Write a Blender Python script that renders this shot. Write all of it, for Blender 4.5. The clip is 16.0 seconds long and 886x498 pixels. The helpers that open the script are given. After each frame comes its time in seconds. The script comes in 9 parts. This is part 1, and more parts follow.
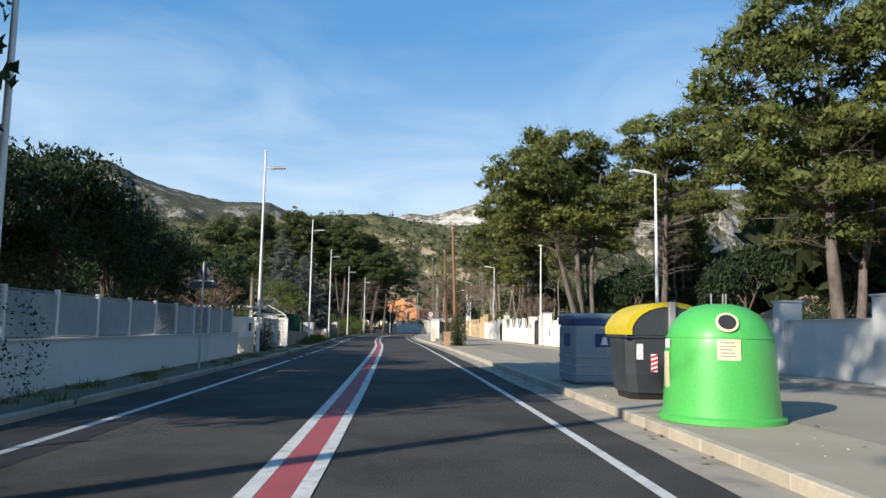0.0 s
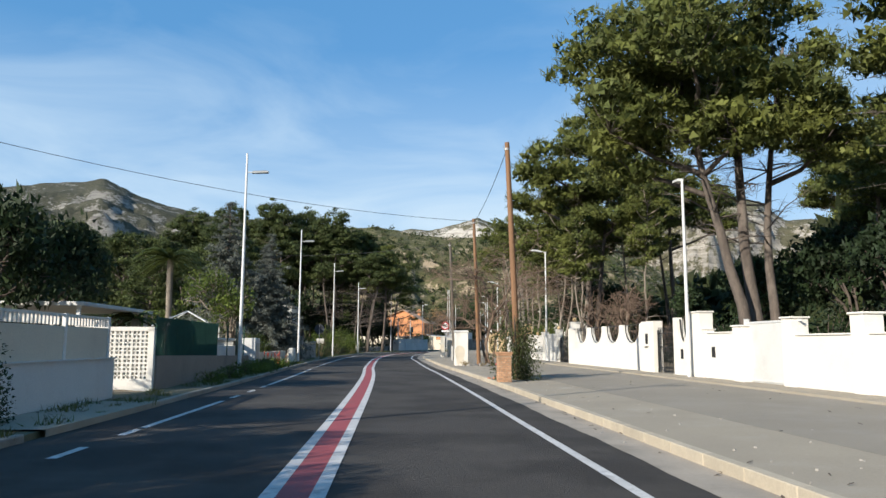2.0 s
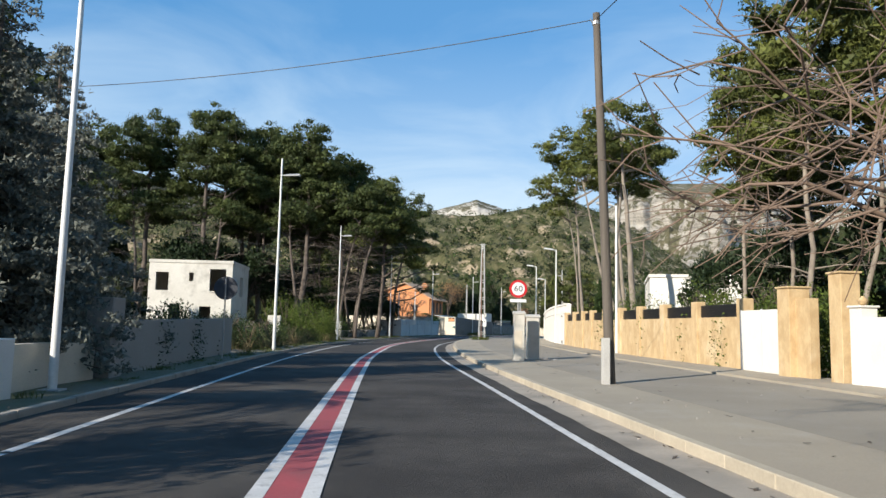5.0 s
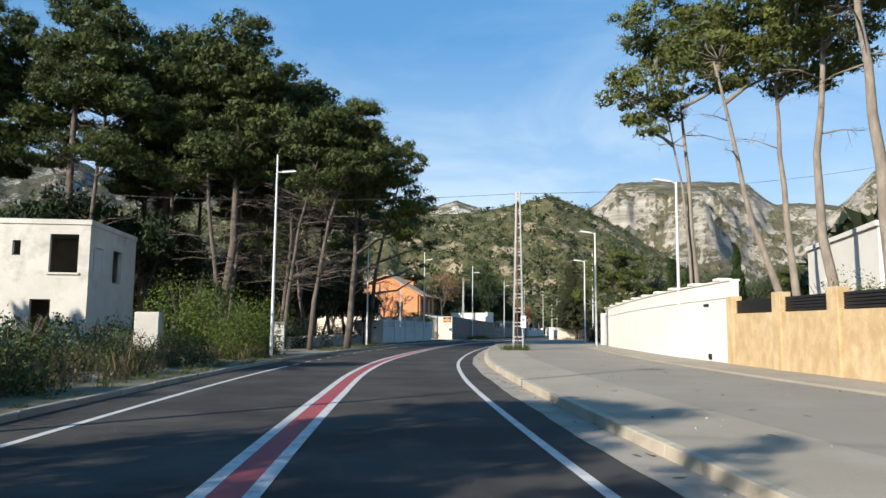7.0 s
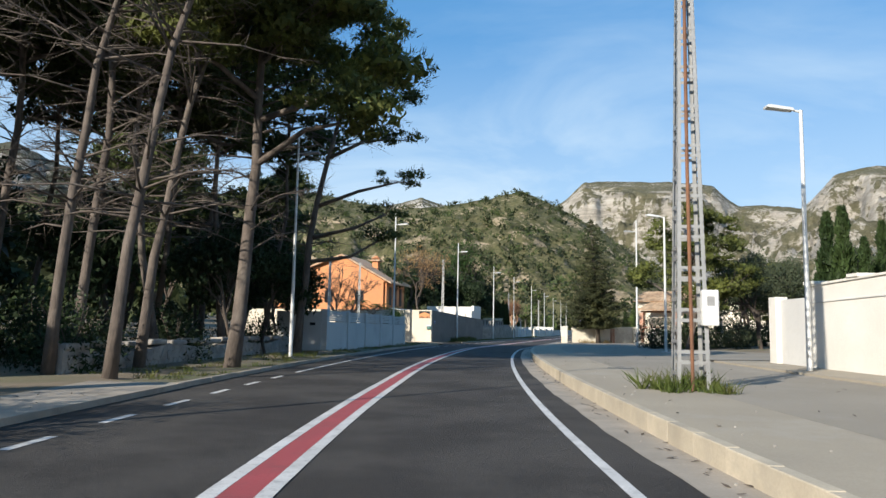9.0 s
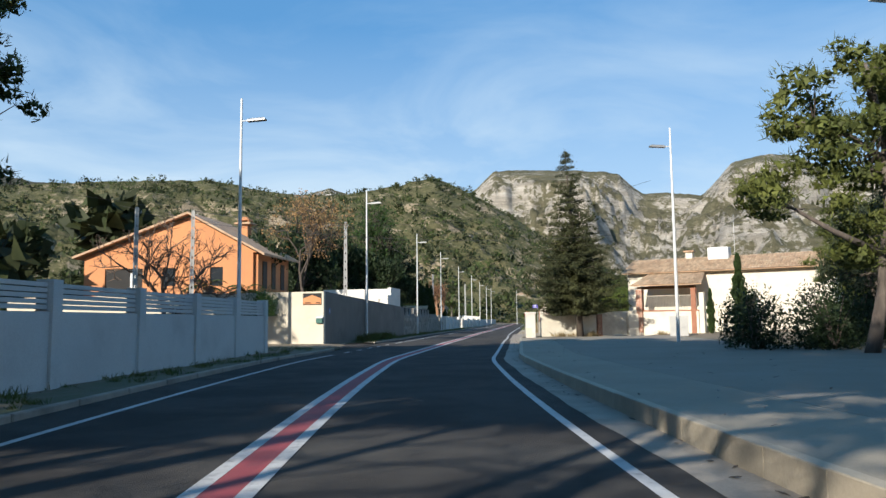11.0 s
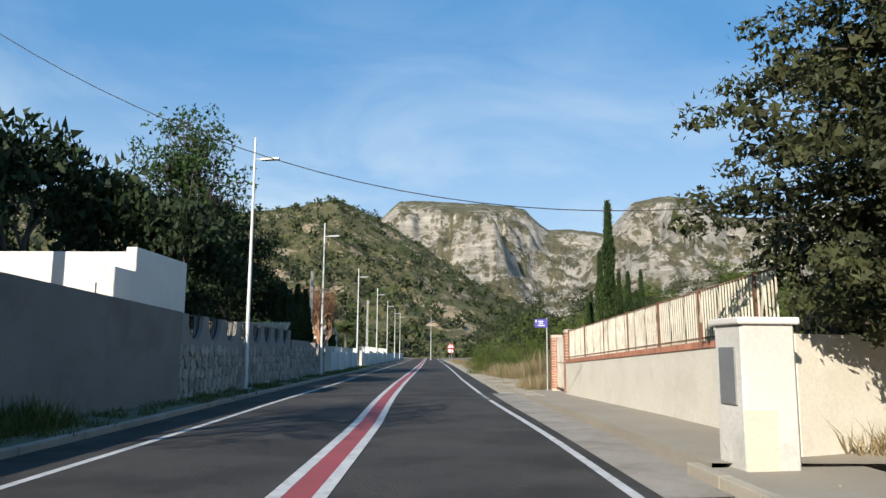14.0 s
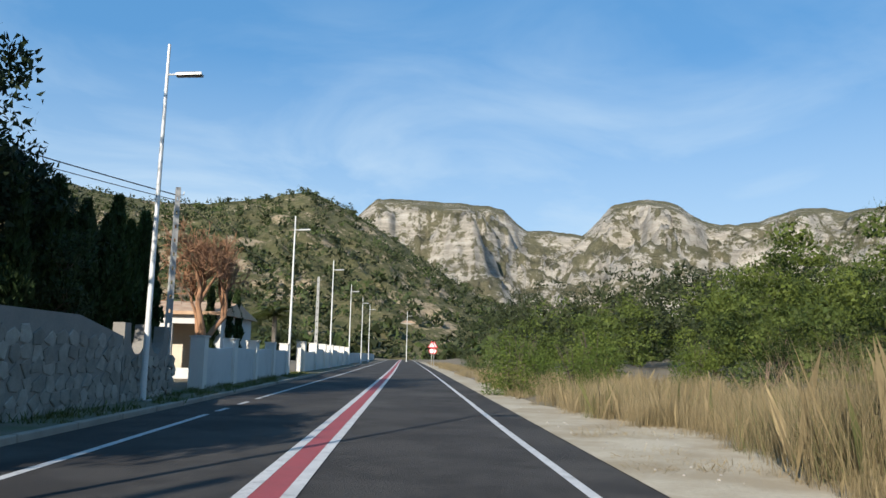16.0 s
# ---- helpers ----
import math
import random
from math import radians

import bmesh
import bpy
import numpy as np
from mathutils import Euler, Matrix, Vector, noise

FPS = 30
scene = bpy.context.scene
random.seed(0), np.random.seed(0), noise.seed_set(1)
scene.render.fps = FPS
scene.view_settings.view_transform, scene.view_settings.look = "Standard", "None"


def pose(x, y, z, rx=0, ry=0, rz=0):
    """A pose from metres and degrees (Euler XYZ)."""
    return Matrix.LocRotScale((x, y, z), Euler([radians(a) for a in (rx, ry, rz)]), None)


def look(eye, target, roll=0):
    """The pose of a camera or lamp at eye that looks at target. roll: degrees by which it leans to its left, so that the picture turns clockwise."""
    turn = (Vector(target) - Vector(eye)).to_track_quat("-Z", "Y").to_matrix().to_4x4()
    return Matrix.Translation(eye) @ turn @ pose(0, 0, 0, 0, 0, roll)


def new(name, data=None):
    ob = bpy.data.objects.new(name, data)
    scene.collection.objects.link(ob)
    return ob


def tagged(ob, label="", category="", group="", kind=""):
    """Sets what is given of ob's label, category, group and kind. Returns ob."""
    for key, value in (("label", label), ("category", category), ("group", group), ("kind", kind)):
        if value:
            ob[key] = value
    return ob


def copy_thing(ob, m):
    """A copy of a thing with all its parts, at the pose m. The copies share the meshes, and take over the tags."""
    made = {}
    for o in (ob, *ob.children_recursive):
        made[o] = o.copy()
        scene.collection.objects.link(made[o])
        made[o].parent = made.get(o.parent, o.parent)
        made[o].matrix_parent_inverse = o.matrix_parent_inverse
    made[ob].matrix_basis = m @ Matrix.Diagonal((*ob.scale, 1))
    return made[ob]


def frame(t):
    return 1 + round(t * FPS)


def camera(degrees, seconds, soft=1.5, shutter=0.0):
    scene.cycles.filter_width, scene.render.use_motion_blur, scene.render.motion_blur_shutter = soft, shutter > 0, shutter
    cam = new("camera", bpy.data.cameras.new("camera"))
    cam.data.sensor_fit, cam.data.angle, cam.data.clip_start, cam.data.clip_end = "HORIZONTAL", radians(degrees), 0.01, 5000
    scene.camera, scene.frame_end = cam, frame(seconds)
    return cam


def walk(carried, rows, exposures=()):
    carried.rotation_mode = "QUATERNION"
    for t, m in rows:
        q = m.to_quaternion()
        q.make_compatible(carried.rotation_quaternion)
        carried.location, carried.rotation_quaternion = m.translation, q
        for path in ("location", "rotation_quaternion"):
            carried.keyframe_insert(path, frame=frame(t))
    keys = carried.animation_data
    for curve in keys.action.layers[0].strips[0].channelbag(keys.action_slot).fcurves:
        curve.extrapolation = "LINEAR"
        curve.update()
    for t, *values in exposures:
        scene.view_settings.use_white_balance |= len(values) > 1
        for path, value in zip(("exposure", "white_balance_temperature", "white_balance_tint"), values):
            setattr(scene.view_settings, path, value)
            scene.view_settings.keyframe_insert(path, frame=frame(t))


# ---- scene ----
EXPO = ((0.0, 0.64), (1.0, 0.66), (2.0, 0.62), (3.5, 0.64), (7.0, 0.70), (10.0, 0.64), (12.5, 0.56), (16.0, 0.58))
cam = camera(62.11, 16.0)
PATH = [
    (0, (0.000, -0.000, 1.383), (0.201, 19.885, 3.516), 1.01),
    (0.5, (-0.366, 6.477, 1.406), (0.056, 26.348, 3.629), 0.68),
    (1, (-0.648, 12.952, 1.412), (-0.289, 32.807, 3.789), 0.70),
    (1.5, (-0.993, 19.422, 1.391), (-0.731, 39.260, 3.916), 0.42),
    (2, (-1.368, 25.999, 1.397), (-1.193, 45.834, 3.957), 0.21),
    (2.5, (-1.713, 32.437, 1.424), (-1.808, 52.258, 4.096), 0.12),
    (3, (-2.096, 38.980, 1.383), (-2.278, 58.778, 4.212), 0.33),
    (3.5, (-2.502, 45.648, 1.389), (-2.691, 65.484, 3.935), 0.49),
    (4, (-3.120, 52.365, 1.392), (-3.296, 72.232, 3.687), 0.45),
    (4.5, (-3.753, 59.061, 1.430), (-3.649, 78.950, 3.531), 1.07),
    (7, (-5.539, 93.070, 1.418), (-4.713, 112.934, 3.592), 0.52),
    (7.5, (-5.816, 99.983, 1.381), (-4.753, 119.826, 3.644), 0.44),
    (8, (-6.017, 106.893, 1.406), (-4.666, 126.716, 3.688), 0.76),
    (8.5, (-5.932, 113.796, 1.393), (-4.279, 133.618, 3.481), 1.25),
    (9, (-5.621, 120.618, 1.401), (-3.807, 140.420, 3.550), 1.01),
    (9.5, (-5.116, 127.366, 1.394), (-2.598, 147.102, 3.430), 1.09),
    (10, (-4.382, 133.872, 1.390), (-1.185, 153.504, 3.478), 0.42),
    (12.5, (1.784, 168.531, 1.358), (7.180, 187.713, 3.073), -0.44),
    (13, (3.583, 175.236, 1.403), (9.376, 194.277, 3.372), -0.13),
    (13.5, (5.477, 181.959, 1.422), (11.730, 200.800, 3.858), 0.19),
    (14, (7.520, 188.384, 1.424), (14.230, 207.013, 4.244), 0.34),
    (14.5, (9.587, 194.897, 1.434), (16.578, 213.397, 4.417), 0.65),
    (15, (11.743, 201.436, 1.376), (18.930, 219.841, 4.475), 0.99),
    (15.5, (14.014, 207.842, 1.392), (21.356, 226.194, 4.444), 1.24),
    (16, (16.199, 214.224, 1.385), (23.497, 232.623, 4.250), 1.15),
]
walk(cam, [(t, look(eye, target, roll)) for t, eye, target, roll in PATH], EXPO)

# ---- world, sun ----
SUN_AZ, SUN_EL = 225.5, 25.0
world = bpy.data.worlds.new("world")
scene.world = world
world.use_nodes = True
wn, wl = world.node_tree.nodes, world.node_tree.links
sky = wn.new("ShaderNodeTexSky")
sky.sky_type, sky.sun_disc = "NISHITA", False
sky.sun_elevation, sky.sun_rotation = radians(SUN_EL), radians(SUN_AZ)
sky.altitude, sky.air_density, sky.dust_density, sky.ozone_density = 100, 1.0, 0.3, 3.5
tc = wn.new("ShaderNodeTexCoord")
sep = wn.new("ShaderNodeSeparateXYZ")
wl.new(tc.outputs["Generated"], sep.inputs[0])
# thin streaked cloud, thicker towards the skyline
stretch = wn.new("ShaderNodeMapping")
stretch.inputs["Scale"].default_value = (1.6, 1.6, 5.0)
wl.new(tc.outputs["Generated"], stretch.inputs[0])
cloud = wn.new("ShaderNodeTexNoise")
cloud.inputs["Scale"].default_value, cloud.inputs["Detail"].default_value = 1.7, 7
cloud.inputs["Roughness"].default_value, cloud.inputs["Distortion"].default_value = 0.55, 0.6
wl.new(stretch.outputs[0], cloud.inputs["Vector"])
cut = wn.new("ShaderNodeMapRange")
cut.inputs["From Min"].default_value, cut.inputs["From Max"].default_value = 0.42, 0.74
wl.new(cloud.outputs["Fac"], cut.inputs["Value"])
low = wn.new("ShaderNodeMapRange")
low.inputs["From Min"].default_value, low.inputs["From Max"].default_value = 0.5, 0.08
low.inputs["To Max"].default_value = 1.0
wl.new(sep.outputs["Z"], low.inputs["Value"])
mul = wn.new("ShaderNodeMath")
mul.operation = "MULTIPLY"
wl.new(cut.outputs[0], mul.inputs[0])
wl.new(low.outputs[0], mul.inputs[1])
haze = wn.new("ShaderNodeMapRange")
haze.inputs["From Min"].default_value, haze.inputs["From Max"].default_value = 0.38, 0.10
haze.inputs["To Max"].default_value = 0.66
wl.new(sep.outputs["Z"], haze.inputs["Value"])
both = wn.new("ShaderNodeMath")
both.operation, both.use_clamp = "ADD", True
wl.new(mul.outputs[0], both.inputs[0])
wl.new(haze.outputs[0], both.inputs[1])
veil = wn.new("ShaderNodeMix")
veil.data_type = "RGBA"
veil.inputs["B"].default_value = (4.1, 5.25, 6.3, 1)
wl.new(both.outputs[0], veil.inputs["Factor"])
# even blue air over the whole sky
air = wn.new("ShaderNodeMix")
air.data_type = "RGBA"
air.inputs["Factor"].default_value = 0.6
air.inputs["B"].default_value = (0.6, 2.42, 5.0, 1)
wl.new(sky.outputs[0], air.inputs["A"])
wl.new(air.outputs["Result"], veil.inputs["A"])
wl.new(veil.outputs["Result"], wn["Background"].inputs["Color"])
wn["Background"].inputs["Strength"].default_value = 0.102

sun_data = bpy.data.lights.new("sun", "SUN")
sun_data.energy, sun_data.angle, sun_data.color = 5.0, radians(0.55), (1.0, 0.93, 0.82)
sun_lamp = new("sun", sun_data)
_a, _e = radians(SUN_AZ), radians(SUN_EL)
sun_lamp.matrix_world = look((500 * math.sin(_a), 500 * math.cos(_a), 500 * math.tan(_e)), (0, 0, 0))
scene.view_settings.exposure = 0.58

# ---- materials ----
def material(name, base, other=None, rough=0.8, scale=3.0, amount=0.5, bump=0.15, fine=30.0, metal=0.0, stain=None, stain_scale=0.6,
             stain_amount=0.5, vary=0.0, squash=(1, 1, 1), island=0.0, sheen=0.0):
    """A surface with colour change at two scales, stains and fine relief, in metres of the world."""
    m = bpy.data.materials.new(name)
    m.use_nodes = True
    n, l = m.node_tree.nodes, m.node_tree.links
    b = n["Principled BSDF"]
    b.inputs["Roughness"].default_value, b.inputs["Metallic"].default_value = rough, metal
    geo = n.new("ShaderNodeNewGeometry")
    mp = n.new("ShaderNodeMapping")
    mp.inputs["Scale"].default_value = squash
    l.new(geo.outputs["Position"], mp.inputs[0])

    def noise_node(s, detail=5, rough_=0.6):
        x = n.new("ShaderNodeTexNoise")
        x.inputs["Scale"].default_value, x.inputs["Detail"].default_value, x.inputs["Roughness"].default_value = s, detail, rough_
        l.new(mp.outputs[0], x.inputs["Vector"])
        return x

    def span(src, lo, hi, to=1.0):
        x = n.new("ShaderNodeMapRange")
        x.inputs["From Min"].default_value, x.inputs["From Max"].default_value, x.inputs["To Max"].default_value = lo, hi, to
        l.new(src, x.inputs["Value"])
        return x.outputs[0]

    def mix(fac, a, c):
        x = n.new("ShaderNodeMix")
        x.data_type = "RGBA"
        l.new(fac, x.inputs["Factor"])
        for key, v in (("A", a), ("B", c)):
            if isinstance(v, tuple):
                x.inputs[key].default_value = (*v, 1)
            else:
                l.new(v, x.inputs[key])
        return x.outputs["Result"]

    other = other or tuple(c * 0.7 for c in base)
    coarse = noise_node(scale)
    colour = mix(span(coarse.outputs["Fac"], 0.5 - 0.35 * (1.1 - amount), 0.5 + 0.35 * (1.1 - amount)), base, other)
    grain = noise_node(fine, 4, 0.7)
    colour = mix(span(grain.outputs["Fac"], 0.35, 0.75, 0.55), colour, tuple(c * 0.62 for c in base))
    if stain:
        spots = noise_node(stain_scale, 6, 0.65)
        colour = mix(span(spots.outputs["Fac"], 0.52, 0.72, stain_amount), colour, stain)
    if vary or island:
        hsv = n.new("ShaderNodeHueSaturation")
        if island:
            l.new(span(geo.outputs["Random Per Island"], 0, 1, 2 * island), hsv.inputs["Value"])
            add = n.new("ShaderNodeMath")
            add.inputs[1].default_value = 1 - island
            l.new(hsv.inputs["Value"].links[0].from_socket, add.inputs[0])
            l.new(add.outputs[0], hsv.inputs["Value"])
        else:
            info = n.new("ShaderNodeObjectInfo")
            add = n.new("ShaderNodeMath")
            add.inputs[1].default_value = 1 - vary
            l.new(span(info.outputs["Random"], 0, 1, 2 * vary), add.inputs[0])
            l.new(add.outputs[0], hsv.inputs["Value"])
        l.new(colour, hsv.inputs["Color"])
        colour = hsv.outputs["Color"]
    l.new(colour, b.inputs["Base Color"])
    if bump:
        bp = n.new("ShaderNodeBump")
        bp.inputs["Strength"].default_value, bp.inputs["Distance"].default_value = bump, 0.03
        l.new(grain.outputs["Fac"], bp.inputs["Height"])
        l.new(bp.outputs[0], b.inputs["Normal"])
    return m


def leafy(name, base, other, scale=0.5, island=0.35, through_light=0.25):
    """Foliage: leaves differ one by one, and let some light through."""
    base, other = tuple(0.85 * c for c in base), tuple(0.85 * c for c in other)
    m = material(name, base, other, 0.65, scale, 0.8, 0, 3.0, island=island)
    n, l = m.node_tree.nodes, m.node_tree.links
    b = n["Principled BSDF"]
    b.inputs["Specular IOR Level"].default_value = 0.25
    tr = n.new("ShaderNodeBsdfTranslucent")
    l.new(b.inputs["Base Color"].links[0].from_socket, tr.inputs["Color"])
    mx = n.new("ShaderNodeMixShader")
    mx.inputs[0].default_value = through_light
    l.new(b.outputs[0], mx.inputs[1])
    l.new(tr.outputs[0], mx.inputs[2])
    l.new(mx.outputs[0], n["Material Output"].inputs["Surface"])
    return m


asphalt = material("asphalt", (0.076, 0.070, 0.064), (0.050, 0.046, 0.043), 0.85, 0.5, 0.9, 0.7, 70, stain=(0.098, 0.09, 0.08), stain_scale=0.3, stain_amount=0.9)
old_asphalt = material("old_asphalt", (0.30, 0.268, 0.22), (0.25, 0.222, 0.18), 0.9, 0.3, 0.6, 0.3, 45, stain=(0.3, 0.275, 0.24), stain_scale=0.5, stain_amount=0.6)
pave = material("pavement_concrete", (0.36, 0.315, 0.245), (0.30, 0.262, 0.208), 0.9, 0.4, 0.6, 0.25, 40, stain=(0.36, 0.33, 0.28), stain_scale=0.7, stain_amount=0.6)
kerb_mat = material("kerb_stone", (0.47, 0.405, 0.305), (0.36, 0.31, 0.235), 0.9, 1.5, 0.6, 0.3, 30, stain=(0.28, 0.25, 0.2), stain_scale=1.2, stain_amount=0.6, vary=0.08)
for m_ in (asphalt, old_asphalt, pave):
    m_.node_tree.nodes["Principled BSDF"].inputs["Specular IOR Level"].default_value = 0.12
gutter_mat = material("gutter_concrete", (0.36, 0.31, 0.25), (0.26, 0.23, 0.19), 0.9, 1.0, 0.7, 0.3, 30, stain=(0.12, 0.1, 0.08), stain_scale=0.9, stain_amount=0.7)
white_line = material("white_road_paint", (0.60, 0.59, 0.57), (0.46, 0.45, 0.435), 0.75, 2.0, 0.7, 0.25, 40, stain=(0.17, 0.165, 0.16), stain_scale=5.0, stain_amount=0.7)
red_line = material("red_road_paint", (0.36, 0.062, 0.068), (0.27, 0.055, 0.058), 0.75, 1.5, 0.6, 0.2, 40, stain=(0.12, 0.06, 0.06), stain_scale=2.5, stain_amount=0.4)
soil = material("dry_soil", (0.21, 0.165, 0.11), (0.15, 0.12, 0.08), 0.95, 0.5, 0.7, 0.6, 12, stain=(0.10, 0.11, 0.045), stain_scale=0.25, stain_amount=0.8)
verge_mat = material("verge", (0.15, 0.125, 0.085), (0.10, 0.105, 0.05), 0.95, 0.9, 0.8, 0.6, 14, stain=(0.07, 0.09, 0.03), stain_scale=0.8, stain_amount=0.8)
track_mat = material("pale_dirt", (0.48, 0.41, 0.30), (0.33, 0.26, 0.165), 0.95, 0.6, 0.8, 0.5, 14, stain=(0.24, 0.19, 0.1), stain_scale=0.5, stain_amount=0.6)
white_wall = material("white_render", (0.74, 0.71, 0.65), (0.66, 0.62, 0.55), 0.85, 0.6, 0.5, 0.12, 35, stain=(0.5, 0.46, 0.39), stain_scale=0.5, stain_amount=0.35)
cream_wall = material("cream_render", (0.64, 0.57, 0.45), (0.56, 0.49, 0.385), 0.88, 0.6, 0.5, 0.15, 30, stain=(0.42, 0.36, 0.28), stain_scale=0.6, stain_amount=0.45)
pale_cream = material("pale_cream_render", (0.74, 0.68, 0.56), (0.64, 0.58, 0.47), 0.88, 0.8, 0.5, 0.18, 24, stain=(0.45, 0.39, 0.3), stain_scale=1.1, stain_amount=0.5)
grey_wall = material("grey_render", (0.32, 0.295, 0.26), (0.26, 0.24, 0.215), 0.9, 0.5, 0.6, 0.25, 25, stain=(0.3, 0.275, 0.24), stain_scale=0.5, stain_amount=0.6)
# grey render, also used as the shaded tone of white walls
pale_wall = material("pale_grey_render", (0.62, 0.61, 0.58), (0.53, 0.52, 0.5), 0.88, 0.5, 0.5, 0.15, 30, stain=(0.36, 0.35, 0.33), stain_scale=0.6, stain_amount=0.45)
ruin_wall = material("worn_render", (0.66, 0.63, 0.56), (0.5, 0.47, 0.41), 0.9, 0.4, 0.6, 0.3, 20, stain=(0.28, 0.26, 0.22), stain_scale=0.7, stain_amount=0.7)
beige_stone = material("beige_stone_cladding", (0.55, 0.40, 0.22), (0.44, 0.30, 0.15), 0.9, 3.0, 0.8, 0.4, 20, squash=(1, 1, 0.6), stain=(0.62, 0.5, 0.33), stain_scale=1.2, stain_amount=0.7)
grey_stone = material("grey_rubble", (0.36, 0.33, 0.29), (0.24, 0.22, 0.2), 0.92, 2.0, 0.8, 0.5, 18, stain=(0.46, 0.42, 0.36), stain_scale=1.5, stain_amount=0.6)
joint_mat = material("stone_joint", (0.26, 0.24, 0.21), (0.2, 0.185, 0.165), 0.95, 1.5, 0.5, 0.4, 20)
rubble_piece = material("rubble_stone", (0.42, 0.385, 0.33), (0.30, 0.275, 0.24), 0.92, 2.0, 0.8, 0.5, 18, vary=0.25)
brick_mat = material("brick", (0.42, 0.185, 0.11), (0.33, 0.14, 0.085), 0.88, 2.5, 0.7, 0.3, 30, vary=0.2)
old_brick = material("weathered_brick", (0.50, 0.27, 0.15), (0.36, 0.20, 0.11), 0.9, 3.0, 0.8, 0.6, 26, stain=(0.3, 0.2, 0.12), stain_scale=4.0, stain_amount=0.6, vary=0.25)
old_mortar = material("weathered_mortar", (0.36, 0.25, 0.16), (0.27, 0.19, 0.13), 0.95, 3, 0.6, 0.4, 30)
mortar = material("mortar", (0.58, 0.50, 0.41), (0.50, 0.43, 0.35), 0.9, 3, 0.5, 0.3, 30)
orange_wall = material("orange_render", (0.60, 0.26, 0.11), (0.5, 0.21, 0.09), 0.88, 0.5, 0.5, 0.15, 25, stain=(0.4, 0.2, 0.11), stain_scale=0.5, stain_amount=0.4)
tile_mat = material("roof_tile", (0.55, 0.37, 0.235), (0.42, 0.255, 0.155), 0.88, 1.6, 0.8, 0.3, 18, stain=(0.42, 0.37, 0.27), stain_scale=1.1, stain_amount=0.6, vary=0.2)
galv = material("painted_steel", (0.72, 0.72, 0.70), (0.62, 0.62, 0.60), 0.45, 1.0, 0.5, 0.05, 30, metal=0.15, stain=(0.4, 0.38, 0.35), stain_scale=1.2, stain_amount=0.35)
dull_metal = material("galvanised_steel", (0.42, 0.42, 0.41), (0.34, 0.34, 0.33), 0.5, 2.0, 0.5, 0.08, 30, metal=0.6)
rail_metal = material("weathered_railing", (0.50, 0.46, 0.38), (0.36, 0.32, 0.26), 0.7, 2.0, 0.7, 0.1, 30, stain=(0.25, 0.13, 0.07), stain_scale=3, stain_amount=0.6)
rail_white = material("flaking_white_paint", (0.68, 0.63, 0.52), (0.54, 0.48, 0.38), 0.7, 2.0, 0.7, 0.12, 30, stain=(0.26, 0.13, 0.06), stain_scale=2.5, stain_amount=0.55)
rust = material("rusty_steel", (0.20, 0.09, 0.045), (0.12, 0.06, 0.035), 0.85, 4, 0.7, 0.3, 30)
black_iron = material("black_iron", (0.018, 0.018, 0.02), (0.03, 0.03, 0.03), 0.5, 3, 0.5, 0.05, 30, metal=0.3)
# near-black colour that stands for the shade inside openings
dark_open = material("dark_interior", (0.03, 0.028, 0.026), (0.02, 0.02, 0.02), 0.9, 2, 0.5, 0.1, 20)
green_plastic = material("green_plastic", (0.075, 0.42, 0.085), (0.065, 0.37, 0.075), 0.42, 1.0, 0.5, 0.06, 25, stain=(0.1, 0.3, 0.1), stain_scale=1.5, stain_amount=0.3)
dark_plastic = material("dark_grey_plastic", (0.036, 0.042, 0.046), (0.028, 0.032, 0.036), 0.5, 1.0, 0.5, 0.06, 25, stain=(0.11, 0.11, 0.1), stain_scale=2, stain_amount=0.4)
yellow_plastic = material("yellow_plastic", (0.62, 0.46, 0.012), (0.5, 0.37, 0.01), 0.45, 1.5, 0.5, 0.06, 25, stain=(0.3, 0.25, 0.06), stain_scale=1.8, stain_amount=0.5)
grey_plastic = material("blue_grey_plastic", (0.26, 0.31, 0.35), (0.22, 0.27, 0.31), 0.5, 1.0, 0.5, 0.06, 25)
blue_plastic = material("blue_plastic", (0.012, 0.045, 0.16), (0.01, 0.035, 0.13), 0.5, 1.0, 0.5, 0.05, 25)
paper_white = material("white_sticker", (0.72, 0.72, 0.7), (0.6, 0.6, 0.58), 0.6, 8, 0.5, 0, 30)
print_grey = material("printed_grey", (0.3, 0.3, 0.3), (0.2, 0.2, 0.2), 0.6, 8, 0.5, 0, 30)
cream_paper = material("cream_sticker", (0.72, 0.66, 0.42), (0.6, 0.52, 0.3), 0.6, 8, 0.6, 0, 30)
sign_red = material("sign_red", (0.55, 0.02, 0.025), (0.48, 0.02, 0.025), 0.4, 3, 0.4, 0, 30)
sign_white = material("sign_white", (0.8, 0.8, 0.8), (0.74, 0.74, 0.74), 0.4, 3, 0.4, 0, 30)
sign_black = material("sign_black", (0.012, 0.012, 0.012), (0.02, 0.02, 0.02), 0.5, 3, 0.4, 0, 30)
sign_yellow = material("sign_yellow", (0.7, 0.5, 0.01), (0.62, 0.44, 0.01), 0.45, 3, 0.4, 0, 30)
sign_purple = material("sign_purple", (0.12, 0.10, 0.42), (0.1, 0.09, 0.36), 0.4, 3, 0.4, 0, 30)
sign_blue = material("sign_blue", (0.02, 0.12, 0.36), (0.02, 0.1, 0.3), 0.4, 3, 0.4, 0, 30)
post_wood = material("pole_wood", (0.24, 0.125, 0.06), (0.16, 0.09, 0.05), 0.85, 2.0, 0.7, 0.4, 25, squash=(6, 6, 0.4))
old_wood = material("grey_wood", (0.13, 0.11, 0.09), (0.09, 0.075, 0.06), 0.9, 2.0, 0.7, 0.4, 25, squash=(6, 6, 0.4))
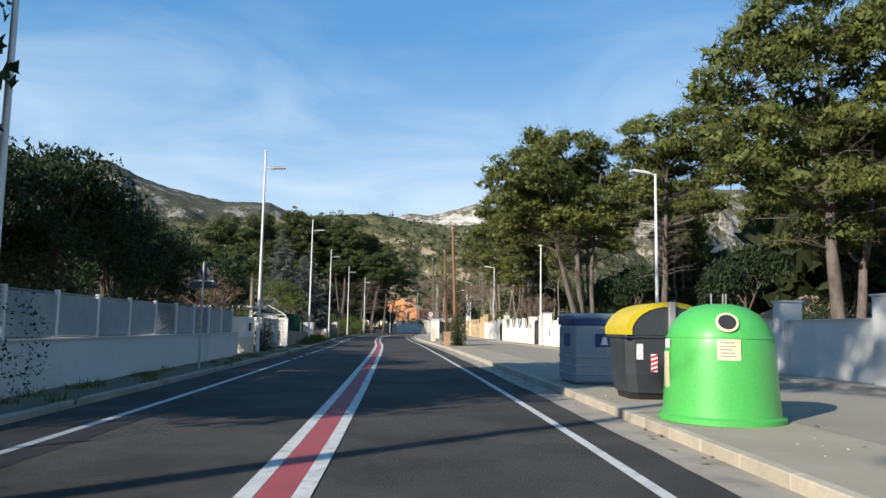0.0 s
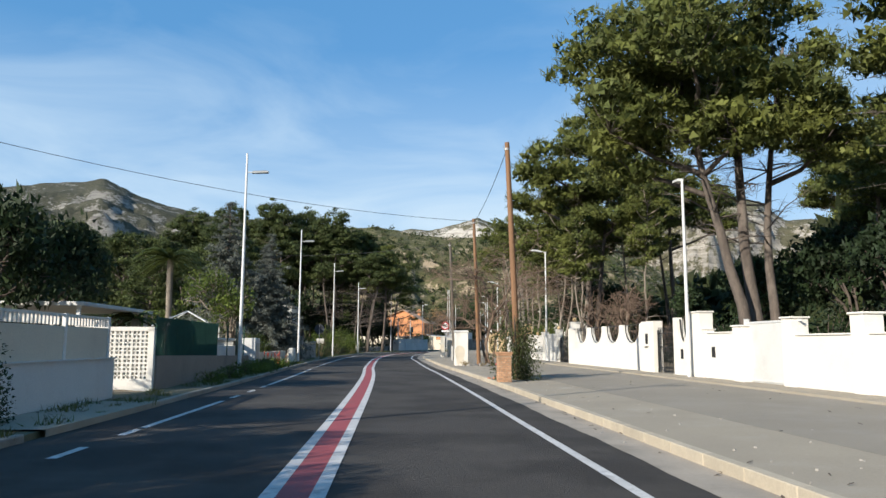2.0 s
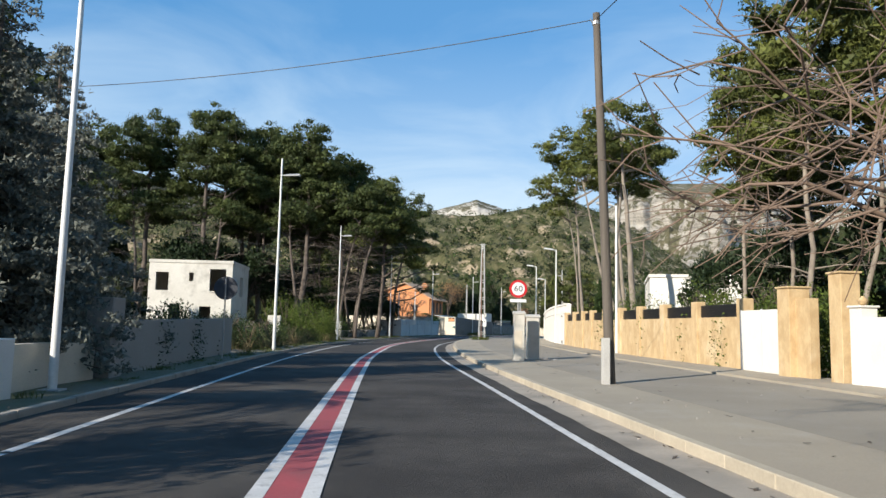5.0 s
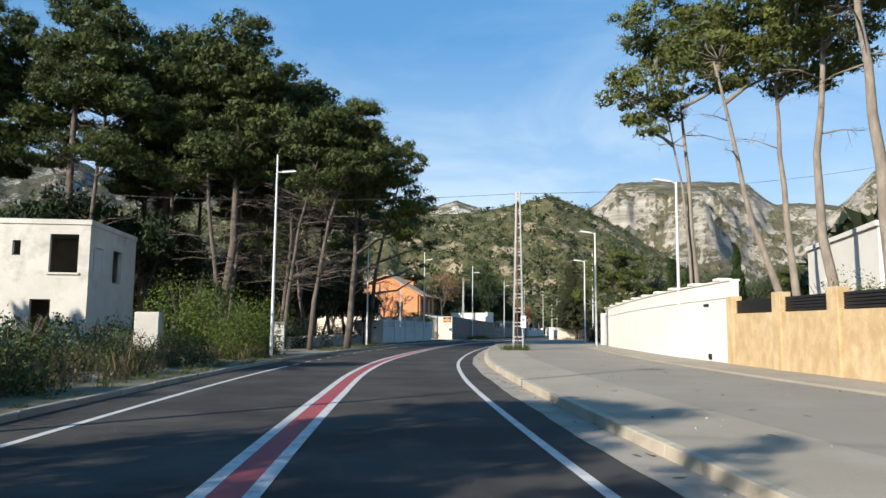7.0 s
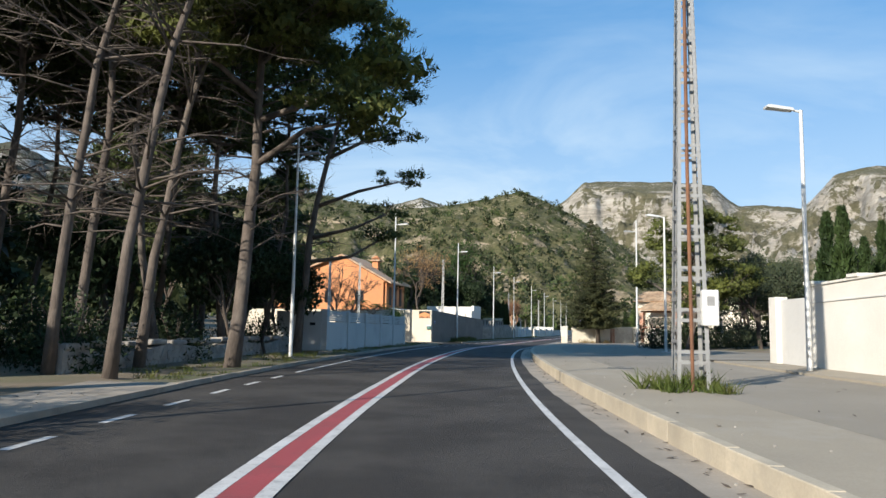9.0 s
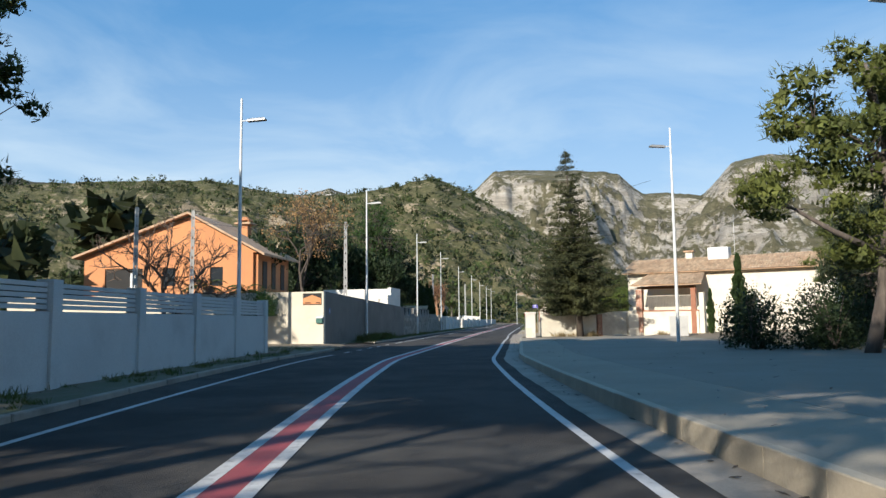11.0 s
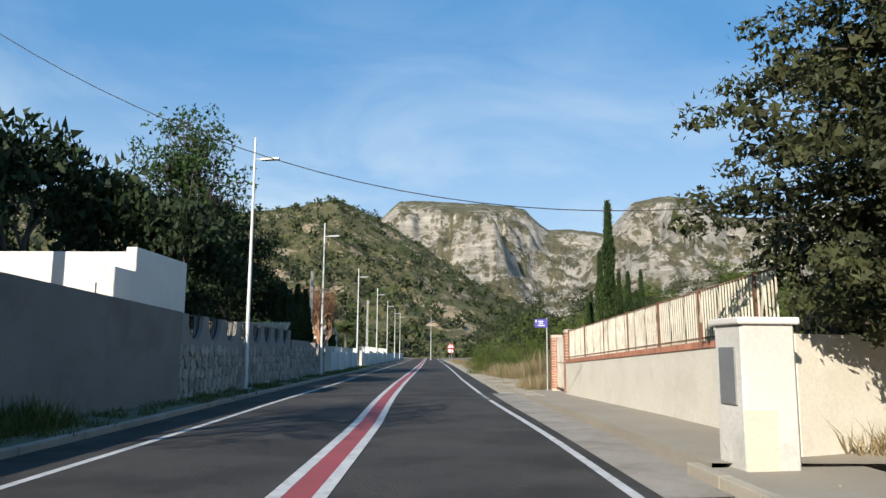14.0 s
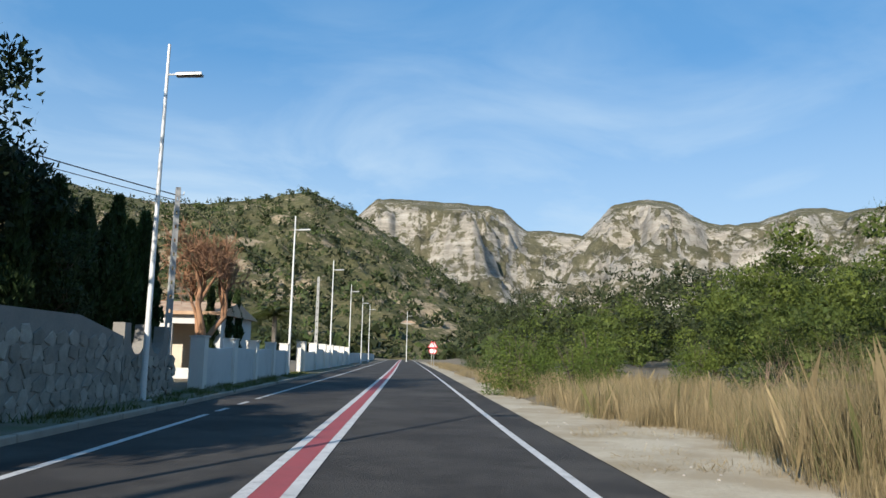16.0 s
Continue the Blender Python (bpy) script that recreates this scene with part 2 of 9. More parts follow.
concrete_post = material("concrete_post", (0.46, 0.45, 0.42), (0.38, 0.37, 0.35), 0.9, 1.5, 0.5, 0.2, 30)
cable_mat = material("black_cable", (0.015, 0.015, 0.016), (0.02, 0.02, 0.02), 0.6, 3, 0.4, 0, 30)
# bark colour lowered to stand in for the shade on the grove trunks
bark_pine = material("pine_bark", (0.135, 0.108, 0.088), (0.075, 0.06, 0.05), 0.95, 5.0, 0.8, 0.8, 20, squash=(1, 1, 0.35), stain=(0.22, 0.19, 0.16), stain_scale=1.5, stain_amount=0.5)
bark_pale = material("pale_bark", (0.28, 0.235, 0.185), (0.18, 0.15, 0.12), 0.95, 4.0, 0.8, 0.6, 20, squash=(1, 1, 0.35))
bark_dark = material("dark_bark", (0.10, 0.078, 0.06), (0.06, 0.048, 0.04), 0.95, 4.0, 0.7, 0.6, 20, squash=(1, 1, 0.4))
twig_mat = material("bare_twigs", (0.20, 0.135, 0.095), (0.13, 0.09, 0.065), 0.9, 2.0, 0.7, 0.2, 20)
red_twig = material("reddish_twigs", (0.36, 0.19, 0.10), (0.26, 0.14, 0.08), 0.9, 2.0, 0.7, 0.2, 20)
pine_leaf = leafy("pine_needles", (0.10, 0.125, 0.036), (0.05, 0.07, 0.024))
pine_yellow = leafy("sunny_pine_needles", (0.15, 0.166, 0.038), (0.078, 0.098, 0.028))
# sign back coloured dark in place of the shade on it
sign_back = material("shaded_sign_back", (0.045, 0.05, 0.065), (0.035, 0.04, 0.05), 0.6, 3, 0.5, 0.05, 30)
cedar_leaf = leafy("cedar_needles", (0.088, 0.094, 0.036), (0.04, 0.047, 0.02))
scrub_pine = leafy("scrub_pine_needles", (0.12, 0.155, 0.028), (0.058, 0.086, 0.022), 0.35, 0.2)
woods_leaf = leafy("far_woods", (0.055, 0.068, 0.024), (0.03, 0.042, 0.017))
blue_leaf = leafy("blue_spruce_needles", (0.21, 0.22, 0.185), (0.10, 0.115, 0.095))
cypress_leaf = leafy("cypress_leaves", (0.05, 0.082, 0.022), (0.025, 0.048, 0.015))
dark_leaf = leafy("dark_leaves", (0.038, 0.062, 0.022), (0.02, 0.036, 0.015))
olive_leaf = leafy("olive_leaves", (0.10, 0.12, 0.065), (0.05, 0.068, 0.036))
bush_leaf = leafy("bush_leaves", (0.13, 0.17, 0.028), (0.07, 0.11, 0.02))
scrub_leaf = leafy("scrub_leaves", (0.085, 0.115, 0.032), (0.05, 0.072, 0.024))
garden_leaf = leafy("pillar_bush_leaves", (0.085, 0.10, 0.034), (0.045, 0.06, 0.022))
ivy_leaf = leafy("ivy_leaves", (0.05, 0.105, 0.022), (0.03, 0.06, 0.015))
orange_leaf = leafy("withered_leaves", (0.44, 0.27, 0.12), (0.32, 0.18, 0.08))
palm_leaf = leafy("palm_fronds", (0.12, 0.15, 0.035), (0.08, 0.10, 0.028))
dry_grass = leafy("dry_grass", (0.42, 0.33, 0.185), (0.28, 0.22, 0.115), 0.8, 0.3, 0.35)
green_grass = leafy("green_grass", (0.10, 0.14, 0.03), (0.16, 0.15, 0.05), 0.9, 0.3, 0.3)
reed_grass = leafy("reed_grass", (0.20, 0.20, 0.075), (0.13, 0.145, 0.06), 0.8, 0.3, 0.3)
dry_weed = leafy("dry_weeds", (0.22, 0.17, 0.09), (0.12, 0.1, 0.05), 0.8, 0.35, 0.25)
flower_red = leafy("red_flowers", (0.55, 0.08, 0.03), (0.4, 0.06, 0.03))
green_net = material("green_netting", (0.015, 0.07, 0.045), (0.01, 0.05, 0.035), 0.8, 3, 0.6, 0.1, 40)
steel_net = material("wire_mesh", (0.30, 0.31, 0.31), (0.24, 0.25, 0.25), 0.6, 3, 0.5, 0.1, 40, metal=0.3)
glass_mat = material("dark_glass", (0.03, 0.035, 0.04), (0.02, 0.025, 0.03), 0.12, 1, 0.4, 0, 20)


def mountain_material(name, rock, rock2, scrub, scrub2, cover, scale):
    """Bare limestone on steep ground, scrub elsewhere; cover: how far the scrub spreads."""
    m = bpy.data.materials.new(name)
    m.use_nodes = True
    n, l = m.node_tree.nodes, m.node_tree.links
    b = n["Principled BSDF"]
    b.inputs["Roughness"].default_value = 0.95
    b.inputs["Specular IOR Level"].default_value = 0.1
    geo = n.new("ShaderNodeNewGeometry")

    def noise_node(s, detail, squash=(1, 1, 1)):
        mp = n.new("ShaderNodeMapping")
        mp.inputs["Scale"].default_value = squash
        l.new(geo.outputs["Position"], mp.inputs[0])
        x = n.new("ShaderNodeTexNoise")
        x.inputs["Scale"].default_value, x.inputs["Detail"].default_value, x.inputs["Roughness"].default_value = s, detail, 0.68
        l.new(mp.outputs[0], x.inputs["Vector"])
        return x.outputs["Fac"]

    def span(src, lo, hi):
        x = n.new("ShaderNodeMapRange")
        x.inputs["From Min"].default_value, x.inputs["From Max"].default_value = lo, hi
        l.new(src, x.inputs["Value"])
        return x.outputs[0]

    def mix(fac, a, c):
        x = n.new("ShaderNodeMix")
        x.data_type = "RGBA"
        l.new(fac, x.inputs["Factor"])
        for key, v in (("A", a), ("B", c)):
            if isinstance(v, tuple):
                x.inputs[key].default_value = (*v, 1)
            else:
                l.new(v, x.inputs[key])
        return x.outputs["Result"]

    # bedding planes that dip to one side, broken by clefts; single bushes and patches of scrub
    def dip(s_, turn, squash, detail):
        rot = n.new("ShaderNodeMapping")
        rot.inputs["Rotation"].default_value, rot.inputs["Scale"].default_value = turn, squash
        l.new(geo.outputs["Position"], rot.inputs[0])
        x = n.new("ShaderNodeTexNoise")
        x.inputs["Scale"].default_value, x.inputs["Detail"].default_value, x.inputs["Roughness"].default_value = s_, detail, 0.72
        l.new(rot.outputs[0], x.inputs["Vector"])
        return x.outputs["Fac"]

    def math_node(kind, a, c):
        x = n.new("ShaderNodeMath")
        x.operation = kind
        for i, v in enumerate((a, c)):
            if isinstance(v, float):
                x.inputs[i].default_value = v
            else:
                l.new(v, x.inputs[i])
        return x.outputs[0]

    strata = dip(0.03 * scale, (0.35, 0.3, 0.2), (0.35, 0.35, 3.0), 9)
    clefts = dip(0.05 * scale, (0.1, -0.25, 0.4), (1.6, 1.6, 0.5), 8)
    stone = mix(span(strata, 0.42, 0.6), rock, rock2)
    stone = mix(span(clefts, 0.58, 0.74), stone, tuple(0.6 * c for c in rock2))
    plants = mix(span(noise_node(0.12 * scale, 6), 0.35, 0.65), scrub, scrub2)
    sx = n.new("ShaderNodeSeparateXYZ")
    l.new(geo.outputs["Normal"], sx.inputs[0])
    slope = math_node("MULTIPLY", sx.outputs["Z"], 0.45)
    spread = math_node("ADD", math_node("MULTIPLY", noise_node(0.016 * scale, 6), 1.0), math_node("MULTIPLY", noise_node(0.11 * scale, 7), 0.7))
    grown = math_node("ADD", slope, spread)
    l.new(mix(span(grown, cover - 0.05, cover + 0.03), stone, plants), b.inputs["Base Color"])
    bp = n.new("ShaderNodeBump")
    bp.inputs["Strength"].default_value, bp.inputs["Distance"].default_value = 1.0, 9.0 / scale
    l.new(math_node("ADD", strata, math_node("MULTIPLY", clefts, 0.35)), bp.inputs["Height"])
    l.new(bp.outputs[0], b.inputs["Normal"])
    return m


pale_mountain = mountain_material("pale_limestone", (0.56, 0.52, 0.46), (0.36, 0.33, 0.285), (0.085, 0.082, 0.05), (0.15, 0.132, 0.084), 1.26, 1.0)
rock_mountain = mountain_material("limestone_mountain", (0.44, 0.40, 0.34), (0.27, 0.24, 0.195), (0.088, 0.086, 0.048), (0.155, 0.135, 0.085), 1.19, 1.15)
green_mountain = mountain_material("wooded_hill", (0.42, 0.33, 0.22), (0.27, 0.22, 0.15), (0.07, 0.078, 0.032), (0.16, 0.14, 0.075), 1.16, 2.0)
left_mountain = mountain_material("scrub_mountain", (0.32, 0.30, 0.265), (0.19, 0.176, 0.155), (0.06, 0.062, 0.044), (0.095, 0.09, 0.063), 1.17, 0.9)

# ---- building helpers ----
class Geo:
    """A mesh in the making."""

    def __init__(self):
        self.v, self.f = [], []

    def loft(self, rings, caps=True, closed=True):
        base, k = len(self.v), len(rings[0])
        for ring in rings:
            self.v.extend(tuple(p) for p in ring)
        for a in range(len(rings) - 1):
            for b in range(k if closed else k - 1):
                c = (b + 1) % k
                self.f.append((base + a * k + b, base + a * k + c, base + (a + 1) * k + c, base + (a + 1) * k + b))
        if caps:
            self.f.append(tuple(base + b for b in reversed(range(k))))
            self.f.append(tuple(base + (len(rings) - 1) * k + b for b in range(k)))
        return self

    def box(self, x0, y0, z0, x1, y1, z1, c=0.0):
        """A block; c: the width of its chamfered edges."""
        c = min(c, 0.45 * (x1 - x0), 0.45 * (y1 - y0), 0.45 * (z1 - z0))
        if c <= 0:
            return self.loft([[(x0, y0, z), (x1, y0, z), (x1, y1, z), (x0, y1, z)] for z in (z0, z1)])

        def ring(z, i):
            k = c - i
            return [(x0 + c, y0 + i, z), (x1 - c, y0 + i, z), (x1 - i, y0 + c, z), (x1 - i, y1 - c, z),
                    (x1 - c, y1 - i, z), (x0 + c, y1 - i, z), (x0 + i, y1 - c, z), (x0 + i, y0 + c, z)] if k > 0 else \
                   [(x0 + c, y0 + c, z), (x1 - c, y0 + c, z), (x1 - c, y0 + c, z), (x1 - c, y1 - c, z),
                    (x1 - c, y1 - c, z), (x0 + c, y1 - c, z), (x0 + c, y1 - c, z), (x0 + c, y0 + c, z)]
        return self.loft([ring(z0, 0.6 * c), ring(z0 + c, 0), ring(z1 - c, 0), ring(z1, 0.6 * c)])

    def tube(self, points, radii, n=8, caps=True):
        pts = [Vector(p) for p in points]
        if not isinstance(radii, (list, tuple)):
            radii = [radii] * len(pts)
        radii, rings, side = [float(r) for r in radii], [], None
        for i, p in enumerate(pts):
            way = (pts[min(i + 1, len(pts) - 1)] - pts[max(i - 1, 0)]).normalized()
            side = side or (Vector((1, 0, 0)) if abs(way.x) < 0.8 else Vector((0, 1, 0)))
            side = (side - way * side.dot(way)).normalized()
            up = way.cross(side)
            rings.append([p + radii[i] * (math.cos(6.28319 * k / n) * side + math.sin(6.28319 * k / n) * up) for k in range(n)])
        return self.loft(rings, caps)

    def lathe(self, profile, n=24, centre=(0, 0), squash=1.0):
        return self.loft([[(centre[0] + r * math.cos(6.28319 * k / n), centre[1] + r * squash * math.sin(6.28319 * k / n), z) for k in range(n)] for r, z in profile])

    def prism(self, outline, y0, y1):
        """An outline of (x, z) drawn out from y0 to y1."""
        return self.loft([[(x, y, z) for x, z in outline] for y in (y0, y1)])

    def face(self, *pts):
        base = len(self.v)
        self.v.extend(tuple(p) for p in pts)
        self.f.append(tuple(range(base, base + len(pts))))
        return self

    def mesh(self, name, mat, smooth=False):
        me = bpy.data.meshes.new(name)
        me.from_pydata(self.v, [], self.f)
        me.validate()
        bm = bmesh.new()
        bm.from_mesh(me)
        bmesh.ops.remove_doubles(bm, verts=bm.verts, dist=1e-5)
        bmesh.ops.recalc_face_normals(bm, faces=bm.faces)
        bm.to_mesh(me)
        bm.free()
        if smooth:
            me.shade_smooth()
            if smooth is True:
                me.set_sharp_from_angle(angle=radians(40))
        me.materials.append(mat)
        return me


def sheet(name, verts, faces, mat, smooth=False):
    """A large mesh from arrays."""
    me = bpy.data.meshes.new(name)
    verts, faces = np.asarray(verts, np.float32).reshape(-1, 3), np.asarray(faces, np.int32)
    me.vertices.add(len(verts))
    me.vertices.foreach_set("co", verts.ravel())
    k = faces.shape[1]
    me.loops.add(faces.size)
    me.loops.foreach_set("vertex_index", faces.ravel())
    me.polygons.add(len(faces))
    me.polygons.foreach_set("loop_start", np.arange(0, faces.size, k, dtype=np.int32))
    me.update(calc_edges=True)
    me.shade_smooth() if smooth else me.shade_flat()
    me.materials.append(mat)
    return me


def part(name, geo, mat, parent=None, label="", smooth=False):
    ob = new(name, geo.mesh(name, mat, smooth) if isinstance(geo, Geo) else geo)
    if parent:
        ob.parent = parent
    return tagged(ob, label) if label else ob


def thing(name, label, category, at_pose=None, group="", kind=""):
    ob = tagged(new(name), label, category, group, kind)
    if at_pose is not None:
        ob.matrix_basis = at_pose
    return ob


# ---- the road's line ----
ROAD_Y = [-60, 0, 10, 26, 52, 57, 62, 66.7, 73, 80, 88, 99, 104, 114, 126, 131, 140, 153, 160.5, 168, 174.4, 177.4, 185, 193.75, 202.8, 209, 221.6, 238.7, 268.7, 330, 460, 900]
ROAD_X = [0.3, -1.03, -1.37, -2.2, -3.84, -4.22, -4.62, -5.05, -5.53, -6.0, -6.5, -7.05, -7.15, -7.16, -6.68, -6.2, -5.07, -2.98, -1.55, 0.07, 1.65, 2.63, 5.12, 7.95, 11.02, 13.05, 17.36, 23.3, 33.7, 54.6, 99, 249]
_h = np.diff(ROAD_Y)
_d = np.diff(ROAD_X) / _h
_m = np.r_[_d[0], (_d[:-1] * _h[1:] + _d[1:] * _h[:-1]) / (_h[1:] + _h[:-1]), _d[-1]]


def line(y):
    """The middle of the road at y: x and its slope."""
    i = int(np.clip(np.searchsorted(ROAD_Y, y) - 1, 0, len(_h) - 1))
    t, h = (y - ROAD_Y[i]) / _h[i], _h[i]
    a, b = ROAD_X[i], ROAD_X[i + 1]
    x = (1 + 2 * t) * (1 - t) ** 2 * a + t * (1 - t) ** 2 * h * _m[i] + t * t * (3 - 2 * t) * b + t * t * (t - 1) * h * _m[i + 1]
    s = (6 * t * t - 6 * t) * (a - b) / h + (3 * t * t - 4 * t + 1) * _m[i] + (3 * t * t - 2 * t) * _m[i + 1]
    return x, s


def beside(y, d):
    """The place d metres to the right of the road's middle at y."""
    x, s = line(y)
    n = math.hypot(1, s)
    return x + d / n, y - d * s / n


def turn_at(y):
    """The road's heading, in degrees to the left of +y."""
    return -math.degrees(math.atan(line(y)[1]))


def kerb_top(y):
    """How high the right kerb stands over the road."""
    return 0.15 + float(np.interp(y, [96, 113, 122, 133, 150, 178], [0, 0.04, 0.08, 0.14, 0.15, 0]))


def ground_right(y, d):
    return kerb_top(y) + 0.012 * max(0.0, d - 4.6)


def strip(name, y0, y1, d0, d1, z, mat, step=2.0, label="", category="", across=1, deep=0.0):
    """A band that follows the road; z: a height, or a height by y and d."""
    ys = np.linspace(y0, y1, max(2, int(abs(y1 - y0) / step) + 1))
    verts, faces = [], []
    for y in ys:
        e0, e1 = (d(y) if callable(d) else d for d in (d0, d1))
        for k in range(across + 1):
            d = e0 + (e1 - e0) * k / across
            verts.append((*beside(y, d), z(y, d) if callable(z) else z))
    w = across + 1
    for i in range(len(ys) - 1):
        for k in range(across):
            faces.append((i * w + k, i * w + k + 1, (i + 1) * w + k + 1, (i + 1) * w + k))
    if deep:
        rim = [i * w for i in range(len(ys))], [i * w + across for i in range(len(ys))]
        for n, row in enumerate(rim):
            first = len(verts)
            verts += [(verts[i][0], verts[i][1], verts[i][2] - deep) for i in row]
            for i in range(len(row) - 1):
                q = (row[i], row[i + 1], first + i + 1, first + i)
                faces.append(q if n else q[::-1])
    ob = new(name, sheet(name, verts, faces, mat))
    return tagged(ob, label or name.replace("_", " "), category or name.replace("_", " "), kind="structure")


# ---- ground, road ----
def ground_height(x, y):
    yy = min(max(y, -60), 600)
    cxx, s = line(yy)
    d = (x - cxx) / math.hypot(1, s)
    far = max(0.0, abs(d) - 14)
    z = -0.06
    if d > 13:
        z = 0.22 + 0.025 * (d - 13) + 0.00025 * min(d - 13, 300) ** 2
    elif d > 4:
        z = -0.06 + (0.05 if y > 215 else -0.05)
    elif d < -5.2:
        z = 0.02 + 0.10 * min(1, (-d - 5.2)) + 0.03 * far + 0.0002 * min(far, 300) ** 2
    if y > 330:
        z += 0.02 * (y - 330) * min(1, abs(d) / 60)
    return z + (0.25 * noise.noise((x * 0.06, y * 0.06, 0)) * min(1, far / 15))


def spaced(lo, a, b, hi, fine, wide):
    out, v = [], a
    while v > lo:
        v -= max(fine, min(wide, 0.12 * (a - v) + fine))
        out.append(v)
    out = out[::-1] + list(np.arange(a, b, fine))
    v = b
    while v < hi:
        out.append(v)
        v += max(fine, min(wide, 0.12 * (v - b) + fine))
    return out


gx, gy = spaced(-2600, -40, 60, 2600, 2.0, 120), spaced(-1200, -20, 270, 3000, 2.0, 120)
gv = [(x, y, ground_height(x, y)) for y in gy for x in gx]
w = len(gx)
gf = [(j * w + i, j * w + i + 1, (j + 1) * w + i + 1, (j + 1) * w + i) for j in range(len(gy) - 1) for i in range(w - 1)]
tagged(new("ground", sheet("ground", gv, gf, soil, True)), "dry brown soil with patches of low green growth", "ground", kind="structure")

strip("road", -55, 470, -4.35, 4.05, 0.0, asphalt, label="dark grey asphalt two-lane road", across=4)
strip("road", 150, 214, 4.0, lambda y: 5.2 if y < 195 else 4.4, -0.004, asphalt, label="dark grey asphalt road edge")


def mark(name, y0, y1, d0, d1, mat, z=0.004, parent=None, label=""):
    return strip(name, y0, y1, d0, d1, z, mat, label=label, category="road marking")




def right_edge(y):
    """Where the line along the right lane lies."""
    return float(np.interp(y, [0, 40, 55, 66, 84, 99, 114, 134, 147, 174, 188, 200, 213, 228], [3.24, 3.16, 3.24, 3.36, 3.42, 3.27, 3.17, 3.3, 3.4, 3.48, 3.44, 3.45, 3.3, 3.2]))


def left_edge(y):
    return float(np.interp(y, [0, 33, 45, 68, 115, 123, 143, 152, 185, 205, 223, 236], [-3.2, -3.3, -3.25, -3.15, -3.26, -3.15, -3.33, -3.36, -3.25, -3.1, -2.97, -3.15]))


def middle(y):
    return float(np.interp(y, [0, 12, 24, 40, 56, 110, 116, 124, 140, 150, 178, 192, 204, 222], [0, -0.1, -0.1, -0.06, 0.02, -0.04, -0.14, -0.12, -0.05, -0.12, -0.1, 0.0, 0.08, -0.03]))


mark("red_median_band", -55, 470, lambda y: middle(y) - 0.16, lambda y: middle(y) + 0.16, red_line, 0.006, label="faded red band along the middle of the road")
mark("median_line", -55, 470, lambda y: middle(y) - 0.305, lambda y: middle(y) - 0.155, white_line, 0.009, label="white solid line beside the red band")
mark("median_line", -55, 470, lambda y: middle(y) + 0.155, lambda y: middle(y) + 0.305, white_line, 0.009, label="white solid line beside the red band")
mark("edge_line", -55, 211.0, lambda y: right_edge(y) - 0.065, lambda y: right_edge(y) + 0.065, white_line, label="white solid edge line on asphalt")
mark("edge_line", 214.5, 470, lambda y: right_edge(y) - 0.065, lambda y: right_edge(y) + 0.065, white_line, label="white solid edge line on asphalt")
for y in (211.7, 212.7, 213.7):
    mark("edge_dash", y, y + 0.45, right_edge(y) - 0.065, right_edge(y) + 0.065, white_line, label="short white dash at a driveway")
for a, b in ((-55, 29.8), (38.5, 44.5), (51.5, 67.5), (74.0, 121), (143.0, 177.5), (191.8, 230.5), (236.5, 470)):
    mark("edge_line", a, b, lambda y: left_edge(y) - 0.065, lambda y: left_edge(y) + 0.065, white_line, label="white solid edge line on asphalt")
for a, b in ((30.8, 38.0), (45.5, 51.0), (68.5, 73.5), (122, 142.5), (179.5, 191), (231.3, 236)):
    y = a
    while y < b:
        mark("edge_dash", y, y + 1.0, left_edge(y) - 0.065, left_edge(y) + 0.065, white_line, label="white dash at a side entrance")
        y += 2.3

strip("gutter", -55, 196, lambda y: 3.86 + 0.02 * math.sin(0.9 * y) + 0.012 * math.sin(3.1 * y), 4.42, lambda y, d: 0.006 + 0.02 * max(0, d - 4.05), gutter_mat, 0.5, label="stained concrete gutter along the kerb")
strip("gutter", 196, 214.6, 3.7, 4.62, lambda y, d: 0.006 + 0.03 * max(0, d - 3.9), gutter_mat, label="stained concrete gutter along the kerb")
strip("pavement", -55, 197, 4.55, 6.35, lambda y, d: ground_right(y, d), pave, label="pale concrete pavement beside the road", deep=0.5)
strip("pavement", -55, 150, 6.35, 10.6, lambda y, d: ground_right(y, d) + 0.002, old_asphalt, label="worn grey asphalt walkway", across=2)
strip("pavement", 150, 196.5, 6.35, lambda y: float(np.interp(y, [150, 158, 175, 196.5], [14.5, 18.5, 26, 34])), lambda y, d: ground_right(y, min(d, 14)) + 0.002, old_asphalt,
      label="worn grey asphalt of a side street", across=4, deep=0.6)
strip("footpath", -55, 148, 10.55, 12.6, lambda y, d: ground_right(y, d) + 0.06, pave, label="narrow concrete footpath under the garden walls", deep=0.3)
strip("pavement", 197, 215.0, 4.58, 8.6, lambda y, d: float(np.interp(y, [197, 203, 209, 212, 215], [0.2, 0.2, 0.15, 0.12, 0.09])) - 0.045 * max(0.0, min(1.0, (5.25 - d) / 0.6)) * max(0.0, min(1.0, y - 210.3)), pave, label="concrete pavement by the fence", across=6, deep=0.3)
strip("verge", -55, 183, -5.9, -4.42, lambda y, d: 0.09 + 0.02 * math.sin(y * 1.7 + d * 3), verge_mat, label="earth verge with weeds and gravel", across=3, deep=0.2)
strip("verge", 191, 300, -6.4, -4.42, lambda y, d: 0.09 + 0.02 * math.sin(y * 1.7 + d * 3), verge_mat, label="earth verge with weeds and gravel", across=3, deep=0.2)
strip("side_street", 182, 192.5, -40, -4.3, 0.03, asphalt, label="dark asphalt side street", across=4)
strip("driveway", 130, 137, -9, -4.3, 0.11, gutter_mat, label="concrete driveway crossing", deep=0.2)
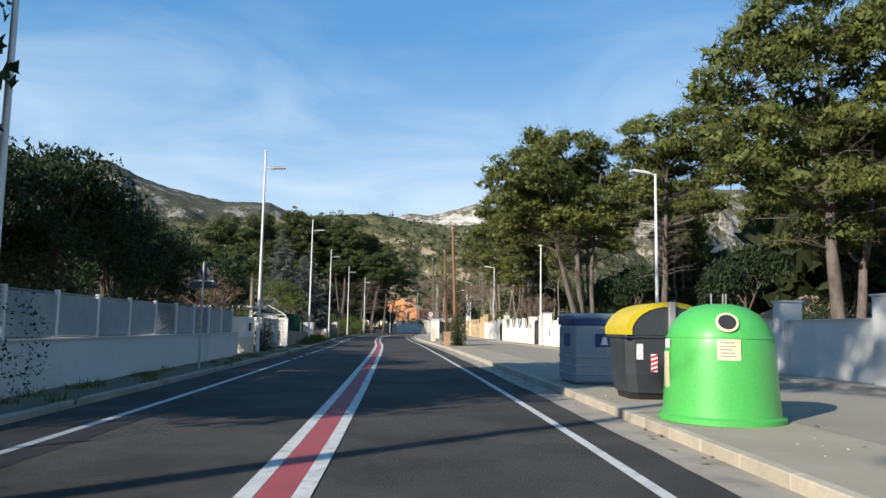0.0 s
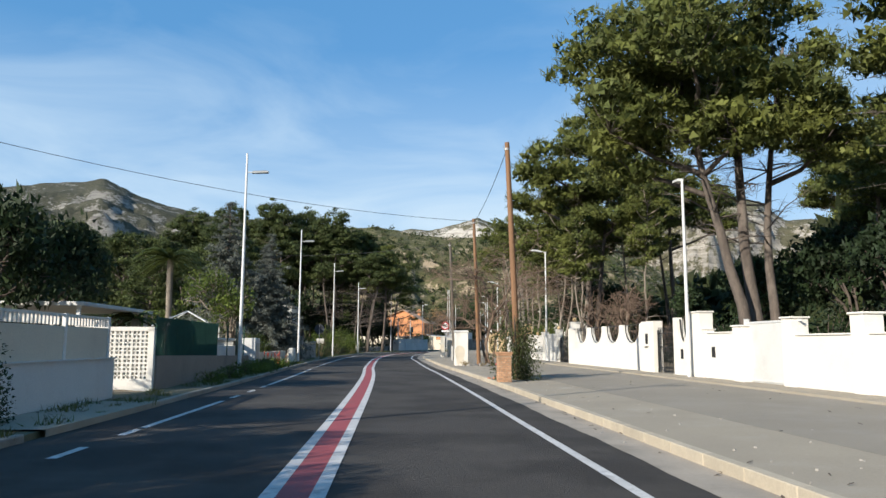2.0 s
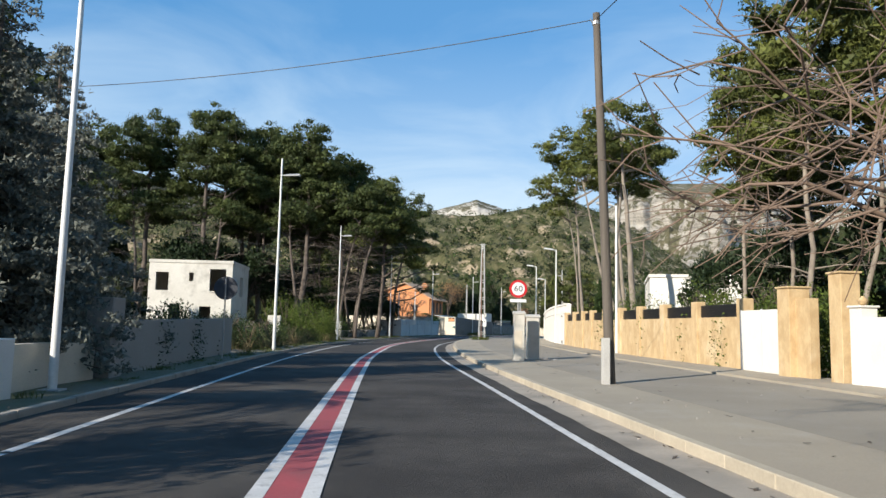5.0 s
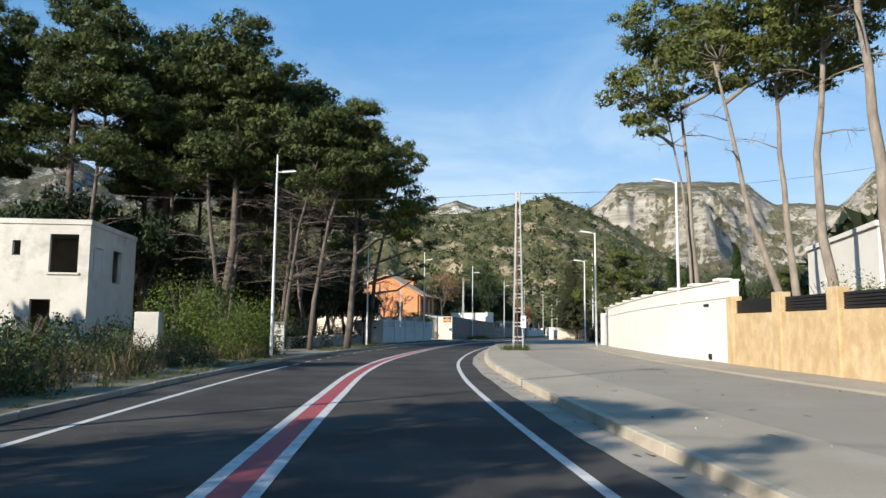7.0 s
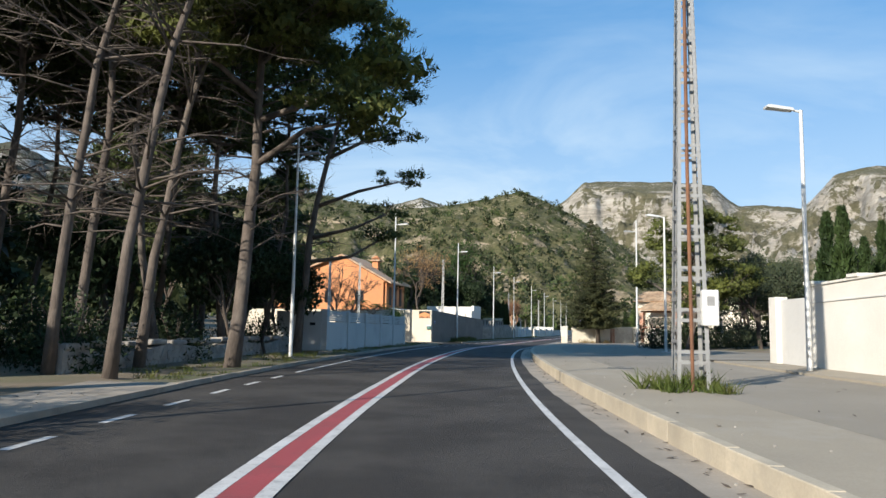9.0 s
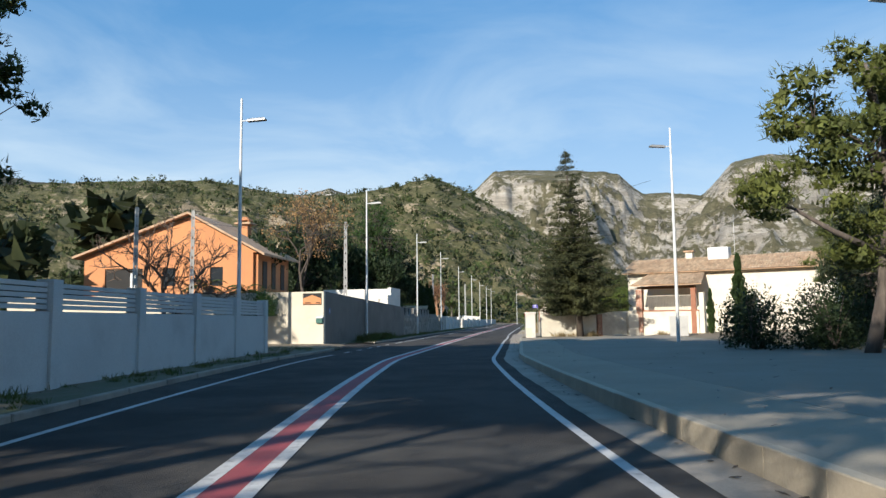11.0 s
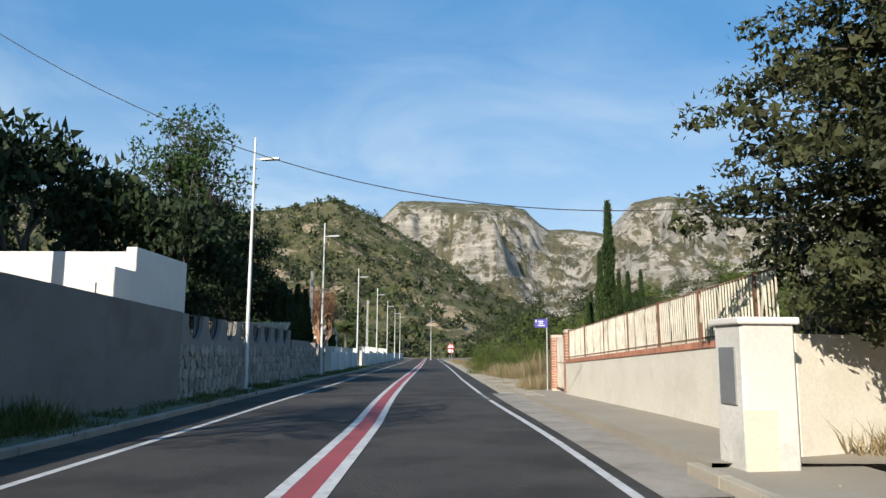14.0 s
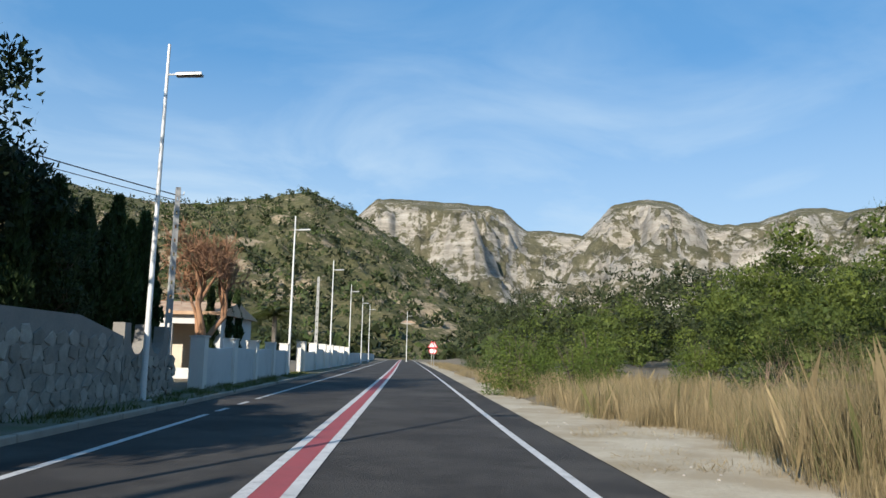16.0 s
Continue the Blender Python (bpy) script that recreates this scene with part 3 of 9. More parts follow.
strip("driveway", 37.5, 43, -5.9, -4.3, 0.115, pave, label="concrete driveway crossing", deep=0.2)
strip("shoulder", 213.6, 236, lambda y: 4.0, lambda y: float(np.interp(y, [213.6, 219, 224, 228, 236], [11.5, 11.5, 10.0, 7.5, 4.9])), 0.012, track_mat, label="pale dirt shoulder", across=3)
strip("shoulder", 236, 420, 4.0, 5.2, 0.006, track_mat, label="pale dirt shoulder")


# ---- mountains ----
def mountain(name, mat, eye, dist, ridge, foot=0.45, rough=0.22, label="", seed=0, cliff=0.0, grain=1.0, cols=300, rows=80, crags=()):
    """A range whose skyline runs through bearings and heights (degrees) as seen from eye, dist metres away. cliff: how far its brow stands as a wall.
    crags: bare faces at (bearing, half width, place up the slope, rise)."""
    az = np.linspace(ridge[0][0], ridge[-1][0], cols)
    el = np.interp(az, [r[0] for r in ridge], [r[1] for r in ridge])
    el = np.convolve(np.pad(el, 2, mode="edge"), (0.1, 0.2, 0.4, 0.2, 0.1), "valid")
    vs = []
    vv = np.r_[np.linspace(0, 1, rows), 1.05, 1.12, 1.25]
    k = 1.0 / (dist * 0.12)
    for a, e in zip(az, el):
        e += 0.10 * noise.fractal((a * 0.9, seed, 3.0), 0.9, 2.0, 4)
        top = dist * math.tan(radians(e))
        for v in vv:
            share = foot + (1 - foot) * v
            r = dist * share
            x, y = eye[0] + r * math.sin(radians(a)), eye[1] + r * math.cos(radians(a))
            n1 = noise.fractal((x * k, y * k, seed), 0.9, 2.1, 4)
            n2 = 1 - 2 * abs(noise.fractal((x * k * 1.9 * grain, y * k * 1.9 * grain, seed + 9), 1.0, 2.0, 5))
            s = v if v <= 1 else 1 - 1.6 * (v - 1)
            if cliff and v <= 1:
                c = max(0.0, min(1.0, 0.55 + 1.3 * n1)) * cliff
                s = (1 - c) * v + c * float(np.interp(v, (0, 0.5, 0.78, 0.82, 1), (0, 0.42, 0.66, 0.93, 1)))
                # ledges
                s += 0.014 * math.sin(40 * s + 4 * n1) * min(1.0, 5 * (1 - v))
            if v < 1:
                fade = min(1.0, 4 * v) * min(1.0, 2.6 * (1 - v)) ** 1.2
                s += rough * fade * (0.7 * n1 + 0.3 * (n2 - 0.55))
                for mid, half, low, rise in crags:
                    side = max(0.0, 1 - (abs(a - mid + 0.5 * n1) / half) ** 3)
                    knee = low + 0.1 * n2
                    if side and v > knee - 0.1:
                        step = min(1.0, max(0.0, (v - knee) / 0.055))
                        s += side * rise * step * min(1.0, (1 - v) / (1 - low))
                s = min(s, share * (0.985 - 0.06 * (1 - v)))
            vs.append((x, y, top * s - 3))
    m = len(vv)
    fs = [(i * m + j, (i + 1) * m + j, (i + 1) * m + j + 1, i * m + j + 1) for i in range(cols - 1) for j in range(m - 1)]
    return tagged(new(name, sheet(name, vs, fs, mat, True)), label, "mountain", kind="structure")


mountain("backdrop_mountain", left_mountain, (0, 10), 2300, [(-75, 6), (-60, 8), (-48, 8.5), (-40, 9.3), (-36, 9.2), (-31, 10.3), (-27.6, 11), (-25.5, 11.3), (-24.4, 11.65), (-23.4, 11.1),
         (-22.1, 10.5), (-19.8, 9.9), (-16.1, 9.25), (-13.2, 9.4), (-10.8, 8.6), (-9.6, 7.7), (-6, 6.6), (-2, 5.5)], 0.4, 0.2, "bare grey-green scrub mountain with a rounded summit", 3, 0.25)
mountain("backdrop_mountain", pale_mountain, (0, 60), 2500, [(-12, 6.4), (-9.5, 7.6), (-7.6, 8.0), (-6.9, 8.35), (-5.8, 7.9), (-4.6, 8.3), (-2.3, 9.1), (-0.5, 9.0), (1.3, 9.45), (3.3, 10.0),
         (5.0, 9.4), (7.5, 8.3), (10, 7.5), (14, 6)], 0.5, 0.2, "distant pale limestone ridge", 5, 0.5)
hill_near = mountain("backdrop_hill", green_mountain, (10, 195), 640, [(-60, 7.5), (-45, 9.0), (-30, 9.5), (-22, 10.2), (-14, 11.2), (-7, 11.7), (-2, 10.9), (1, 10.7), (4, 10.9), (8.1, 11.6), (11.3, 12.35),
         (13, 11.6), (15.1, 10.6), (18, 8.9), (20.5, 7.2), (23.5, 5.2), (27, 3.6)], 0.34, 0.16, "wooded hill with ochre earth patches", 7, 0.0, 1.6)
mountain("backdrop_mountain", rock_mountain, (12, 205), 1600, [(8, 7.0), (12.5, 9.0), (14.9, 10.7), (16.4, 12.05), (18.5, 12.1), (21.4, 11.95), (23.5, 11.85), (26.3, 11.5), (27.3, 10.4), (28.2, 9.8), (30, 9.8), (32.5, 9.4), (36, 7.8), (40, 6.5)],
         0.32, 0.30, "grey limestone mountain with a flat top and cliffs", 11, 0.3, 1.5, crags=((26.2, 1.3, 0.5, 0.13), (21, 3.6, 0.42, 0.1), (23.5, 2.6, 0.16, 0.1), (16, 2.0, 0.3, 0.1)))
mountain("backdrop_mountain", rock_mountain, (12, 205), 1750, [(28, 7.0), (31.5, 8.9), (32.8, 9.6), (34.6, 11.6), (36, 11.9), (37.2, 12.05), (39.2, 11.7), (40.2, 11.0), (41.6, 10.05), (43.5, 9.9), (45.1, 10.1), (48.1, 10.9), (50.9, 10.4),
         (53.2, 10.6), (56, 11), (60, 10.4), (68, 9.5), (80, 7)], 0.34, 0.32, "rocky limestone mountains with pale cliffs", 17, 0.22, 1.4, crags=((39.2, 2.4, 0.29, 0.23), (37.2, 2.2, 0.7, 0.08), (47.5, 1.5, 0.45, 0.13), (52, 1.8, 0.45, 0.14), (57, 2.0, 0.4, 0.12)))


# ---- plants ----
def cards(centres, size, aim=None, spread=1.0, long=2.2, rng=None, flat=0.0):
    """Small pointed leaves about the given centres. aim: the way they point."""
    k = len(centres)
    way = rng.normal(size=(k, 3))
    if aim is not None:
        way = way * spread + aim
    way[:, 2] *= 1 - flat
    way /= np.linalg.norm(way, axis=1, keepdims=True) + 1e-9
    side = np.cross(way, rng.normal(size=(k, 3)))
    side /= np.linalg.norm(side, axis=1, keepdims=True) + 1e-9
    s = size * rng.uniform(0.6, 1.3, (k, 1))
    tail, tip = centres - way * s * long * 0.4, centres + way * s * long * 0.6
    return np.stack([tail - side * s / 2, tail + side * s / 2, tip], 1).reshape(-1, 3)


def leaf_mesh(name, quads, mat):
    return sheet(name, quads, np.arange(len(quads)).reshape(-1, 3), mat)


def pads(spots, radii, per, rng, flat=0.55):
    """Points in flattened puffs, thicker on the upper side."""
    out, ways = [], []
    for p, r in zip(spots, radii):
        q = rng.normal(size=(per, 3))
        q /= np.linalg.norm(q, axis=1, keepdims=True)
        q *= rng.uniform(0.35, 1.0, (per, 1)) ** 0.5
        q[:, 2] = np.where(q[:, 2] < 0, q[:, 2] * 0.45, q[:, 2])
        ways.append(q * (1, 1, 0.8) + (0, 0, 0.35))
        out.append(np.asarray(p) + q * (r, r, r * flat))
    return np.concatenate(out), np.concatenate(ways)


def skins(spots, radii, per, rng, flat=0.6, share=0.2):
    """Leaf scraps that lie on the outside of puffs, so that each puff has a sunny and a shady side."""
    n = len(spots) * per
    p, r = np.repeat(np.asarray(spots, float), per, 0), np.repeat(np.asarray(radii, float), per)[:, None]
    q = rng.normal(size=(n, 3))
    q /= np.linalg.norm(q, axis=1, keepdims=True)
    q[:, 2] = np.where(q[:, 2] < 0, q[:, 2] * 0.45, q[:, 2])
    c = p + q * r * rng.uniform(0.5, 0.86, (n, 1)) * (1, 1, flat)
    face = q + rng.normal(size=(n, 3)) * 0.5
    u = np.cross(face, rng.normal(size=(n, 3)))
    u /= np.linalg.norm(u, axis=1, keepdims=True) + 1e-9
    v = np.cross(face, u)
    v /= np.linalg.norm(v, axis=1, keepdims=True) + 1e-9
    size = r * share * rng.uniform(0.6, 1.25, (n, 1))
    return np.stack([c + size * (math.cos(k) * u + math.sin(k) * v) * rng.uniform(0.6, 1.2, (n, 1)) for k in (0.0, 2.1, 4.2)], 1).reshape(-1, 3)


def tufts(spots, radii, per, needles, length, width, rng, flat=0.6, skin=64, share=0.2):
    """Pine foliage: puffs with a close inside and an outer fringe of small upturned needles."""
    out = [skins(spots, radii, skin, rng, flat, share)]
    for p, r in zip(spots, radii):
        k = max(3, int(per * (r / 0.8) ** 1.6))
        q = rng.normal(size=(k, 3))
        q /= np.linalg.norm(q, axis=1, keepdims=True)
        q[:, 2] = np.where(q[:, 2] < 0, q[:, 2] * 0.45, q[:, 2])
        c = np.asarray(p) + q * rng.uniform(0.72, 1.12, (k, 1)) * (r, r, r * flat)
        ways = np.repeat(q + (0, 0, 0.45), needles, 0)
        c = np.repeat(c, needles, 0) + rng.normal(size=(k * needles, 3)) * 0.09
        out.append(cards(c, width, ways, 0.6, length / width, rng))
    return np.concatenate(out)


def lobe_pine(seed, stems, lobes, thick=1.0, per=24, needles=5, length=0.24, width=0.036, dead=20, low=0.3, puff=(0.55, 1.0), twigs=5):
    """A pine by its stems (foot x and y, then top x, y and z, radius at the foot) and the rounded lobes of its crown
    (centre, then half widths). low: the share of the height from which dead limbs stand out."""
    rng = np.random.default_rng(seed)
    wood, spots, rad, spines = Geo(), [], [], []
    for fx, fy, tx, ty, tz, r0 in stems:
        t = np.linspace(0, 1, 10)[:, None]
        bow = rng.normal(size=3) * (0.35, 0.35, 0)
        spine = np.array([fx, fy, 0]) * (1 - t) + np.array([tx, ty, tz]) * t + bow * np.sin(3.14 * t) + rng.normal(size=(10, 3)) * (0.05, 0.05, 0)
        spine[0, 2] = -0.35
        wood.tube(list(spine), [r0 * (1.2 if i == 0 else 1 - 0.085 * i) for i in range(10)], 9)
        spines.append(spine)
    for cx, cy, cz, rx, ry, rz in lobes:
        cz, rz = cz - 0.12 * rz, 1.3 * rz
        hub = np.array([cx, cy, cz - 0.25 * rz])
        near = min(spines, key=lambda q: min(np.hypot(q[:, 0] - cx, q[:, 1] - cy)))
        foot_z = max(1.5, min(near[-1, 2] - 0.3, cz - 0.5 * rz - 0.35 * math.hypot(np.interp(cz, near[:, 2], near[:, 0]) - cx, cy)))
        foot = np.array([np.interp(foot_z, near[:, 2], near[:, 0]), np.interp(foot_z, near[:, 2], near[:, 1]), foot_z])
        knee = foot * 0.45 + hub * 0.55 + rng.normal(size=3) * 0.25
        wood.tube([foot, knee, hub], [0.11, 0.08, 0.045], 6)
        n = max(6, int(thick * 2.1 * (rx * ry + rx * rz + ry * rz)))
        for _ in range(n):
            q = rng.normal(size=3)
            q /= np.linalg.norm(q)
            if q[2] < 0:
                q[2] *= 0.55
            c = np.array([cx, cy, cz]) + q * (rx, ry, rz) * rng.uniform(0.55, 1.0)
            spots.append(c)
            rad.append(rng.uniform(*puff) * (0.75 + 0.25 * min(1.5, rz)))
            if rng.random() < 0.6:
                wood.tube([hub, (hub + c) / 2 + rng.normal(size=3) * 0.2, c], [0.035, 0.022, 0.008], 3)
    for i in range(dead):
        sp = spines[i % len(spines)]
        z = sp[-1, 2] * rng.uniform(low, min(0.95, low + 0.5))
        at = np.array([np.interp(z, sp[:, 2], sp[:, k]) for k in range(3)])
        ang, reach = rng.uniform(0, 6.283), rng.uniform(0.9, 3.2)
        tip = at + (reach * math.cos(ang), reach * math.sin(ang), rng.uniform(-0.1, 0.45) * reach)
        mid = (at + tip) / 2 + (0, 0, 0.06 * reach)
        wood.tube([at, mid, tip], [0.036, 0.024, 0.007], 4)
        for _ in range(twigs):
            b = mid + (tip - mid) * rng.uniform(-0.4, 0.95)
            e = b + (tip - at) / reach * 0.45 + rng.normal(size=3) * (0.42, 0.42, 0.28)
            wood.tube([b, e], [0.011, 0.004], 3)
            for _ in range(2):
                wood.tube([(b + e) / 2, (b + e) / 2 + rng.normal(size=3) * 0.24], [0.007, 0.003], 3)
    return wood, tufts(spots, rad, per, needles, length, width, rng)


def pine_meshes(seed, height, bare, width, lean=(0, 0), stems=1, limbs=46, puffs=4, per=11, radius=(0.5, 0.95), dead=12, trunk_r=0.22, low=0.55, rise=0.35, needles=9, length=0.34, thick=0.075, bend=0.035):
    """Trunk and crown of an Aleppo pine: bare to a share of its height, foliage in puffs along the outer limbs. low: how wide the crown's foot is."""
    rng = np.random.default_rng(seed)
    wood, spots, rad = Geo(), [], []
    steps = np.linspace(0, 0.95, 11)
    for s in range(stems):
        off = np.r_[rng.normal(size=2) * 0.15 * (stems > 1), 0]
        tilt = np.r_[np.array(lean) + rng.normal(size=2) * (0.03 + 0.09 * (stems > 1)), 1] * height * (1 - 0.07 * s)
        crook = np.r_[rng.normal(size=2) * bend * height, 0]
        spine = np.array([off + tilt * t + crook * math.sin(3.1 * t) + np.r_[rng.normal(size=2) * 0.06, 0] for t in steps])
        spine[0, 2] -= 0.3
        wood.tube(list(spine), [trunk_r * (1.25 if i == 0 else 1 - 0.082 * i) for i in range(11)], 9)

        def along(t):
            return np.array([np.interp(t, steps, spine[:, k]) for k in range(3)])

        n = limbs // stems
        turn = rng.uniform(0, 6.283)
        for i in range(n):
            u = (i + 0.5) / n
            t = (bare + (1 - bare) * u) * 0.95
            shape = low + (1 - low) * math.sin(min(1, u / 0.45) * 1.571) if u < 0.45 else math.cos((u - 0.45) / 0.55 * 1.25)
            reach = width * max(0.2, shape) * rng.uniform(0.6, 1.1)
            turn += 2.4 + rng.normal() * 0.4
            at = along(t)
            way = np.array([math.cos(turn), math.sin(turn), rise * rng.uniform(0.3, 1.6) + 0.5 * u])
            knee = at + way * reach * 0.5 + (0, 0, -0.06 * reach)
            end = at + way * reach + (0, 0, 0.05 * reach)
            wood.tube([at, knee, end], [0.012 * height * (1 - 0.6 * u) * 0.45 + 0.015, 0.045, 0.015], 5)
            for j in range(puffs):
                q = 0.42 + 0.58 * (j + 1) / puffs
                c = (at + (knee - at) * q * 2 if q < 0.5 else knee + (end - knee) * (q * 2 - 1)) + rng.normal(size=3) * (0.32, 0.32, 0.16) * reach * 0.5
                spots.append(c)
                rad.append(rng.uniform(*radius))
        spots.append(along(0.95))
        rad.append(radius[1])
        for i in range(dead // stems):
            t = rng.uniform(0.22, bare + 0.18)
            at = along(t)
            ang, reach = rng.uniform(0, 6.283), rng.uniform(1.0, width * 0.85)
            tip = at + (reach * math.cos(ang), reach * math.sin(ang), rng.uniform(-0.15, 0.45) * reach)
            mid = (at + tip) / 2 + (0, 0, 0.06 * reach)
            wood.tube([at, mid, tip], [0.035, 0.024, 0.007], 4)
            for j in range(5):
                b = mid + (tip - mid) * rng.uniform(-0.4, 0.95)
                e = b + (tip - at) / reach * 0.45 + rng.normal(size=3) * (0.4, 0.4, 0.25)
                wood.tube([b, e], [0.011, 0.004], 3)
                wood.tube([(b + e) / 2, (b + e) / 2 + rng.normal(size=3) * 0.22], [0.007, 0.003], 3)
    return wood, tufts(spots, rad, per, needles, length, thick, rng)


def make_tree(name, label, wood, quads, bark, leaf, group="", category="tree", trunk="trunk", crown="crown"):
    t = thing(name, label, category, group=group)
    part(trunk, wood, bark, t, smooth=2)
    if quads is not None:
        part(crown, leaf_mesh(crown, quads, leaf), None, t)
    return t


def place(proto, spots, first=True):
    """Set a thing at the first spot and copies at the others: x, y, z, turn, size."""
    out = []
    for i, (x, y, z, turn, size) in enumerate(spots):
        m = pose(x, y, z, 0, 0, turn)
        if i == 0 and first:
            proto.matrix_basis = m @ Matrix.Scale(size, 4)
            out.append(proto)
        else:
            c = copy_thing(proto, m)
            c.scale = (size, size, size)
            out.append(c)
    return out


def conifer_meshes(seed, height, width, tiers, per, size, trunk_r=0.22, bare=0.08, droop=0.1, ragged=0.3, puff=0.42):
    """A conical conifer with tiers of boughs, its outline broken."""
    rng = np.random.default_rng(seed)
    wood = Geo().tube([(0, 0, -0.3), (0.05, 0, height * 0.5), (0, 0.05, height * 0.98)], [trunk_r, trunk_r * 0.6, 0.02], 9)
    spots, rad = [], []
    for i in range(tiers):
        u = (i + 0.5) / tiers
        z = height * (bare + (1 - bare) * u)
        reach = width * (1 - u) ** 0.85 * (0.55 + 0.45 * min(1, u * 7 + 0.4)) + 0.12
        count = max(4, int(11 * (1 - u) + 3))
        for j in range(count):
            ang = 6.283 * (j + rng.uniform(0, 1)) / count
            r = reach * rng.uniform(1 - ragged, 1 + ragged * 0.5)
            steps = max(2, int(r / puff) + 1)
            for s in range(1, steps + 1):
                q = s / steps
                spots.append((r * q * math.cos(ang), r * q * math.sin(ang), z - droop * r * q + rng.normal() * 0.1))
                rad.append(puff * rng.uniform(0.7, 1.25) * (1.1 - 0.35 * q) * (0.55 + 0.45 * (1 - u)))
            if j % 2 == 0:
                wood.tube([(0, 0, z), (r * 0.9 * math.cos(ang), r * 0.9 * math.sin(ang), z - droop * r)], [0.035, 0.01], 4)
    return wood, tufts(spots, rad, per, 2, size * 2.4, size, rng, 0.75, 60)


def cypress_meshes(seed, height, width, per=4200, size=0.11):
    rng = np.random.default_rng(seed)
    wood = Geo().tube([(0, 0, -0.3), (0, 0, height * 0.5), (0.05, 0, height * 0.97)], [0.12, 0.07, 0.015], 7)
    u = rng.uniform(0, 1, per) ** 0.9
    bumpy = 0.75 + 0.35 * np.sin(u * 23 + seed) * np.sin(u * 9 + 1)
    r = width * np.minimum(1, 0.35 + 2.2 * u) * (1 - u) ** 0.55 * bumpy + 0.05
    a = rng.uniform(0, 6.283, per)
    q = r * rng.uniform(0.5, 1.05, per)
    pts = np.stack([q * np.cos(a), q * np.sin(a), 0.25 + u * (height - 0.25)], 1)
    ways = np.stack([np.cos(a) * 0.35, np.sin(a) * 0.35, np.ones(per)], 1)
    return wood, cards(pts, size, ways, 0.35, 2.6, rng)


def branching(seed, height, spread, levels=5, r0=0.12, stems=1, kids=3, up=0.55, wander=0.35, first=0.3):
    """A bare branching frame and its twig ends."""
    rng = np.random.default_rng(seed)
    g, tips = Geo(), []

    def grow(p, way, length, r, level):
        mid = p + way * length * 0.5 + rng.normal(size=3) * length * 0.06
        end = p + way * length + rng.normal(size=3) * length * 0.08
        g.tube([p, mid, end], [r, r * 0.85, r * 0.68], 7 if level < 2 else (5 if level < 3 else 3), False)
        if level >= levels:
            tips.append(end)
            return
        for k in range(kids + (level > 2)):
            w = way + rng.normal(size=3) * (wander + 0.12 * level) + (0, 0, up * 0.25)
            w[:2] *= spread
            w /= np.linalg.norm(w)
            grow(p + (end - p) * rng.uniform(0.55, 1.0) if k else end, w, length * rng.uniform(0.58, 0.82), r * 0.62, level + 1)

    for s in range(stems):
        way = np.array([rng.normal() * 0.35 * (stems > 1), rng.normal() * 0.35 * (stems > 1), 1.0])
        way /= np.linalg.norm(way)
        grow(np.array([rng.normal() * 0.12 * (stems > 1), rng.normal() * 0.12 * (stems > 1), -0.15]), way, height * first, r0, 0)
    return g, np.array(tips)


def bush_quads(seed, radii, count, size, hollow=0.55, clumps=9):
    """Leaves of a shrub: several uneven clumps over the ground."""
    rng = np.random.default_rng(seed)
    rx, ry, h = radii
    out, ways = [], []
    for c in range(clumps):
        a, d = rng.uniform(0, 6.283), rng.uniform(0, 0.62) ** 0.7
        cr = rng.uniform(0.38, 0.6)
        q = rng.normal(size=(count // clumps, 3))
        q /= np.linalg.norm(q, axis=1, keepdims=True)
        w = q.copy()
        q *= rng.uniform(hollow, 1.0, (len(q), 1)) * cr
        q += (math.cos(a) * d, math.sin(a) * d, rng.uniform(0.15, 0.55) * (1.05 - 0.5 * d))
        q[:, 2] = np.abs(q[:, 2])
        out.append(q * (rx, ry, h))
        ways.append(w)
    pts, ways = np.concatenate(out), np.concatenate(ways)
    half = rng.random(len(pts)) < 0.4
    u = np.cross(ways, rng.normal(size=ways.shape))
    u /= np.linalg.norm(u, axis=1, keepdims=True) + 1e-9
    broad = cards(pts[half], size * 0.95, u[half], 0.35, 1.2, rng)
    return np.concatenate([broad, cards(pts[~half] + 0.02 * ways[~half], size * 0.5, ways[~half], 0.7, 2.2, rng)])


def bush(name, label, seed, radii, count, size, leaf, spots, twigs=None, group="", category="shrub"):
    t = thing(name, label, category, group=group)
    g = Geo()
    rng = np.random.default_rng(seed + 5)
    for k in range(7):
        a, r = rng.uniform(0, 6.283), rng.uniform(0.2, 0.6)
        g.tube([(0, 0, -0.1), (0.4 * r * radii[0] * math.cos(a), 0.4 * r * radii[1] * math.sin(a), radii[2] * 0.4), (r * radii[0] * math.cos(a), r * radii[1] * math.sin(a), radii[2] * 0.8)],
               [0.03, 0.02, 0.008], 4)
    part("branch_frame", g, twigs or bark_dark, t)
    part("foliage", leaf_mesh("foliage", bush_quads(seed, radii, count, size), leaf), None, t)
    return place(t, spots)


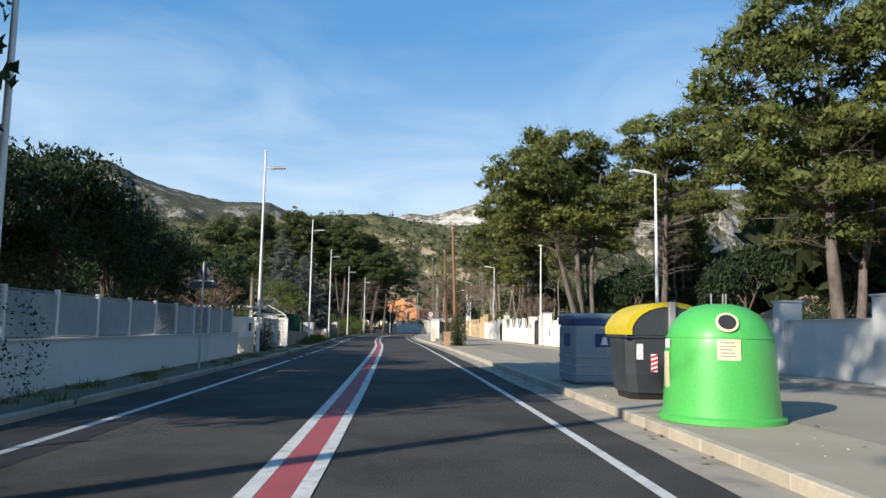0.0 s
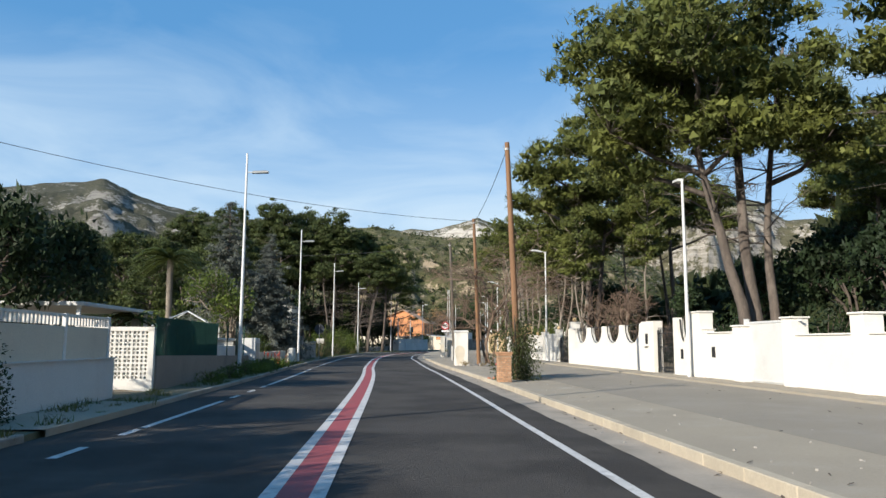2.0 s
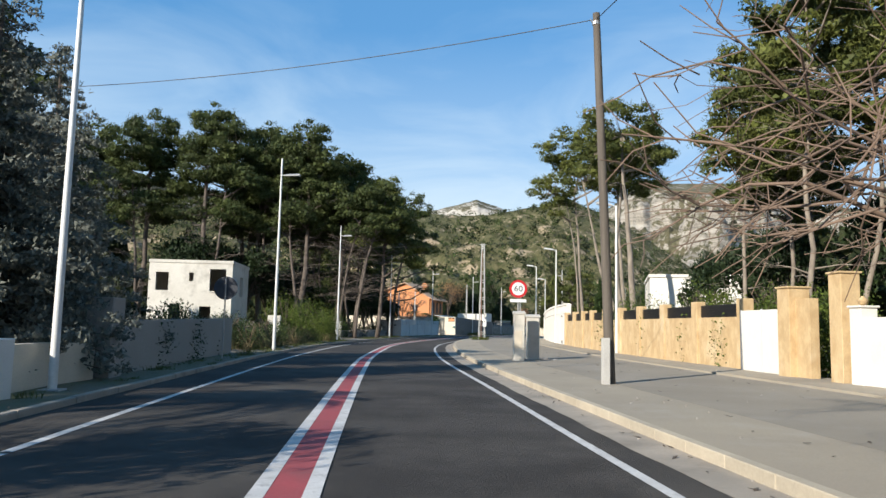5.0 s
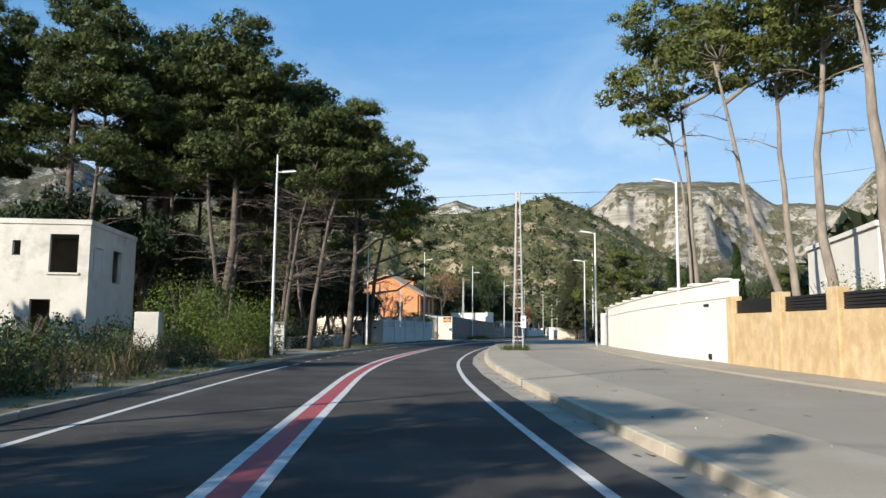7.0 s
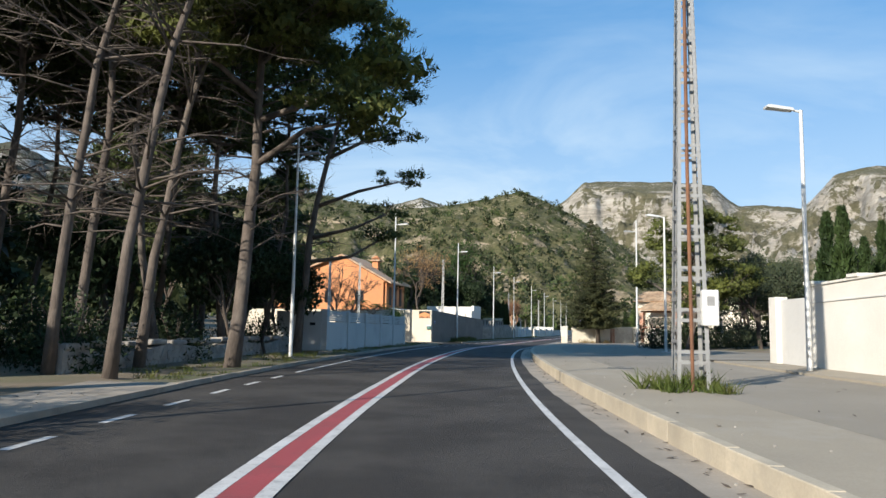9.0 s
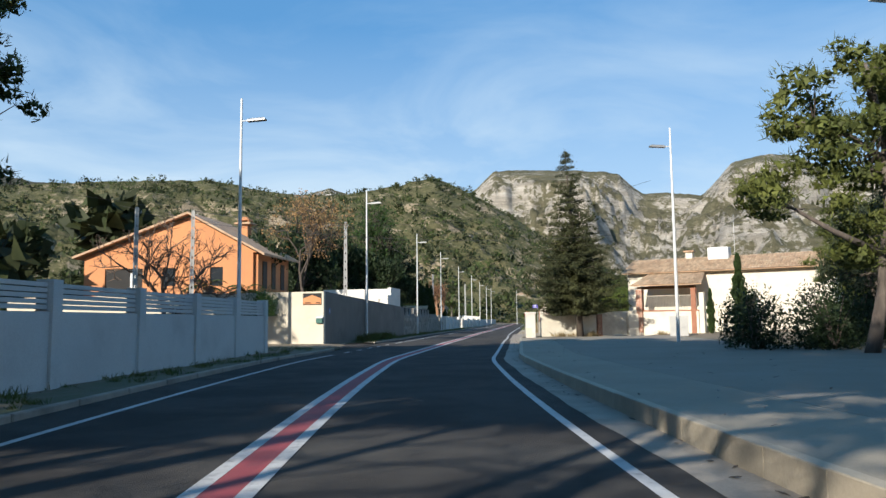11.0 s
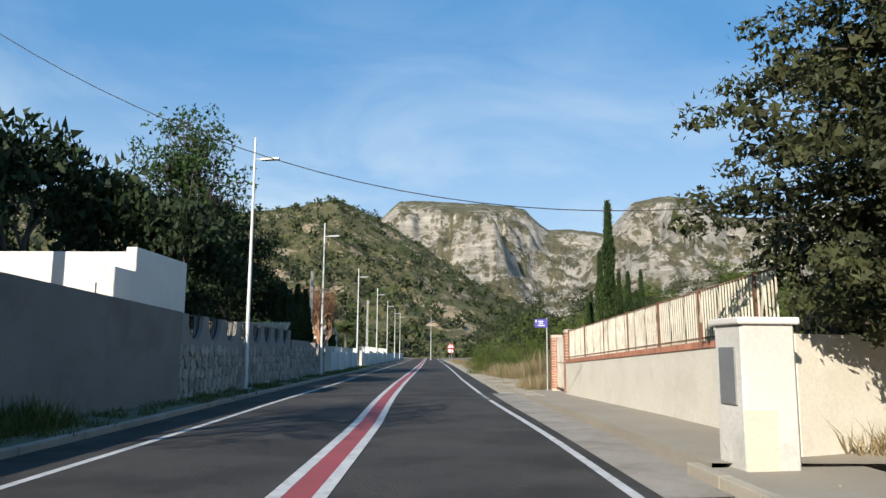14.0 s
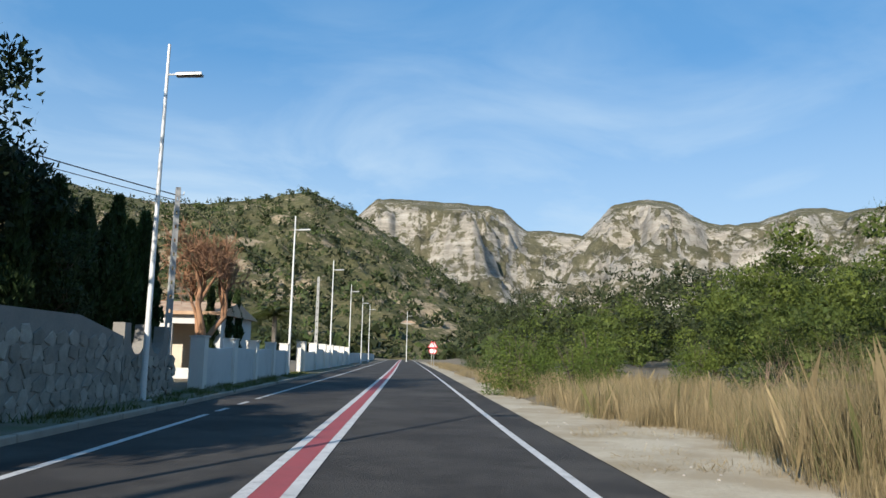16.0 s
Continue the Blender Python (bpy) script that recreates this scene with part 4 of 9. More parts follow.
def grass_stuff(name, label, spots, height, count, mat, radius=0.5, width=0.012, lean=0.35, seed=1):
    """Blades in tufts at (x, y, z, size)."""
    rng = np.random.default_rng(seed)
    vs = []
    for x, y, z, s in spots:
        a, r = rng.uniform(0, 6.283, count), radius * s * rng.uniform(0, 1, count) ** 0.6
        root = np.stack([x + r * np.cos(a), y + r * np.sin(a), np.full(count, z - 0.03)], 1)
        h = height * s * rng.uniform(0.5, 1.15, (count, 1))
        b = rng.normal(size=(count, 3)) * lean * (1, 1, 0) + (0, 0, 1)
        t = rng.uniform(0, 6.283, count)
        side = np.stack([np.cos(t), np.sin(t), 0 * t], 1) * width * (0.6 + s * 0.6)
        mid = root + b * h * 0.55
        tip = mid + (b + rng.normal(size=(count, 3)) * (0.3, 0.3, 0.1)) * h * 0.45
        vs.append(np.stack([root - side, root + side, mid + side * 0.7, tip, mid - side * 0.7], 1).reshape(-1, 3))
    v = np.concatenate(vs)
    ob = new(name, sheet(name, v, np.arange(len(v)).reshape(-1, 5), mat))
    return tagged(ob, label, "grass", kind="stuff")


def ground_at(x, y):
    return ground_height(x, y)


# pines: the large ones by the shape of their crowns, the rest in several habits
def shaped_pine(label, group, leaf, seed, stems, lobes, bark=None, **more):
    return make_tree("pine_tree", label, *lobe_pine(seed, stems, lobes, **more), bark or bark_pine, leaf, group)


full_pine = [make_tree("pine_tree", "tall dark green pine with a rounded dense crown", *pine_meshes(s, 15, 0.26, 4.0, (0.02, 0.0), 1, 44, 4, 16, (0.7, 1.2), 10, 0.24, 0.65, needles=4, length=0.3, thick=0.06), bark_pine, pine_leaf, "roadside pines") for s in (1, 2)]
slim_pine = [make_tree("pine_tree", "slender pine with pale trunk and sparse crown", *pine_meshes(s, 15, 0.55, 2.4, (0.04, 0.0), 1, 26, 4, 16, (0.5, 0.85), 12, 0.12, 0.65, needles=5, length=0.26, thick=0.04), bark_pale, pine_yellow, "slender pines") for s in (21, 22)]
grove_pine = [make_tree("pine_tree", "tall grove pine with dead lower limbs", *pine_meshes(s, 22, 0.52, 3.6, (lx, 0.0), 1, 38, 4, 14, (0.6, 1.1), 56, r, 0.75, 0.3, needles=5, length=0.28, thick=0.05), bark_pine, pine_leaf, "pine grove")
              for s, lx, r in ((41, 0.02, 0.16), (42, 0.08, 0.19))]
many_stemmed = shaped_pine("broad olive-green pine with several leaning trunks", "roadside pines", pine_yellow, 61,
                           [(-0.25, 0, -2.6, 0, 11.5, 0.24), (0.15, 0.1, -0.4, 0.4, 13.5, 0.26), (0.6, 0, 1.2, -0.4, 12, 0.2)],
                           [(-1.2, 0, 13.7, 3.0, 3.0, 1.9), (-4.2, 0, 11.9, 2.6, 2.8, 1.9), (1.3, 0.5, 12.3, 2.3, 2.8, 1.9), (-2.4, 1, 9.9, 3.4, 2.8, 1.5), (-5.3, -0.4, 9.3, 1.7, 2.0, 1.3),
                            (0.6, -1, 9.8, 2.0, 2.3, 1.2), (-3.0, -2.6, 11.2, 2.2, 1.9, 1.6), (-1.2, 1.8, 12, 2.6, 2.2, 2.0), (2.6, 1.5, 10.2, 1.6, 1.8, 1.1), (-1.0, -1.5, 8.6, 2.2, 2.0, 1.0), (1.8, -1.2, 8.2, 1.6, 1.6, 0.8), (-4.2, 1, 8.0, 1.8, 1.8, 1.0)], dead=60, low=0.35)
broad_pine = shaped_pine("broad pine with drooping lower boughs over a garden wall", "roadside pines", pine_yellow, 64,
                         [(0, 0, -0.5, 0, 14, 0.3), (0.8, 0.5, 2.5, 0.5, 12, 0.22)],
                         [(-1, 0, 14, 3.2, 3, 1.8), (-3.6, 0, 11.8, 2.4, 2.6, 1.4), (2.4, 0, 13, 3, 3, 1.8), (-2.6, 0.5, 9.2, 2.8, 2.8, 1.3), (1.5, 1, 10, 3.4, 3, 1.4), (4.2, 0, 9.6, 2.6, 2.6, 1.4), (-1.5, -1, 7.2, 2.4, 2.2, 0.9),
                          (2.8, -1, 7, 2.6, 2.4, 1.0), (-4.4, 0, 8, 1.6, 1.8, 0.8), (0.5, 1, 5.4, 2.2, 2, 0.8)], dead=30, low=0.3)
domed_pine = shaped_pine("tall olive-green pine with a domed crown and dead limbs below it", "roadside pines", pine_yellow, 62,
                         [(0, 0, 0.5, 0, 14.2, 0.26)],
                         [(1.8, 0, 14.4, 2.4, 2.7, 1.8), (-0.9, 0, 13.4, 2.1, 2.5, 1.7), (3.0, 0, 11.7, 1.6, 2.1, 1.2), (0.6, 0.8, 11.4, 2.4, 2.4, 1.2), (-1.9, -0.5, 10.4, 1.5, 1.8, 1.0), (2.3, -1, 9.4, 1.7, 1.8, 0.8), (-0.6, 0.6, 9.2, 1.6, 1.7, 0.8)], dead=70, low=0.33)
cloud_pine = shaped_pine("tall pine with broad cloud-like masses of foliage", "roadside pines", pine_yellow, 63,
                         [(0, 0, 0.3, 0, 14.0, 0.24), (0.5, 0.3, 1.8, 0.2, 12.0, 0.18)],
                         [(0.5, 0, 14.4, 2.6, 2.6, 1.7), (-2.3, 0, 12.4, 2.0, 2.2, 1.5), (2.6, 0, 12.4, 2.2, 2.3, 1.5), (0, 0.5, 11.2, 2.9, 2.6, 1.4), (3.6, 0, 9.8, 1.9, 1.9, 1.0), (-3.2, 0, 10.3, 1.4, 1.7, 1.1), (1.5, -1, 8.9, 1.8, 1.9, 0.9)], dead=30, low=0.35)
high_pine = [shaped_pine("very tall pine with a bare pale trunk and high open crown", "high-crowned pines", pine_yellow, sd, stems, lobes, bark_pale, dead=5, low=0.6, thick=0.85, puff=(0.45, 0.8))
             for sd, stems, lobes in (
    (71, [(0, 0, -0.9, 0, 13.2, 0.21), (-0.55, 0, -2.2, 0, 15, 0.1)], [(-2.6, 0, 13.7, 2.34, 2.5, 1.88), (-0.3, 0, 15.8, 2.6, 2.5, 1.75), (-2.1, 0, 16.7, 2.47, 2.5, 1.62), (0.9, 0, 14, 1.43, 1.88, 1.12), (-2.4, 0, 11.6, 1.56, 1.88, 1)]),
    (72, [(0, 0, -3.4, 0, 13.0, 0.19), (0.1, 0, -0.6, 0.2, 13.4, 0.2)], [(-3.2, 0, 13.6, 2.08, 2.38, 1.25), (-1.2, 0, 12.8, 2.08, 2.38, 1.25), (1.2, 0, 12.9, 2.08, 2.38, 1.25), (-0.5, 0, 15.2, 3.12, 2.75, 1.62)]),
    (73, [(0, 0, 0.1, 0, 13.6, 0.22)], [(0.3, 0, 12.6, 2.6, 2.62, 1.38), (1, 0, 14.5, 2.73, 2.62, 1.5), (-1.2, 0, 14.2, 2.08, 2.25, 1.25)]),
    (74, [(0, 0, -1.0, 0, 14.5, 0.27)], [(-0.9, 0, 15.2, 3.12, 2.88, 1.62), (-2.4, 0, 13.6, 1.95, 2.12, 1), (0.9, 0, 13.4, 1.82, 2, 1)]))]
front_pine = shaped_pine("pine with a full domed crown at the edge of the grove", "pine grove", pine_yellow, 81,
                         [(0, 0, 0.6, 0, 14.5, 0.24)],
                         [(0.4, 0, 14.9, 2.4, 2.5, 1.9), (3.2, 0, 12.5, 2.1, 2.3, 1.6), (-2.2, 0, 13.1, 2.0, 2.2, 1.7), (4.5, 0, 10.2, 1.3, 1.8, 1.1), (1.2, 0.5, 11.3, 2.7, 2.5, 1.5), (-1.5, -1, 10.2, 1.7, 1.9, 1.0), (3.5, -0.5, 8.2, 1.6, 1.8, 0.8)], dead=30, low=0.25)
great_pine = shaped_pine("great dark pine towering behind the ruin", "pine grove", pine_leaf, 82,
                         [(0, 0, 0.4, 0, 20.5, 0.34), (0.3, 0.3, -1.8, 0.2, 17.5, 0.2)],
                         [(0.8, 0, 20.2, 2.4, 2.5, 2.0), (-2, 0, 18.2, 2.2, 2.5, 1.9), (2.8, 0, 18.2, 1.8, 2.1, 1.7), (0, 0.5, 15.8, 3.3, 2.8, 1.8), (-3.2, 0, 14.6, 2.0, 2.1, 1.3), (2.9, -0.5, 14.4, 2.2, 2.3, 1.3), (0, -1, 12.4, 2.4, 2.2, 1.1), (-2.4, 0.5, 11.4, 2.0, 2.0, 1.1), (2.4, 0.6, 11.8, 2.0, 2.0, 1.1), (1.0, 0, 17.6, 2.6, 2.5, 1.6)], dead=60, low=0.2)
tilted_pine = shaped_pine("pine with a pale tilted trunk in the grove", "pine grove", pine_leaf, 83,
                          [(0, 0, 2.9, 0, 14.5, 0.16)],
                          [(2.6, 0, 14.6, 2.2, 2.1, 1.3), (3.9, 0.5, 12.4, 1.6, 1.8, 0.9), (1.0, 0, 13.2, 1.6, 1.8, 0.9), (2.2, -0.5, 11.0, 1.5, 1.5, 0.7)], dead=34, low=0.2)
leaning_pine = shaped_pine("pine leaning out of the grove with flat tiered boughs", "pine grove", pine_leaf, 84,
                           [(0, 0, 3.0, 0, 15.8, 0.2)],
                           [(3.7, 0, 15.4, 1.5, 1.6, 0.8), (4.2, 0, 12.4, 1.4, 1.5, 0.6), (4.0, 0, 10.5, 1.4, 1.5, 0.5), (4.6, 0, 8.4, 1.2, 1.3, 0.35), (4.0, 0, 6.8, 1.1, 1.2, 0.32), (3.9, 0.3, 5.7, 1.0, 1.1, 0.3), (1.0, 0, 13.9, 1.4, 1.5, 0.8), (2.2, 0, 16.9, 1.6, 1.6, 1.0)],
                           dead=34, low=0.3, puff=(0.4, 0.7))
young_pine = shaped_pine("bushy young pine beside the side street", "", pine_yellow, 85,
                         [(0, 0, 0.5, 0, 8.8, 0.2)],
                         [(0.6, 0, 8.7, 1.3, 1.4, 1.3), (-1.4, 0, 7.3, 1.2, 1.3, 1.1), (2.4, 0, 7.4, 1.3, 1.4, 1.3), (0.3, 0, 6.0, 2.4, 2.1, 1.3), (-2.2, 0, 4.7, 1.3, 1.5, 1.0), (2.8, 0, 4.6, 1.9, 1.8, 1.4), (0.5, -0.3, 3.3, 2.2, 1.9, 1.0)], dead=0, puff=(0.4, 0.75), thick=1.2)


def scatter(protos, spots):
    for k, p in enumerate(protos):
        mine = spots[k::len(protos)]
        if mine:
            place(p, mine)


def gz(x, y, t=0, s=1.0):
    return (x, y, ground_at(x, y) - 0.05, t, s)


# right side: garden pines behind the white walls
place(many_stemmed, [gz(10.9, 53.8, 0, 1.06), gz(25.5, 27.5, 150, 0.95), gz(30, 62, 60, 0.95)])
place(domed_pine, [gz(15.2, 48.5, 0, 1.0), gz(24, 70, 90, 0.9)])
place(cloud_pine, [gz(9.2, 77.7, 0, 1.12), gz(18.5, 86.3, 160, 1.05), gz(20.5, 60.5, 70, 0.8), gz(12.0, 98, 220, 0.78)])
scatter(slim_pine, [gz(9.8, 82, 0, 0.9), gz(7.9, 84, 77, 0.85), gz(7.2, 88, 150, 0.9), gz(9.5, 90, 10, 0.92), gz(7.4, 93, 200, 0.8), gz(10.5, 96, 300, 0.9), gz(13.6, 84, 70, 1.0), gz(8.6, 79.5, 33, 0.86),
                    gz(12.6, 75, 190, 0.8), gz(8.9, 75.5, 240, 0.7), gz(14.5, 102, 10, 0.75)])
for tree, spot in zip(high_pine, ((8.9, 129.0), (11.1, 124.0), (9.4, 118.2), (9.4, 115.0))):
    place(tree, [gz(*spot)])
# two enlarged copies out of view left of the start, added to cast shade
place(high_pine[2], [gz(-12.5, -4, 0, 1.2), gz(-15.5, 2, 30, 1.2)], False)
place(broad_pine, [gz(16.4, 29.5, 0, 1.0), gz(22, 20, 120, 1.0), gz(24, 42, 220, 0.9)])
# left side: the grove behind the ruin
scatter(grove_pine, [gz(-13.0, 147, 60, 0.9), gz(-19, 147, 120, 0.95), gz(-15, 152.5, 200, 0.92), gz(-12.0, 153.5, 310, 0.85), gz(-18, 157, 20, 0.95),
                     gz(-23, 151, 100, 1.0), gz(-11.4, 159, 240, 0.85), gz(-14.6, 143.4, 130, 0.85), gz(-16.4, 149.4, 10, 0.9), gz(-13.9, 156.5, 80, 0.85), gz(-20.5, 153.5, 300, 0.95)])
place(front_pine, [gz(-10.0, 143.9, 0, 1.0)])
place(great_pine, [gz(-18.1, 141.6, 0, 1.0), gz(-27.0, 141.2, 160, 1.06), gz(-34.5, 142, 60, 1.02), gz(-26, 150, 250, 0.98), gz(-42, 146, 20, 1.0), gz(-23, 146.5, 110, 1.05)])
place(tilted_pine, [gz(-11.8, 138.8, 0, 1.0), gz(-12.4, 142.8, 20, 1.0), gz(-13.5, 139.6, -25, 0.95)])
place(leaning_pine, [gz(-9.2, 155.2, 0, 1.0)])
place(young_pine, [gz(14.2, 166.0, 0, 1.0), gz(28, 181, 90, 0.8), gz(32, 163, 200, 0.75)])
# last five added for the shade they cast; the two near the start are unseen
scatter(full_pine, [gz(-20, 89.5, 30, 0.75), gz(-26, 106, 140, 0.72), gz(-38, 100, 10, 0.85), gz(-30, 92, 70, 0.7), gz(-24, 84, 90, 0.62), gz(-14, 4, 50, 0.9), gz(-15, -17, 250, 1.0), gz(-20.5, 165.5, 20, 0.9), gz(-22, 177, 90, 0.95), gz(-12.2, 169.5, 150, 0.75)])


# ---- walls along the road ----
def side_pose(y, d, z=None, turn=0.0):
    """A pose beside the road: local x to the right, local y along the road."""
    x, yy = beside(y, d)
    return pose(x, yy, (ground_right(y, d) if d > 0 else 0.1) if z is None else z, 0, 0, turn_at(y) + turn)


def run_mesh(y0, y1, d, h, thick, low=-0.25, step=2.0, lift=0.0):
    """A wall that follows the road; h: its height or a height by y."""
    ys = np.linspace(y0, y1, max(2, int(abs(y1 - y0) / step) + 1))
    rings = []
    for y in ys:
        dd = d(y) if callable(d) else d
        base = ground_right(y, dd) if dd > 0 else 0.1
        hh = h(y) if callable(h) else h
        rings.append([(*beside(y, dd - thick / 2), base + low + lift), (*beside(y, dd + thick / 2), base + low + lift), (*beside(y, dd + thick / 2), base + hh), (*beside(y, dd - thick / 2), base + hh)])
    return Geo().loft(rings)


def wall_run(label, mat, y0, y1, d, h, thick=0.24, cap=0.0, cap_mat=None, name="wall_garden"):
    w = tagged(part(name, run_mesh(y0, y1, d, h, thick), mat), label, "garden wall", kind="structure")
    if cap:
        hh = h if callable(h) else (lambda y: h)
        part("coping", run_mesh(y0, y1, d, lambda y: hh(y) + cap, thick + 0.08, 0.0, 2.0, h if not callable(h) else 0.0) if not callable(h) else
             cap_mesh(y0, y1, d, hh, cap, thick + 0.08), cap_mat or mat, w)
    return w


def cap_mesh(y0, y1, d, hh, cap, thick):
    rings = []
    for y in np.linspace(y0, y1, max(2, int(abs(y1 - y0) / 2) + 1)):
        dd = d(y) if callable(d) else d
        base = (ground_right(y, dd) if dd > 0 else 0.1) + hh(y)
        rings.append([(*beside(y, dd - thick / 2), base), (*beside(y, dd + thick / 2), base), (*beside(y, dd + thick / 2), base + cap), (*beside(y, dd - thick / 2), base + cap)])
    return Geo().loft(rings)


def pillar(y, d, w, h, mat, parent, cap=0.05, name="pillar", depth=None, cap_mat=None):
    depth = depth or w
    p = part(name, Geo().box(-depth / 2, -w / 2, -0.25, depth / 2, w / 2, h, 0.012), mat, parent)
    p.matrix_basis = side_pose(y, d)
    if cap:
        part("cap", Geo().box(-depth / 2 - 0.04, -w / 2 - 0.04, h, depth / 2 + 0.04, w / 2 + 0.04, h + cap, 0.012), cap_mat or mat, p)
    return p


def bar_gate(name, label, y0, y1, d, h, mat, bars, group="", side=None, low=0.05, spike=0.1, rails=(0.12, 0.6, 0.92), r=0.011):
    """A gate or railing of upright bars, closed, in line with the wall."""
    length = math.dist(beside(y0, d), beside(y1, d))
    g = thing(name, label, "gate", side_pose((y0 + y1) / 2, d), group)
    for k in rails:
        part("rail", Geo().box(-0.02, -length / 2, low + k * (h - low) - 0.02, 0.02, length / 2, low + k * (h - low) + 0.02), mat, g)
    b = Geo().box(-r, -r, low, r, r, h + spike).mesh("bar", mat)
    for i in range(bars):
        part("bar", b, None, g).matrix_basis = pose(0, -length / 2 + length * (i + 0.5) / bars, 0)
    for e in (-1, 1):
        part("stile", Geo().box(-0.03, e * length / 2 - 0.03, low, 0.03, e * length / 2 + 0.03, h), mat, g)
    return g


RIGHT = 11.75
# wall at the start, its shade put in as a greyer render
wa = wall_run("pale rendered garden wall in the shade of pines", pale_wall, -22, 26.3, RIGHT, 1.5, cap=0.04)
for y in (-17, -11.5, -6, -0.5, 5, 10.3, 15.6, 19.9, 25.9):
    pillar(y, RIGHT, 0.55, 2.02, pale_wall, wa)
# white wall with square pillars
wb = wall_run("sunlit white garden wall with square pillars", white_wall, 26.3, 45.0, RIGHT, 1.42, cap=0.04)
for y in (30.8, 35.1, 38.6, 42.2, 45.2):
    pillar(y, RIGHT, 0.5, 1.88, white_wall, wb)
panel = thing("sliding_gate", "plain pale grey sheet-metal sliding gate, closed", "gate", side_pose(46.3, RIGHT))
part("sheet", Geo().box(-0.03, -1.15, 0.06, 0.03, 1.55, 1.85, 0.01), pale_wall, panel)
part("post", Geo().box(-0.06, 1.5, 0, 0.06, 1.62, 1.95), galv, panel)
for z in (0.1, 1.8):
    part("rail", Geo().box(-0.05, -1.55, z, -0.031, 1.55, z + 0.06), galv, panel)
wc = wall_run("white garden wall beside a tall gate pier", white_wall, 47.6, 50.6, RIGHT, 1.55, cap=0.04)
pillar(47.9, RIGHT, 0.6, 1.72, white_wall, wc)
pillar(50.5, RIGHT, 0.3, 1.68, white_wall, wc, 0.03)
part("letter_slot", Geo().box(-0.14, -0.12, 0.75, -0.11, 0.12, 1.1), black_iron, wc).matrix_basis = side_pose(49.9, RIGHT)
tall = pillar(51.15, RIGHT, 1.0, 2.28, white_wall, wc, name="gate_pier", depth=0.5)


def scallop_outline(n, period, high, deep, flat, end=0.0):
    """A wall's outline, along and up, with round hollows in its top."""
    pts, r = [(0, -0.3), (n * period + flat + end, -0.3), (n * period + flat + end, high)], (period - flat) / 2
    for k in reversed(range(n)):
        c = k * period + flat + r
        for a in np.linspace(0, math.pi, 13):
            pts.append((c + r * math.cos(a) * (1 if 0 < a < math.pi else 1), high - deep * math.sin(a) ** 0.8 if 0 < a < math.pi - 1e-6 else high))
    return pts + [(0, high)]


def scallop_wall(label, mat, y0, n, period, high, deep, flat, d, end=0.0, thick=0.26, back=True):
    """Runs from y0 along the road; a wall with hollows, iron grilles in them."""
    length = n * period + flat + end
    w = thing("wall_garden", label, "garden wall", side_pose(y0 + length / 2, d), kind="structure")
    outline = scallop_outline(n, period, high, deep, flat, end)
    part("wall_body", Geo().loft([[(t, x - length / 2, z) for x, z in outline] for t in (-thick / 2, thick / 2)]), mat, w)
    if back:
        ring = Geo()
        r = (period - flat) / 2
        a = np.linspace(0, math.pi, 11)
        ring.tube([(0, r * math.cos(t), high - deep * math.sin(t) ** 0.8) for t in a], 0.03, 5)
        for k in range(5):
            x = r * (-0.66 + 0.33 * k)
            ring.tube([(0, x, high - deep * math.sin(math.acos(x / r)) ** 0.8), (0, x, high + 0.02)], 0.012, 4)
        ring.tube([(0, -r, high - 0.02), (0, r, high - 0.02)], 0.014, 4)
        me = ring.mesh("grille", black_iron)
        for k in range(n):
            part("grille", me, None, w).matrix_basis = pose(0, k * period + flat + r - length / 2, 0)
    return w


half = thing("wall_garden", "white gate wing with a half-round hollow and iron grille", "garden wall", side_pose(52.45, RIGHT), kind="structure")
hp = [(-0.8, -0.3), (0.8, -0.3), (0.8, 2.18), (0.5, 2.18)] + [(-0.02 + 0.44 * math.cos(a), 2.18 - 0.95 * math.sin(a) ** 0.8) for a in np.linspace(0.1, 3.04, 13)] + [(-0.5, 2.18), (-0.8, 2.2)]
part("wall_body", Geo().loft([[(t, x, z) for x, z in hp] for t in (-0.13, 0.13)]), white_wall, half)
hg = Geo().tube([(0, -0.02 + 0.44 * math.cos(a), 2.2 - 0.95 * math.sin(a) ** 0.8) for a in np.linspace(0.05, 3.09, 13)], 0.035, 5)
for k in range(3):
    hg.tube([(0, -0.24 + 0.22 * k, 1.35 if k == 1 else 1.5), (0, -0.24 + 0.22 * k, 2.2)], 0.014, 4)
part("grille", hg, black_iron, half)
part("letter_slot", Geo().box(-0.15, -0.1, 0.65, -0.125, 0.1, 1.0), black_iron, half)
bar_gate("entrance_gate", "tall black wrought-iron gate between white piers", 53.25, 55.1, RIGHT, 1.75, black_iron, 13)
sw = scallop_wall("white garden wall with round hollows along its top", white_wall, 56.5, 4, 2.62, 2.06, 0.85, 0.5, RIGHT + 0.05, 1.1)
pier = tagged(part("wall_garden", Geo().box(-0.21, -0.7, -0.25, 0.21, 0.7, 2.12, 0.015), white_wall), "white square gate pier with a wall lamp slot", "gate pier", kind="structure")
pier.matrix_basis = side_pose(55.8, RIGHT)
part("letter_slot", Geo().box(-0.24, -0.11, 1.2, -0.2, 0.11, 1.62), black_iron, pier)
part("ledge", Geo().box(-0.33, -0.2, 1.1, -0.2, 0.2, 1.15), white_wall, pier)

